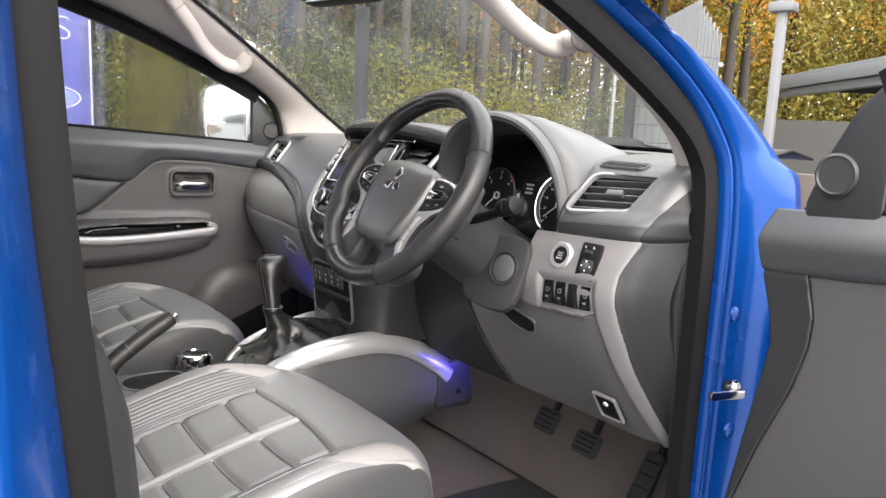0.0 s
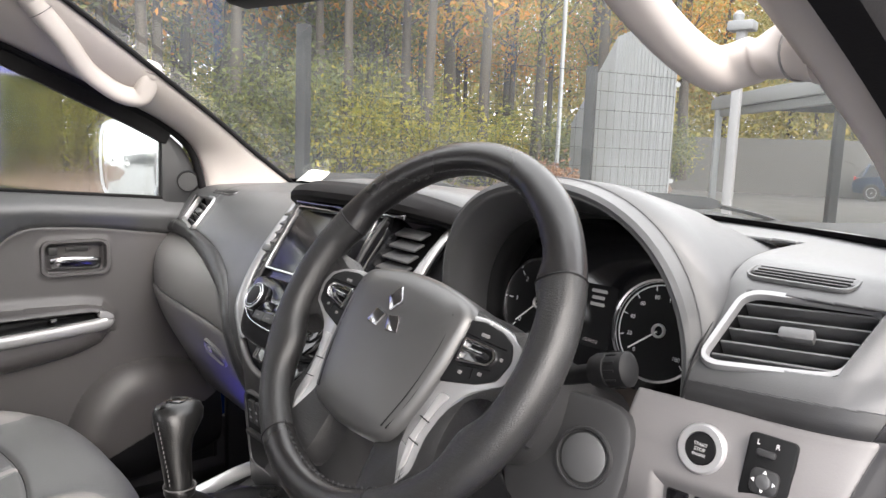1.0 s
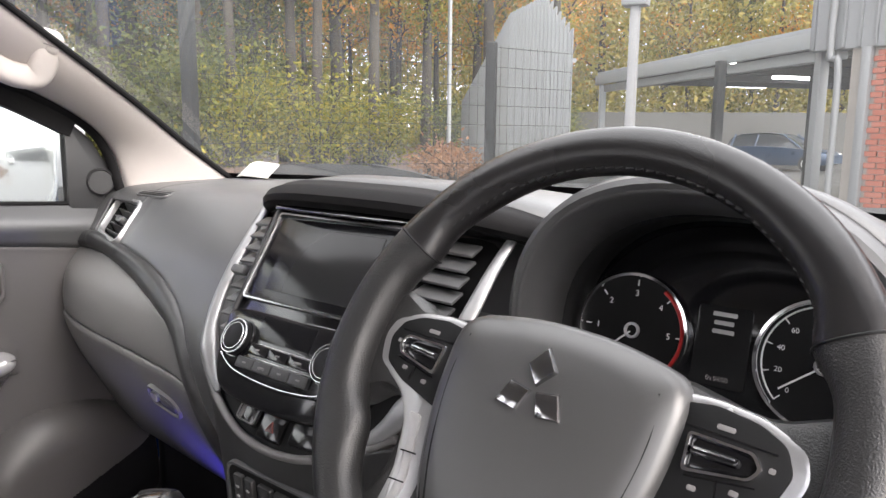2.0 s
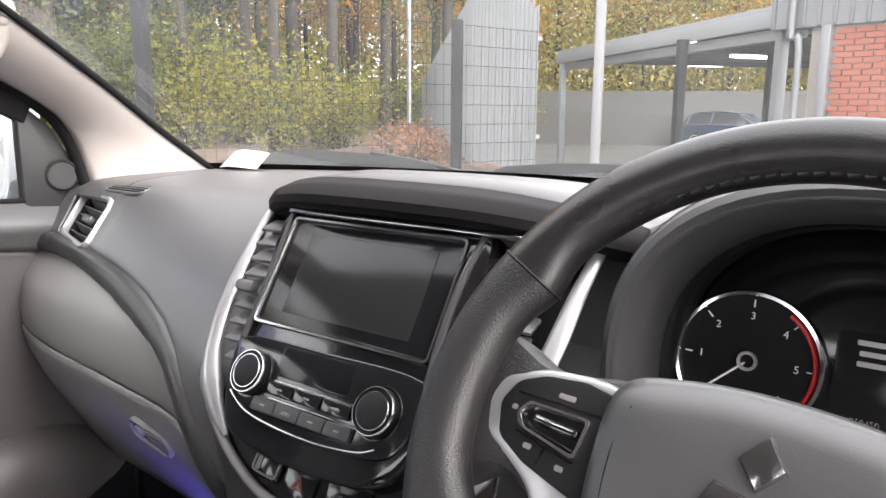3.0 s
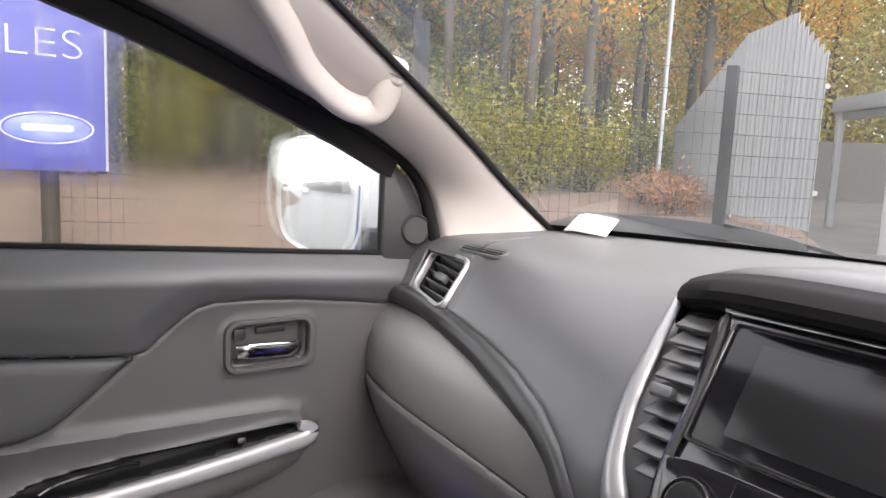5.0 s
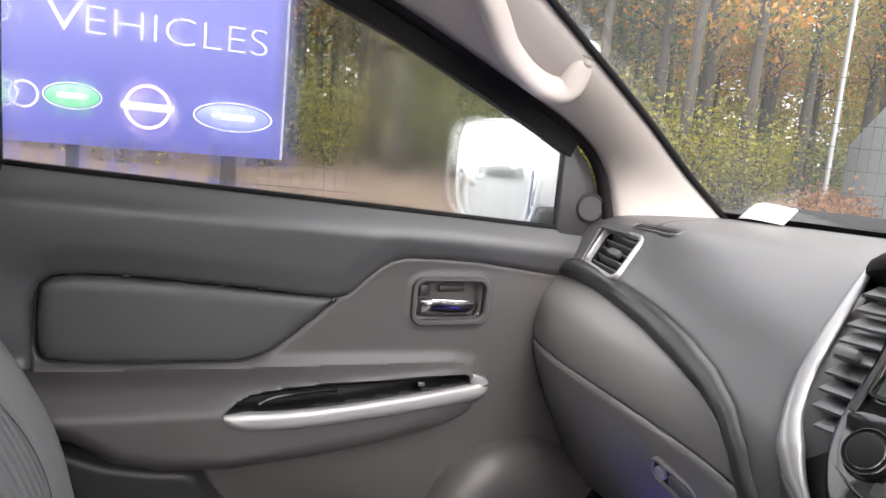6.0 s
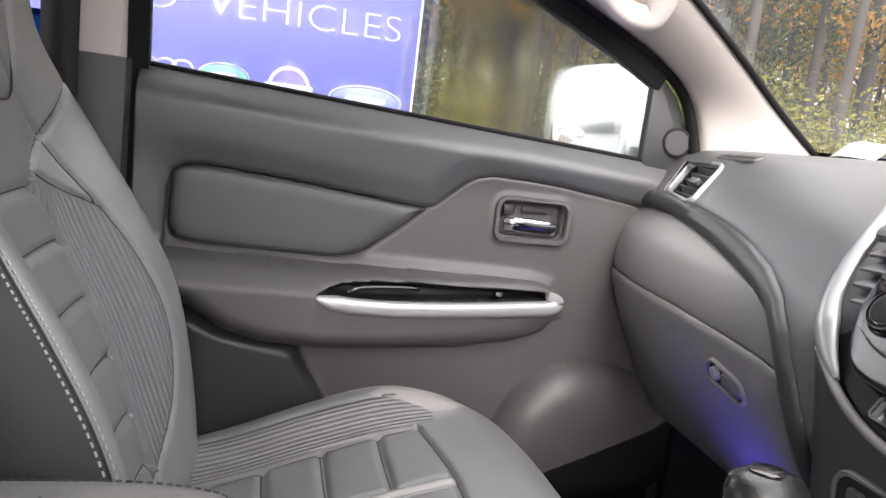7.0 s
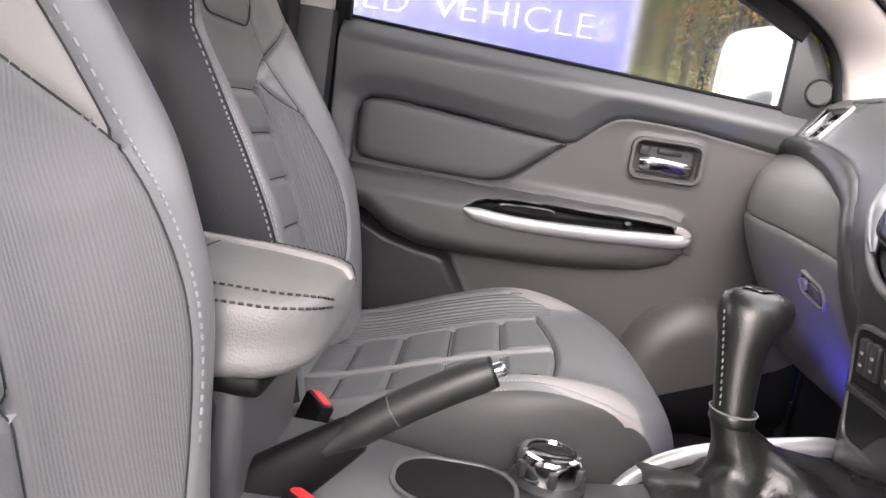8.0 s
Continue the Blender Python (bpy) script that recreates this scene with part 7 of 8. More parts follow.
for t in np.linspace(0, 1, 16):
    z = 0.908 - 0.085 * t ** 0.9
    hx_, hy_ = 0.018 + 0.012 * t + 0.052 * t ** 3.5, 0.018 + 0.014 * t + 0.075 * t ** 3.2
    row = []
    for k in range(48):
        a = 2 * math.pi * k / 48
        ww = 1 + 0.11 * t * math.sin(5 * a + 6 * t) + 0.09 * math.sin(3 * a - 14 * t) * t + 0.06 * t * math.sin(9 * a + 17 * t) + 0.05 * t * abs(math.sin(11 * t + 2.5 * a))
        sq = (abs(math.cos(a)) ** (2 + 2 * t) + abs(math.sin(a)) ** (2 + 2 * t)) ** (-1 / (2 + 2 * t))
        row.append((0.001 + hx_ * ww * sq * math.cos(a), -0.246 + 0.045 * t + hy_ * ww * sq * math.sin(a), z + 0.006 * t * math.sin(4 * a + 9 * t) + 0.045 * t * max(0, math.sin(a)) ** 1))
    gt.append(row)
put("collar_ring", tube([(0.002 + 0.0205 * math.cos(a), -0.246 + 0.0205 * math.sin(a), 0.9175) for a in np.linspace(0, 2 * math.pi, 28, endpoint=False)], 0.0009, 6, closed=True), LIGHT_TRIM, gr, "thin bright collar ring")
put("gaiter", loft(gt, closed=True), KNOB_LEATHER, gr, "creased black leather gaiter")

# hand brake
def circle_at(c, axis, r):
    m = Matrix.Translation(Vector(c)) @ Vector(axis).to_track_quat("Z", "Y").to_matrix().to_4x4()
    return [tuple(m @ Vector((r * math.cos(a), r * math.sin(a), 0))) for a in np.linspace(0, 2 * math.pi, 24, endpoint=False)]


hbk = thing("hand_brake", (0.035, -0.6, 0.8), "black hand brake lever with a chrome button, pulled up", "hand brake")
hp = line3([(0.045, -0.64, 0.80), (0.043, -0.60, 0.835), (0.040, -0.55, 0.875), (0.037, -0.50, 0.908), (0.034, -0.465, 0.927)], 8)
put("lever", tube(hp, 0.0155, 18, up=(1, 0, 0), scales=np.interp(np.linspace(0, 1, len(hp)), [0, 0.35, 0.37, 0.9, 1], [0.95, 0.95, 1.02, 1.0, 0.88])), HAND_GRIP, hbk)
hm = Matrix.Translation(Vector(hp[-1])) @ Vector(hp[-1] - hp[-3]).to_track_quat("Z", "Y").to_matrix().to_4x4()
put("button", xf(lathe([(0.007, -0.004), (0.007, 0.008), (0.0055, 0.011), (0.002, 0.012)], 18), hm), CHROME, hbk, "chrome release button")
put("collar", xf(ring(circle(0.0138, 24), circle(0.0085, 24), 0.005), hm @ pose(0, 0, -0.003)), BLACK, hbk)
put("lever_ring", tube(circle_at(hp[17], hp[18] - hp[16], 0.0158), 0.0008, 6, closed=True), DASH_DARK, hbk, "thin grey ring")
bt = line3([(0.048, -0.690, 0.752), (0.047, -0.660, 0.782), (0.046, -0.630, 0.809), (0.0435, -0.600, 0.834), (0.0415, -0.575, 0.855)], 6)
put("boot", sweep(bt, smooth_loop([(0.018, 0), (0.014, 0.020), (0, 0.026), (-0.014, 0.020), (-0.018, 0), (-0.014, -0.022), (0, -0.030), (0.014, -0.022)], 3), up=(0, -0.66, 0.75), scales=np.linspace(1.35, 0.62, len(bt))), BLACK, hbk, "smooth black lever body")

# arm rest box
ab = thing("armrest_box", (0, -0.8, 0.8), "stitched leather armrest on a charcoal storage box", "armrest")
put("storage_box", xf(box(0.20, 0.34, 0.15, 0.014, 3), pose(0.0, -0.83, 0.838)), DASH_DARK, ab)
put("box_groove", xf(ring(rrect(0.10, 0.11, 0.012), rrect(0.094, 0.104, 0.010), 0.003), basis((0.0995, -0.73, 0.838), (0, 1, 0), (0, 0, 1))), DASH_BAND, ab)
sec = smooth_loop([(-0.108, 0.0), (-0.112, 0.03), (-0.100, 0.068), (-0.05, 0.078), (0, 0.080), (0.05, 0.078), (0.100, 0.068), (0.112, 0.03), (0.108, 0.0), (0.0, -0.008)], 5)
rows = []
for y, k, dz in ((-1.05, 0.97, 0.0), (-0.93, 1.0, 0.0), (-0.78, 1.0, 0.0), (-0.71, 0.995, 0.0), (-0.675, 0.975, 0.001), (-0.648, 0.93, 0.003), (-0.628, 0.85, 0.008), (-0.614, 0.72, 0.015), (-0.607, 0.52, 0.024), (-0.605, 0.10, 0.040)):
    rows.append([(x * k, y, 0.910 + dz + z * k) for x, z in sec])
put("lid_lip", xf(box(0.206, 0.40, 0.022, 0.009, 3), pose(0, -0.845, 0.905)), BLACK, ab, "black lid edge")
lid = put("armrest_lid", loft(rows, closed=True, cap=True), LID_LEATHER, ab, "charcoal padded leather lid")
put("lid_piping", sweep(line3([(-0.040, -1.02, 0.990), (-0.038, -0.80, 0.990), (-0.031, -0.705, 0.9905), (-0.027, -0.66, 0.9895), (-0.025, -0.630, 0.987), (-0.023, -0.613, 0.982), (-0.022, -0.606, 0.974)], 8), smooth_loop([(0.0065, -0.002), (0.004, 0.0022), (0, 0.003), (-0.004, 0.0022), (-0.0065, -0.002), (0, -0.004)], 3), up=(0, 0.3, 1)), SEAT_LIGHT, lid, "pale grey piping")
sec_n = len(sec)
for j in (9, 11, 29, 31):
    run_ = line3([tuple(np.array(rows[i][j % sec_n])) for i in range(9)], 16)
    dist_ = np.concatenate([[0], np.cumsum(np.linalg.norm(np.diff(run_, axis=0), axis=1))])
    away = np.array((1.0 if run_[0][0] > 0 else -1.0, 0, 0.9)) / 1.345
    for q in np.arange(0.03, dist_[-1], 0.0066):
        a, b = [np.array([np.interp(q + e, dist_, run_[:, m]) for m in range(3)]) for e in (0.0, 0.0042)]
        put("stitch", xf(box(0.0042, 0.0017, 0.0018, 0), basis(tuple((a + b) / 2 + away * 0.0002), tuple(b - a), tuple(np.cross(away, b - a)))), DASH_BAND, lid, smooth=False)
for y in (-0.735, -0.83, -0.92):
    put("lid_seam", tube([(x, y, 0.9900 - 0.8 * x * x) for x in np.linspace(-0.06, 0.06, 8)], 0.0011, 6), DASH_BAND, lid)

# seat belt on the passenger's pillar
sbt = thing("seat_belt", (-0.68, -0.86, 0.6), "black webbing seat belt hanging on the passenger's pillar", "seat belt")
web = [[(-0.678 + dx, -0.885 + 0.0235 * k, z) for k in (-1, 0, 1)] for dx, z in ((0.0, 1.56), (0.004, 1.45), (0.002, 1.30), (0.0, 1.10), (-0.004, 0.85), (-0.006, 0.62))]
solid(put("webbing", loft(web), BLACK, sbt), 0.0015)
put("guide", xf(box(0.02, 0.075, 0.035, 0.008, 3), pose(-0.682, -0.885, 1.565)), BLACK, sbt)
put("stop_button", xf(lathe([(0.011, 0), (0.011, 0.003), (0.007, 0.005)], 20), basis((-0.676, -0.885, 1.2545), (0, 1, 0), (0, 0, 1))), BLACK, sbt)

# belt buckles
for x, y, z, a in ((-0.128, -0.650, 0.772, 25), (0.135, -0.60, 0.800, 20)):
    bk_ = thing("belt_buckle", (x, y, z), "black seat belt buckle with a red button", "seat belt buckle", group="belt buckles")
    M = pose(x, y, z, -14, a * (1 if x < 0 else -1) * 0.4, 42)
    put("buckle_body", xf(box(0.040, 0.019, 0.075, 0.005), M), BLACK, bk_)
    put("release_button", xf(box(0.032, 0.013, 0.012, 0.004), M @ pose(0, 0.0, 0.034)), RED, bk_, "red release button")
    put("buckle_stalk", xf(box(0.018, 0.012, 0.12, 0.003), M @ pose(0, 0, -0.08)), BLACK, bk_)

# floor mats, pedals
for s in (1, -1):
    fm = smooth_loop([(-0.20, -0.2), (-0.20, 0.1), (-0.16, 0.26), (-0.05, 0.30), (0.02, 0.22), (0.12, 0.20), (0.2, 0.24), (0.22, 0.0), (0.22, -0.2), (0.0, -0.24)], 6)
    f_ = put("floor_mat", xf(plate(fm, 0.012, 0.004), pose(0.42 * s, 0.06, 0.48)), MAT_RUBBER)
    tagged(f_, "dark ribbed floor mat on the carpet", "floor mat", group="floor mats")
pd = thing("pedals", (0.38, 0.3, 0.6), "black ribbed rubber foot pedals", "pedals")
for x, y, z, w, h in ((0.30, 0.30, 0.655, 0.06, 0.055), (0.43, 0.29, 0.65, 0.065, 0.05), (0.55, 0.34, 0.60, 0.045, 0.13)):
    M = basis((x, y, z), (1, 0, 0), (0, 0.55, 0.83))
    q = put("pedal_pad", xf(plate(rrect(w, h, 0.01), 0.012, 0.004), M), MAT_RUBBER, pd)
    for k in range(4):
        put("pedal_rib", xf(box(w * 0.75, 0.004, 0.004, 0.001), M @ pose(0, -h * 0.33 + h * 0.22 * k, 0.012)), RUBBER, q)
    put("pedal_arm", tube(line3([(x, y + 0.01, z), (x, y + 0.08, z + 0.12), (x, y + 0.12, z + 0.3)]), 0.008, 8, up=(1, 0, 0)), BLACK, pd)

# parking card on the dash top
cd = put("paper_card", xf(loft([[(-0.062, -0.03, 0), (-0.03, -0.03, 0.004), (0.0, -0.03, 0.003), (0.062, -0.03, 0.0)], [(-0.058, 0.035, 0.012), (-0.03, 0.036, 0.018), (0, 0.036, 0.017), (0.06, 0.034, 0.012)]]), basis((-0.570, 0.300, 1.289), (1, 0.14, 0), (0.1, 0.75, 0.33)) @ Matrix.Scale(0.66, 4)), mat("white_card", (0.55, 0.54, 0.49), 0.7, var=0.06))
solid(tagged(cd, "small white card lying on the dash top", "card"), 0.001)


# blue footwell lamps below the dash
for x, y, z, tgt in ((-0.22, -0.02, 0.70, (-0.33, 0.05, 0.92)), (0.24, 0.16, 0.79, (0.14, 0.12, 0.70))):
    fl_ = thing("footwell_lamp", (x, y, z), "small lit blue footwell lamp strip", "lamp", group="footwell lamps")
    M = look((x, y, z), tgt)
    put("lamp_body", xf(box(0.07, 0.014, 0.010, 0.003), M @ pose(0, 0, 0.010)), BLACK, fl_)
    put("lamp_lens", xf(box(0.062, 0.008, 0.003, 0.001), M @ pose(0, 0, 0.004)), emit("blue_lens", (0.08, 0.07, 1.0), 2.0), fl_, "lit blue lens")
    la = new("footwell_light", bpy.data.lights.new("footwell_light", "AREA"))
    la.data.shape, la.data.size, la.data.size_y = "RECTANGLE", 0.06, 0.008
    la.data.energy, la.data.color = 0.055 if x < 0 else 0.05, (0.10, 0.08, 1.0)
    la.data.spread = radians(70 if x < 0 else 120)
    la.matrix_world = M


# ---- yard outside ----
ASPHALT = mat("wet_asphalt", (0.115, 0.114, 0.112), 0.45, var=0.25, scale=8, bump=0.8, bscale=60)
SOIL = mat("leaf_litter_soil", (0.085, 0.055, 0.04), 0.9, var=0.65, scale=25, bump=1.0, bscale=30)
GALV = mat("galvanised_steel", (0.235, 0.247, 0.252), 0.55, 0.1, var=0.15, scale=20, bump=0.1)
FENCE_BLACK = mat("black_fence_paint", (0.012, 0.013, 0.014), 0.6, spec=0.2)
STEEL_GREY = mat("grey_steel_cladding", (0.15, 0.155, 0.16), 0.5, 0.1, var=0.08)
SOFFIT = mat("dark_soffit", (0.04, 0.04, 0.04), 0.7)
BRICK = mat("red_brick", (0.25, 0.078, 0.05), 0.85, var=0.3, scale=60, bump=0.8, bscale=120)
MORTAR = mat("grey_mortar", (0.22, 0.20, 0.18), 0.9, var=0.2)
BARK = mat("dark_bark", (0.034, 0.028, 0.022), 0.9, var=0.45, scale=30, bump=1.0, bscale=40)
SIGN_BLUE = mat("violet_blue_sign", (0.050, 0.054, 0.215), 0.35, var=0.05, bump=0.0)
SIGN_WHITE = mat("white_sign_ink", (0.36, 0.36, 0.40), 0.45, var=0.03)


def leaf_mat(name, cols):
    """Leaves: each takes its own colour, and light passes through."""
    m = bpy.data.materials.new(name)
    m.use_nodes = True
    nt = m.node_tree
    b = nt.nodes["Principled BSDF"]
    ge, rp = nt.nodes.new("ShaderNodeNewGeometry"), nt.nodes.new("ShaderNodeValToRGB")
    rp.color_ramp.elements[0].color, rp.color_ramp.elements[1].color = (*cols[0], 1), (*cols[-1], 1)
    for k, c in enumerate(cols[1:-1]):
        e = rp.color_ramp.elements.new((k + 1) / (len(cols) - 1))
        e.color = (*c, 1)
    nt.links.new(ge.outputs["Random Per Island"], rp.inputs[0])
    nt.links.new(rp.outputs[0], b.inputs["Base Color"])
    b.inputs["Roughness"].default_value = 0.55
    tr, mx = nt.nodes.new("ShaderNodeBsdfTranslucent"), nt.nodes.new("ShaderNodeMixShader")
    mx.inputs[0].default_value = 0.4
    nt.links.new(rp.outputs[0], tr.inputs[0])
    nt.links.new(b.outputs[0], mx.inputs[1])
    nt.links.new(tr.outputs[0], mx.inputs[2])
    nt.links.new(mx.outputs[0], nt.nodes["Material Output"].inputs[0])
    return m


LEAF_A = leaf_mat("autumn_leaves", [(0.12, 0.10, 0.012), (0.26, 0.16, 0.012), (0.44, 0.22, 0.014), (0.50, 0.17, 0.012), (0.17, 0.13, 0.012)])
LEAF_B = leaf_mat("green_leaves", [(0.03, 0.045, 0.012), (0.07, 0.09, 0.02), (0.13, 0.14, 0.02), (0.05, 0.06, 0.015)])
LEAF_C = leaf_mat("yellow_green_leaves", [(0.085, 0.10, 0.012), (0.20, 0.19, 0.014), (0.13, 0.145, 0.013), (0.30, 0.24, 0.016), (0.07, 0.085, 0.011)])
# Autumn yellow made paler and duller, so distance haze sits in the leaf colour.
LEAF_FAR = leaf_mat("hazed_autumn_leaves", [(0.15, 0.145, 0.03), (0.30, 0.26, 0.05), (0.21, 0.20, 0.04), (0.40, 0.30, 0.06), (0.13, 0.135, 0.03)])
DRY = leaf_mat("dry_bracken", [(0.22, 0.10, 0.05), (0.35, 0.19, 0.10), (0.14, 0.07, 0.04)])

ground = tagged(put("ground", ([(-600, -600, 0), (600, -600, 0), (600, 600, 0), (-600, 600, 0)], [(0, 1, 2, 3)]), ASPHALT, smooth=False), "wet dark asphalt yard", "ground", kind="structure")

# Added sheet, darker than the yard, that keeps the canopy ground from looking bright.
apron = [(-14.0, 7.6), (-3.2, 6.6), (14.0, 6.6), (22.0, 30.0), (16.0, 42.0), (-20.0, 27.5)]
tagged(put("pavement", plate(apron, 0.012, 0.0), mat("added_dark_tarmac", (0.055, 0.054, 0.053), 0.45, var=0.3, scale=8, bump=0.8, bscale=60), smooth=False), "dark wet tarmac sheet added round the canopy", "pavement", kind="structure")


def bank_z(x, y):
    """Height of the planted bank behind the mesh fence."""
    d = ((-5.23 - x) * 2.75 + (y - 3.03) * 1.24) / 3.017
    k = step(np.asarray(d + 0.2), 1.6)
    return k * (0.72 + 0.12 * np.sin(x * 0.7) * np.sin(y * 0.6 + 1)) + 0.05 * k * np.sin(3.1 * x + 1.7 * y)


gx, gy = np.meshgrid(np.linspace(-60, 3.0, 130), np.linspace(-14, 60, 140), indexing="ij")
bz = bank_z(gx, gy)
canopy_side = ((gx + 3.7) * 0.66 + (gy - 7.2) * 0.75) > 0.3
bz = np.where((gy > 8) & (gx > -0.6 * gy) & (gx < 0.5 * gy), -0.3, bz)
bz = np.where(canopy_side & (gx > -10.5 + (gy - 13) * 0.2), -0.05, bz - 0.03)
tagged(put("soil_bank", loft(np.stack([gx, gy, bz], -1)), SOIL), "brown planted bank covered in fallen leaves", "ground", kind="structure")

# dealer sign
sg = thing("sign_board", (-5.0, -1.2, 0.5), "large violet-blue dealer sign with white lettering", "sign")
SG = basis((-4.95, 0.0, 0.0), (0, 1, 0), (0, 0, 1))
put("panel", xf(plate([(-2.2, 1.14), (0.42, 1.14), (0.42, 2.9), (-2.2, 2.9)], 0.05, 0.01), SG @ pose(0, 0, -0.05)), SIGN_BLUE, sg)
put("panel_edge", xf(box(0.02, 1.76, 0.02, 0.004), basis((-4.965, 0.425, 2.02), (0, 1, 0), (0, 0, 1))), SIGN_WHITE, sg)
words("lettering", "V", 0.335, SG @ pose(-0.955, 1.932, 0.004), SIGN_WHITE, sg, 0.004, width=0.24, thin=0.006)
words("lettering", "EHICLES", 0.262, SG @ pose(0.305, 1.916, 0.004), SIGN_WHITE, sg, 0.004, align="RIGHT", width=1.12, thin=0.006)
words("lettering", "NED", 0.262, SG @ pose(-1.215, 1.905, 0.004), SIGN_WHITE, sg, 0.004, align="RIGHT", width=0.55, thin=0.006)
for c, w, h, col in ((0.085, 0.53, 0.20, SIGN_WHITE), (-0.90, 0.34, 0.17, mat("green_badge", (0.05, 0.3, 0.12), 0.4))):
    o = circle(1, 40) * (w / 2, h / 2)
    bd = put("oval_badge", xf(ring(o, o * (0.95, 0.9), 0.006), SG @ pose(c, 1.405 + (0.04 if c < 0 else 0), 0.002)), SIGN_WHITE, sg, "oval badge outline")
    put("badge_field", xf(plate(o * (0.9, 0.82), 0.003, 0.001), SG @ pose(c, 1.405 + (0.04 if c < 0 else 0), 0.002)), mat("pale_blue_badge", (0.10, 0.13, 0.42), 0.4) if c > 0 else col, bd)
    put("badge_bar", xf(plate(rrect(w * 0.55, h * 0.22, 0.02), 0.006, 0.001), SG @ pose(c, 1.405 + (0.04 if c < 0 else 0), 0.003)), SIGN_WHITE, bd)
rb = put("round_badge", xf(ring(circle(0.145, 40), circle(0.125, 40), 0.006), SG @ pose(-0.46, 1.42, 0.002)), mat("pink_badge", (0.62, 0.45, 0.6), 0.4), sg, "round badge outline")
put("badge_bar", xf(plate(rrect(0.33, 0.05, 0.01), 0.006, 0.001), SG @ pose(-0.46, 1.42, 0.003)), SIGN_WHITE, rb)
for k in range(4):
    put("ring_badge", xf(ring(circle(0.085, 32), circle(0.07, 32), 0.005), SG @ pose(-1.17 - 0.11 * k, 1.43, 0.002)), SIGN_WHITE, sg, "interlocked ring badge")
for y in (-2.0, -0.9):
    put("leg", xf(box(0.08, 0.08, 1.4, 0.005), pose(-5.06, y, 0.7)), FENCE_BLACK, sg)

# mesh fence on the bank
F0 = np.array((-5.23, 3.03))
FD = np.array((1.24, 2.75))
mf = thing("mesh_fence", (-4.6, 4.4, 0), "black welded mesh fence with square posts", "fence")
for k in range(-1, 2):
    x, y = F0 + FD * k
    put("post", xf(box(0.105, 0.105, 2.35 if k > 0 else 2.45, 0.006), pose(x, y, 1.12 if k else 1.25, 0, 0, 24)), FENCE_BLACK, mf)
for k in range(-1, 2):
    a, b = F0 + FD * k, F0 + FD * (k + 1) if k < 1 else np.array((-3.66, 6.86))
    gs = []
    yaw = math.degrees(math.atan2(*(b - a)[::-1]))
    c = (a + b) / 2
    L = float(np.linalg.norm(b - a))
    for z in np.arange(0.25, 2.3, 0.2):
        gs.append(xf(box(L, 0.0045, 0.0045, 0), pose(c[0], c[1], z, 0, 0, yaw)))
    for t in np.arange(0.02, 1, 0.1 / L):
        q = a + (b - a) * t
        gs.append(xf(box(0.0022, 0.0022, 2.05, 0), pose(q[0], q[1], 1.25)))
    o = put("mesh_panel", join(*gs), FENCE_BLACK, mf, smooth=False)
    o["kind"] = "stuff"

# tall galvanised palisade
pf = thing("palisade_fence", (-4.8, 7.8, 0.5), "tall galvanised steel palisade fence", "fence")


def pales(a, b, za, zb, base, n, name, toothed=True):
    a, b = np.array(a), np.array(b)
    yaw = math.degrees(math.atan2(*(b - a)[::-1]))
    L = float(np.linalg.norm(b - a)) / n
    shape_ = {}
    for k in range(n):
        q = a + (b - a) * (k + 0.5) / n
        zt = za + (zb - za) * (k + 0.5) / n
        h = zt - base
        w = L * 0.94
        key = round(h, 2)
        if key not in shape_:
            prof_ = [(-w / 2, 0), (-w * 0.2, 0.02), (w * 0.2, 0.02), (w / 2, 0), (w * 0.2, 0.028), (-w * 0.2, 0.028)]
            lo = [(x, y, 0) for x, y in prof_]
            hi = [(x, y, h - (0.06 if toothed and abs(x) > w * 0.3 else 0)) for x, y in prof_]
            shape_[key] = loft([lo, hi], closed=True, cap=True)
        put(name, xf(shape_[key], pose(q[0], q[1], base, 0, 0, yaw)), GALV, pf, smooth=False)


pales((-5.40, 8.14), (-4.27, 7.32), 3.02, 3.05, 0.7, 11, "pale", False)
pales((-4.27, 7.32), (-3.72, 6.97), 2.98, 2.52, 0.7, 6, "pale")
pales((-10.6, 13.7), (-5.40, 8.14), 2.12, 3.02, 0.4, 40, "pale", False)
for z in (1.1, 2.2):
    put("rail", tube([(-10.6, 13.75, z * 0.85), (-5.40, 8.22, z), (-4.27, 7.4, z), (-3.72, 7.03, z)], 0.03, 6), GALV, pf)

# white gate column and thin lamp post
wc = thing("steel_column", (-2.85, 6.71, 0), "white painted steel column with a capped head", "column")
put("shaft", xf(box(0.095, 0.095, 2.75, 0.015), pose(-2.85, 6.71, 1.375, 0, 0, 12)), mat("white_steel_paint", (0.16, 0.162, 0.166), 0.6, var=0.15), wc)
put("cap", join(xf(box(0.26, 0.2, 0.10, 0.02), pose(-2.85, 6.71, 2.72, 0, 0, 12)), xf(lathe([(0.05, 0), (0.055, 0.08), (0.02, 0.12)], 14), pose(-2.9, 6.71, 2.76))), STEEL_GREY, wc)
lp_ = thing("street_lamp", (-11.4, 14.2, 0), "slim grey street lamp column", "street lamp")
put("pole", tube([(-11.4, 14.2, 0.3), (-11.4, 14.2, 3.0), (-11.4, 14.2, 5.6)], 0.055, 10, up=(1, 0, 0)), GALV, lp_)
put("arm", tube(line3([(-11.4, 14.2, 5.6), (-11.7, 14.0, 5.75), (-12.3, 13.7, 5.8)]), 0.035, 8), GALV, lp_)
put("lantern", xf(box(0.5, 0.18, 0.1, 0.03), pose(-12.5, 13.6, 5.8)), STEEL_GREY, lp_)

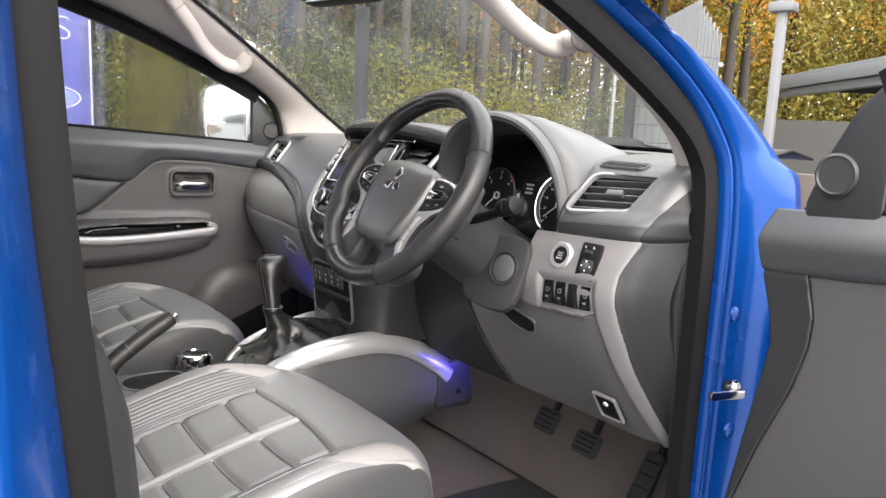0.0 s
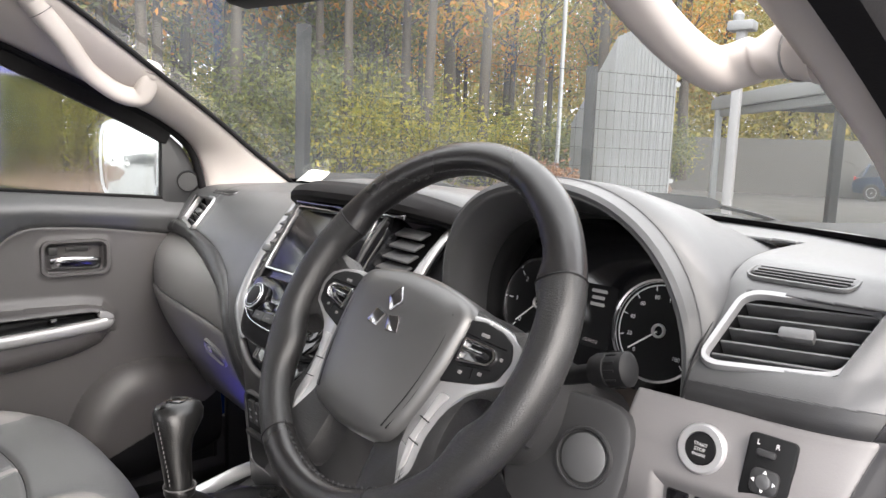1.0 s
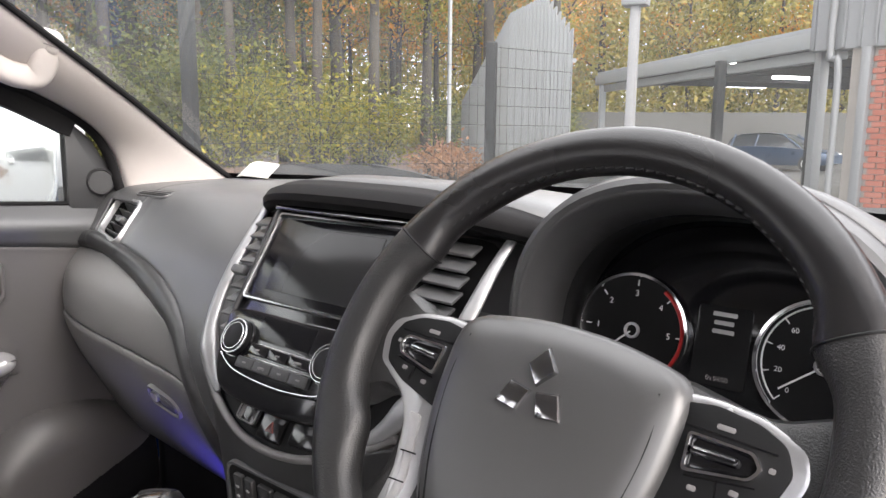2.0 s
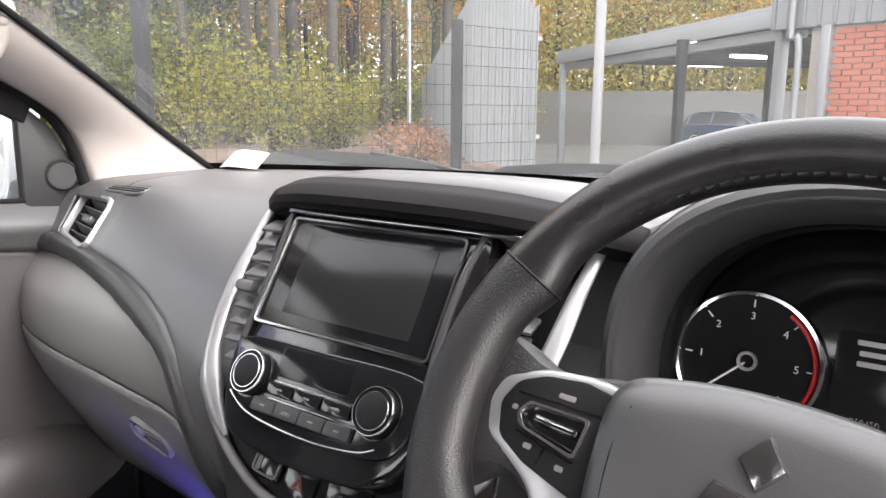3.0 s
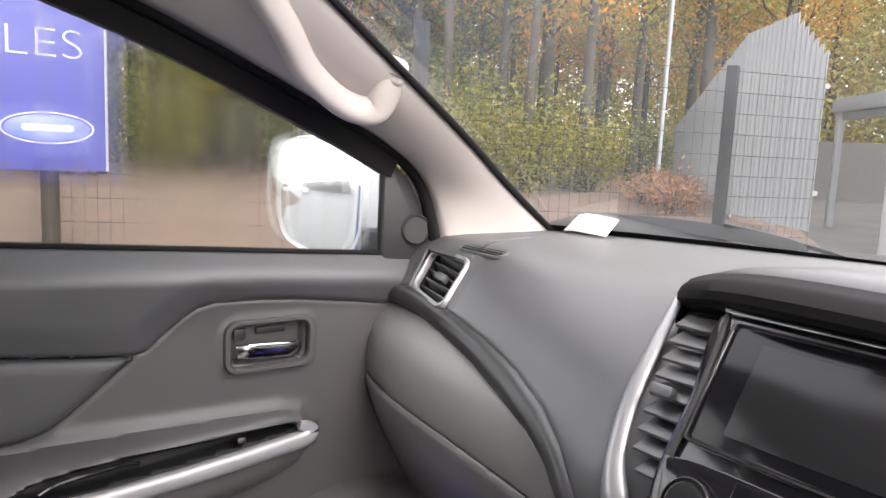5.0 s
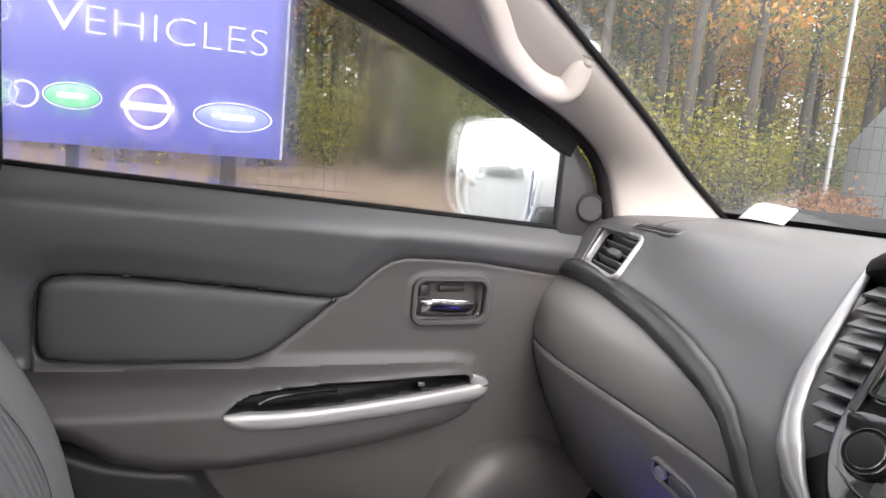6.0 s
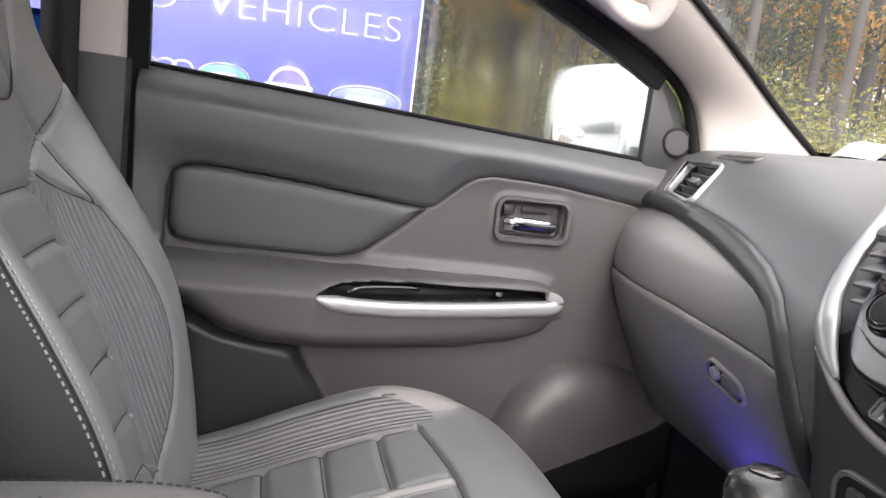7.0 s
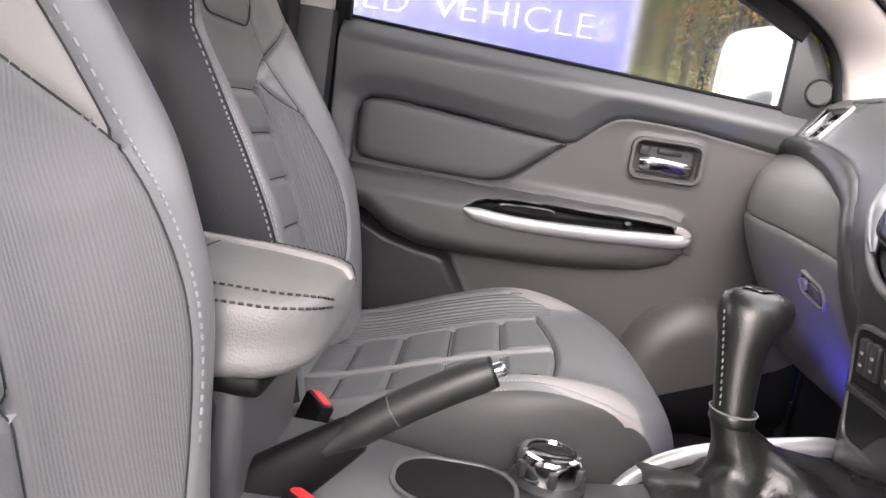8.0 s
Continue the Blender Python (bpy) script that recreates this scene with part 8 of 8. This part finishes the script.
# open canopy with strip lights
can = thing("canopy", (-5, 14, 0), "grey steel open-fronted canopy", "canopy")
A_, B_ = np.array((-8.25, 16.15)), np.array((-1.75, 10.45))
dv_ = np.array((0.66, 0.75)) * 10.5
yaw = math.degrees(math.atan2(*(B_ - A_)[::-1]))
cm = (A_ + B_) / 2
L = float(np.linalg.norm(B_ - A_))
put("fascia", xf(box(L, 0.12, 0.22, 0.01), pose(cm[0], cm[1], 2.67, 0, 0, yaw)), GALV, can)
put("front_beam", xf(box(L, 0.16, 0.16, 0.01), pose(cm[0] + 0.08, cm[1] + 0.1, 2.47, 0, 0, yaw)), GALV, can)
roof_c = cm + dv_ / 2
put("roof", xf(box(L, 10.5, 0.10, 0.01), pose(roof_c[0], roof_c[1], 2.81, 0, 0, yaw)), GALV, can)
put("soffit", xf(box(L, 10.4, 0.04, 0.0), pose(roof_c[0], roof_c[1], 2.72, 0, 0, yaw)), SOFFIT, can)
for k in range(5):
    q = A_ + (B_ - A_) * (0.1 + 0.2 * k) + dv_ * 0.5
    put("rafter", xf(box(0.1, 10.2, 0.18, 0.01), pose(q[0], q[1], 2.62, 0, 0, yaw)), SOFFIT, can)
for x, y, mt_ in ((-8.02, 16.01, GALV), (-3.64, 11.6, FENCE_BLACK), (-3.11, 15.38, FENCE_BLACK), (-1.95, 10.7, STEEL_GREY), (-3.0, 20.5, FENCE_BLACK)):
    put("post", xf(box(0.14, 0.14, 2.55, 0.01), pose(x, y, 1.275, 0, 0, yaw)), mt_, can)
lit = emit("lit_tube", (1.0, 0.98, 0.95), 3.0)
for x, y, run_ in ((-3.37, 12.95, 1.32), (-5.67, 18.80, 1.6), (-3.80, 16.65, 1.1)):
    put("strip_light", xf(box(run_, 0.15, 0.06, 0.01), pose(x, y, 2.60, 0, 0, 58)), lit, can, "lit white strip light")

# brick workshop beside the canopy
wk = thing("brick_workshop", (1.5, 9.8, 0), "red brick workshop with grey ribbed cladding", "building")
W0, W1 = np.array((-1.52, 10.35)), np.array((6.5, 8.2))
wy = math.degrees(math.atan2(*(W1 - W0)[::-1]))
WL = float(np.linalg.norm(W1 - W0))
WM = pose(W0[0], W0[1], 0, 0, 0, wy)
put("wall", xf(box(WL, 0.3, 2.5, 0.0), WM @ pose(WL / 2, 0.16, 1.25)), MORTAR, wk)
put("cladding_wall", xf(box(WL + 0.6, 0.3, 3.0, 0.0), WM @ pose(WL / 2 - 0.25, 0.1, 4.0)), STEEL_GREY, wk)
for k in range(24):
    put("cladding_rib", xf(box(0.05, 0.05, 2.98, 0.012), WM @ pose(-0.5 + 0.2 * k, -0.06, 4.0)), STEEL_GREY, wk)
put("gutter_pipe", tube(line3([tuple(WM @ Vector(p)) for p in ((-0.22, -0.12, 3.2), (-0.22, -0.12, 2.4), (-0.10, -0.12, 2.2), (-0.10, -0.12, 0))], 6), 0.045, 10, up=(1, 0, 0)), STEEL_GREY, wk, "grey rainwater pipe")
put("corner_post", xf(box(0.12, 0.12, 2.5, 0.01), WM @ pose(0.22, -0.04, 1.25)), STEEL_GREY, wk)
put("lock_box", xf(box(0.16, 0.12, 0.3, 0.02), pose(-3.02, 15.2, 1.35)), BLACK, can)

# leaves, trees, bushes
rng = np.random.default_rng(7)


def leaves(cent, size, r):
    """Folded two-triangle leaves at the given places."""
    n = len(cent)
    d1 = r.normal(size=(n, 3))
    d1[:, 2] -= 0.3
    d1 /= np.linalg.norm(d1, axis=1)[:, None]
    d2 = np.cross(d1, r.normal(size=(n, 3)))
    d2 /= np.linalg.norm(d2, axis=1)[:, None]
    s = (size * r.uniform(0.6, 1.35, n))[:, None]
    nn = np.cross(d1, d2)
    v = np.stack([cent - d1 * s, cent + d2 * s * 0.5 + nn * s * 0.15, cent + d1 * s, cent - d2 * s * 0.5 + nn * s * 0.15], 1).reshape(-1, 3)
    i = np.arange(n) * 4
    f = [(a, a + 1, a + 2) for a in i.tolist()] + [(a, a + 2, a + 3) for a in i.tolist()]
    return v, f


def tree(name, h, girth, leafm, count, size, low_, seed, label):
    """A tapered, leaning trunk with limbs and a ragged crown of single leaves."""
    r = np.random.default_rng(seed)
    e = thing(name, (0, 0, 0), label, "tree", group="woodland trees")
    lean = r.normal(size=2) * 0.35
    trunk = line3([(lean[0] * t ** 1.3 + 0.08 * math.sin(5 * t + seed), lean[1] * t ** 1.3 + 0.08 * math.cos(4 * t + seed), h * t) for t in np.linspace(0, 1, 7)], 4)
    gs = [tube(trunk, girth, 9, up=(1, 0, 0), scales=np.linspace(1.15, 0.15, len(trunk)))]
    tips = []
    for k in range(16):
        t = low_ + (0.97 - low_) * r.uniform() ** 0.9
        p0 = trunk[int(t * (len(trunk) - 1))]
        a = r.uniform(0, 2 * math.pi)
        ln = (1.0 + 1.6 * r.uniform()) * (1.15 - t * 0.5)
        p1 = p0 + np.array((math.cos(a) * ln * 0.55, math.sin(a) * ln * 0.55, ln * 0.35))
        p2 = p0 + np.array((math.cos(a + 0.3) * ln, math.sin(a + 0.3) * ln, ln * (0.35 + 0.5 * r.uniform())))
        limb = line3([p0, p1, p2], 4)
        gs.append(tube(limb, girth * 0.33 * (1.1 - t * 0.6), 6, scales=np.linspace(1, 0.2, len(limb))))
        for q in limb[2:]:
            tips.append(q)
        b2 = p1 + np.array((r.normal() * 0.6, r.normal() * 0.6, 0.4 + 0.4 * r.uniform()))
        gs.append(tube(line3([p1, (p1 + b2) / 2 + (0, 0, 0.1), b2], 3), girth * 0.14, 5, scales=np.linspace(1, 0.3, 7)))
        tips.append(b2)
    put("trunk", join(*gs), BARK, e, "dark forked trunk")
    tips = np.array(tips)
    c = tips[r.integers(0, len(tips), count)] + r.normal(size=(count, 3)) * np.array((0.42, 0.42, 0.34))
    put("crown", leaves(c, size, r), leafm, e, smooth=False)
    return e


def bush(name, rad, hgt, leafm, count, size, seed, label):
    r = np.random.default_rng(seed)
    e = thing(name, (0, 0, 0), label, "bush", group="woodland bushes")
    gs, tips = [], []
    for k in range(14):
        a, l = r.uniform(0, 2 * math.pi), r.uniform(0.5, 1.0)
        tip = np.array((math.cos(a) * rad * 0.75 * l, math.sin(a) * rad * 0.75 * l, hgt * r.uniform(0.45, 0.95)))
        st_ = line3([(0.1 * math.cos(a), 0.1 * math.sin(a), 0), tuple(tip * (0.4, 0.4, 0.6)), tuple(tip)], 4)
        gs.append(tube(st_, 0.018, 5, scales=np.linspace(1.2, 0.3, len(st_))))
        tips += [q for q in st_[3:]]
    put("stems", join(*gs), BARK, e)
    tips = np.array(tips)
    c = tips[r.integers(0, len(tips), count)] + r.normal(size=(count, 3)) * np.array((rad, rad, hgt)) * 0.17
    c[:, 2] = np.abs(c[:, 2])
    put("foliage", leaves(c, size, r), leafm, e, smooth=False)
    return e


kinds = [tree("birch_tree", 10.5, 0.12, LEAF_A, 4200, 0.07, 0.34, 1, "slender autumn tree with orange leaves"),
         tree("oak_tree", 11.5, 0.20, LEAF_A, 4600, 0.075, 0.28, 2, "stout autumn tree with golden leaves"),
         tree("ash_tree", 12.0, 0.16, LEAF_C, 4600, 0.07, 0.26, 3, "tall woodland tree with yellow-green leaves"),
         tree("beech_tree", 10.0, 0.10, LEAF_A, 3600, 0.066, 0.40, 4, "thin autumn tree with golden leaves"),
         tree("hazel_tree", 8.0, 0.09, LEAF_B, 5200, 0.066, 0.08, 5, "low-branched tree with dark green leaves")]
bushes = [bush("hazel_bush", 1.5, 2.4, LEAF_C, 2400, 0.06, 11, "low yellow-green leafy hazel bush"),
          bush("laurel_bush", 1.7, 2.8, LEAF_B, 2400, 0.07, 12, "dense dark green leafy bush"),
          bush("bracken_clump", 0.7, 0.7, DRY, 560, 0.05, 13, "low clump of dry russet bracken")]
spots = []


def far_enough(x, y, d):
    return all((x - a) ** 2 + (y - b) ** 2 > d * d for a, b in spots)


tries = 0
while len(spots) < 96 and tries < 6000:
    tries += 1
    az = rng.uniform(-100, 38)
    dist = rng.uniform(13, 30) if tries % 3 else rng.uniform(13, 19)
    x, y = dist * math.sin(radians(az)), dist * math.cos(radians(az))
    side = (-5.23 - x) * 2.75 + (y - 3.03) * 1.24
    if side / 3.017 < 3.5 or not far_enough(x, y, 1.5):
        continue
    cx_, cy_ = (x + 8.25) * 0.66 + (y - 16.15) * 0.75, (x + 8.25) * 0.752 - (y - 16.15) * 0.66
    if -1.0 < cx_ < 13 and cy_ > -1.2:
        continue
    if y > 0 and -0.55 < x / y < 0.4 and y < 39:
        continue
    if abs((x + 11.4)) < 0.8 and abs(y - 14.2) < 0.8:
        continue
    if az > -44 and dist < 21:
        continue
    spots.append((x, y))
for k, (x, y) in enumerate(spots):
    src_ = kinds[int(rng.integers(0, len(kinds)))]
    copy_thing(src_, pose(x, y, float(bank_z(np.array(x), np.array(y))) - 0.1, 0, 0, float(rng.uniform(0, 360))))
for k in range(18):
    x = -20 + 36 * (k + 0.5) / 18 + float(rng.uniform(-0.6, 0.6))
    copy_thing(kinds[k % 5], pose(x, 30.5 + (x + 19) * 0.4375 + float(rng.uniform(0, 3)), 0, 0, 0, 67 * k) @ Matrix.Scale(1.15, 4))
for src_ in kinds:
    src_.location = (-24 - 3 * kinds.index(src_), 30 - 2 * kinds.index(src_), 0.6)
for k, (x, y, kd) in enumerate([(-9.4, 8.1, 0), (-9.6, 9.9, 0), (-11.2, 10.8, 1), (-10.2, 6.9, 0), (-11.5, 8.0, 1), (-12.8, 10.0, 0), (-13.5, 6.5, 0), (-12.0, 5.0, 1), (-14.5, 3.4, 0),
                               (-13.0, 1.5, 1), (-12.4, -0.5, 0), (-13.5, -2.5, 1), (-12.5, -4.5, 0), (-10.8, 6.4, 1), (-15, 9, 1), (-14, 12, 0), (-12.6, 15.5, 1), (-16, 14, 0), (-6.9, 8.6, 2), (-6.4, 8.2, 2), (-5.9, 7.6, 2), (-7.4, 8.9, 2),
                               (-12, 20, 1), (-16, 34, 0), (-12, 36, 1), (-8, 38, 0), (-4, 40, 1), (1, 41, 0), (-14, 24, 0), (5, 42, 0)]):
    copy_thing(bushes[kd], pose(x, y, float(bank_z(np.array(x), np.array(y))) - 0.05, 0, 0, 47 * k) @ Matrix.Diagonal((0.85, 0.85, 0.68 + 0.1 * math.sin(5 * k), 1)))
for k, b_ in enumerate(bushes):
    b_.location = (-17 - 2 * k, 12 + 3 * k, 0.6)

# far belt of wood that closes the view
fw_r = np.random.default_rng(3)
n = 420000
az = np.radians(fw_r.uniform(-125, 60, n))
ds = fw_r.uniform(32, 48, n)
fc = np.stack([ds * np.sin(az), ds * np.cos(az), 10.0 * fw_r.uniform(size=n) ** 1.2 + 1.2 * np.abs(np.sin(9 * az) + np.sin(23 * az + 1)) * fw_r.uniform(size=n) + 0.1], 1)
fc = fc[(fc[:, 0] < -19.5) | ((fc[:, 1] - 27.0) * 24 - (fc[:, 0] + 19.0) * 10.5 > 40)]
n = 180000
az, ds = np.radians(fw_r.uniform(-38, 32, n)), fw_r.uniform(46, 56, n)
fc = np.concatenate([fc, np.stack([ds * np.sin(az), ds * np.cos(az), 12.5 * fw_r.uniform(size=n) + 0.1], 1)])
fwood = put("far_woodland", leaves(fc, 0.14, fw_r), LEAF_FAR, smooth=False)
tagged(fwood, "far belt of autumn woodland with haze in its leaf colour", "woodland", kind="stuff")

# back fence beyond the canopy
bf_ = thing("back_fence", (-5, 24, 0), "grey close-boarded fence behind the canopy", "fence")
WBOARD = mat("weathered_boards", (0.066, 0.066, 0.062), 0.8, var=0.2)
first_board = []
for k in range(110):
    q = np.array((-19.0, 27.0)) + np.array((24, 10.5)) * k / 110
    if k < 2:
        first_board.append(put("board", box(0.24, 0.02, 2.3 + 0.04 * k, 0), WBOARD, bf_, smooth=False).data)
        ob_ = [c for c in bf_.children][-1]
    else:
        ob_ = new("board", first_board[k % 2])
        ob_.parent = bf_
        ob_.matrix_parent_inverse = Matrix.Translation(-bf_.location)
    ob_.matrix_basis = pose(q[0], q[1], 1.15, 0, 0, 23.6)

# parked cars
TYRE = mat("tyre_rubber", (0.02, 0.02, 0.02), 0.8)
CAR_GLASS = mat("dark_car_glass", (0.02, 0.025, 0.03), 0.08, var=0.0, bump=0.0)


def parked_car(m, paint, label, tall=0.0):
    """A parked estate car, built about its middle and set at m."""
    c = thing("parked_car", m.translation, label, "car", group="parked cars")
    pt = lambda g: xf(g, m)
    h = tall
    sect = [(-2.15, 0.42, 0.72, 0.74), (-2.08, 0.32, 0.85 + h * 0.3, 0.80), (-1.6, 0.26, 0.95 + h * 0.4, 0.87), (-0.8, 0.24, 0.98 + h * 0.4, 0.89), (0.3, 0.24, 0.96 + h * 0.4, 0.89), (1.1, 0.25, 0.90 + h * 0.3, 0.88), (1.8, 0.28, 0.78 + h * 0.3, 0.82), (2.12, 0.36, 0.64 + h * 0.2, 0.70)]
    rows = [[(x, -w * 0.92, z0), (x, -w, z0 + 0.12), (x, -w, (z0 + z1) / 2 + 0.05), (x, -w * 0.95, z1 - 0.03), (x, -w * 0.8, z1), (x, 0, z1 + 0.03), (x, w * 0.8, z1), (x, w * 0.95, z1 - 0.03), (x, w, (z0 + z1) / 2 + 0.05), (x, w, z0 + 0.12), (x, w * 0.92, z0)] for x, z0, z1, w in sect]
    put("body", pt(loft(rows, closed=True, cap=True)), paint, c)
    roof_z = 1.46 + h
    cab = [(-2.0, 0.92 + h * 0.4, 0.78, 0.9 + h * 0.4), (-1.75, 1.30 + h, 0.66, 0.9), (-1.4, roof_z - 0.04, 0.62, 0.9), (-0.4, roof_z, 0.63, 0.9), (0.25, roof_z - 0.06, 0.61, 0.9), (0.6, 1.22 + h * 0.8, 0.66, 0.9), (1.1, 0.92 + h * 0.4, 0.74, 0.88)]
    rows = [[(x, -0.84, 0.88 + h * 0.4), (x, -w - (0.06 if zt > 1.2 else 0.02), (zt + 0.9) / 2), (x, -w, zt - 0.03), (x, -w * 0.85, zt), (x, 0, zt + 0.02), (x, w * 0.85, zt), (x, w, zt - 0.03), (x, w + (0.06 if zt > 1.2 else 0.02), (zt + 0.9) / 2), (x, 0.84, 0.88 + h * 0.4)] for x, zt, w, _ in cab]
    put("cabin", pt(loft(rows, closed=True, cap=True)), CAR_GLASS, c, "dark glazed cabin")
    put("roof_skin", pt(loft([[(x, y * w, zt + 0.012 + 0.012 * (1 - y * y)) for y in np.linspace(-0.98, 0.98, 7)] for x, zt, w, _ in cab[1:5]])), paint, c)
    for s in (-1, 1):
        for x0, x1 in ((-0.75, -0.62), (0.28, 0.62), (-1.72, -1.5)):
            put("roof_post", pt(tube([(x0 if x0 < 0 else x1 + 0.4, s * 0.82, 0.93 + h * 0.4), ((x0 + x1) / 2 if x0 < 0 else x0, s * 0.655, roof_z - 0.04)], 0.035, 6)), paint, c)
    for x in (-1.32, 1.32):
        for s in (-1, 1):
            wl = put("wheel", pt(xf(lathe([(0.19, -0.1), (0.30, -0.11), (0.33, -0.07), (0.33, 0.07), (0.30, 0.11), (0.19, 0.10)], 28), pose(x, s * 0.80, 0.33, 90))), TYRE, c)
            put("rim", pt(xf(lathe([(0.20, 0.0), (0.20, 0.105), (0.10, 0.085), (0.04, 0.10)], 20), pose(x, s * 0.80, 0.33, 90 * (-s if s > 0 else 1)))), SILVER, wl)
    for s in (-1, 1):
        put("tail_light", pt(xf(box(0.08, 0.22, 0.16, 0.03), pose(-2.06, s * 0.66, 0.84 + h * 0.3))), RED, c)
        put("headlight", pt(xf(box(0.2, 0.26, 0.12, 0.04), pose(1.95, s * 0.58, 0.68 + h * 0.2))), CHROME, c)
    put("rear_plate", pt(xf(box(0.02, 0.5, 0.11, 0.003), pose(-2.15, 0, 0.72))), mat("yellow_plate", (0.7, 0.5, 0.05), 0.5), c)
    return c


PALE = mat("white_car_paint", (0.72, 0.72, 0.72), 0.3, coat=0.6, var=0.03, bump=0.0)
DKBLUE = mat("dark_blue_car_paint", (0.012, 0.032, 0.07), 0.3, 0.3, coat=0.6, var=0.05, bump=0.0)
GREYC = mat("dark_grey_car_paint", (0.06, 0.06, 0.065), 0.3, 0.3, coat=0.6, var=0.05, bump=0.0)
parked_car(pose(-7.6, 30.5, 0, 0, 0, -8), DKBLUE, "dark blue estate car parked under the canopy")
parked_car(pose(-20.0, -18.3, 0, 0, 0, 50), PALE, "white estate car parked in the yard behind", 0.15)
parked_car(pose(-16.6, -23.6, 0, 0, 0, 50), PALE, "white hatchback parked in the yard behind")
parked_car(pose(-26.8, -15.6, 0, 0, 0, 50), GREYC, "dark grey estate car parked in the yard behind")
shed_ = put("far_building", xf(box(40, 6, 3.2, 0.05), pose(-22, -46, 1.6, 0, 0, 30)), STEEL_GREY)
tagged(shed_, "long grey industrial building in the distance", "building")

# single bricks near the corner, then the rest of the wall
brick_me = None
for row in range(30):
    for k in range(8):
        x = 0.32 + 0.235 * k + (0.117 if row % 2 else 0)
        if brick_me is None:
            first_b = put("brick", xf(box(0.215, 0.03, 0.065, 0.004, 1), WM @ pose(x, 0.0, 0.25 + 0.075 * row)), BRICK, wk, smooth=False)
            brick_me = put("brick", box(0.215, 0.03, 0.065, 0.004, 1), BRICK, wk, smooth=False)
            bpy.data.objects.remove(first_b)
            ob = brick_me
            brick_me = ob.data
        else:
            ob = new("brick", brick_me)
            ob.parent = wk
            ob.matrix_parent_inverse = Matrix.Translation(-wk.location)
        ob.matrix_basis = WM @ pose(x, 0.0, 0.25 + 0.075 * row + random.uniform(-0.001, 0.001))
gs = []
for row in range(30):
    for k in range(24):
        x = 2.2 + 0.235 * k + (0.117 if row % 2 else 0)
        gs.append(xf(box(0.215, 0.03, 0.065, 0), WM @ pose(x, 0, 0.25 + 0.075 * row)))
o = put("brickwork", join(*gs), BRICK, wk, smooth=False)
o["kind"] = "stuff"
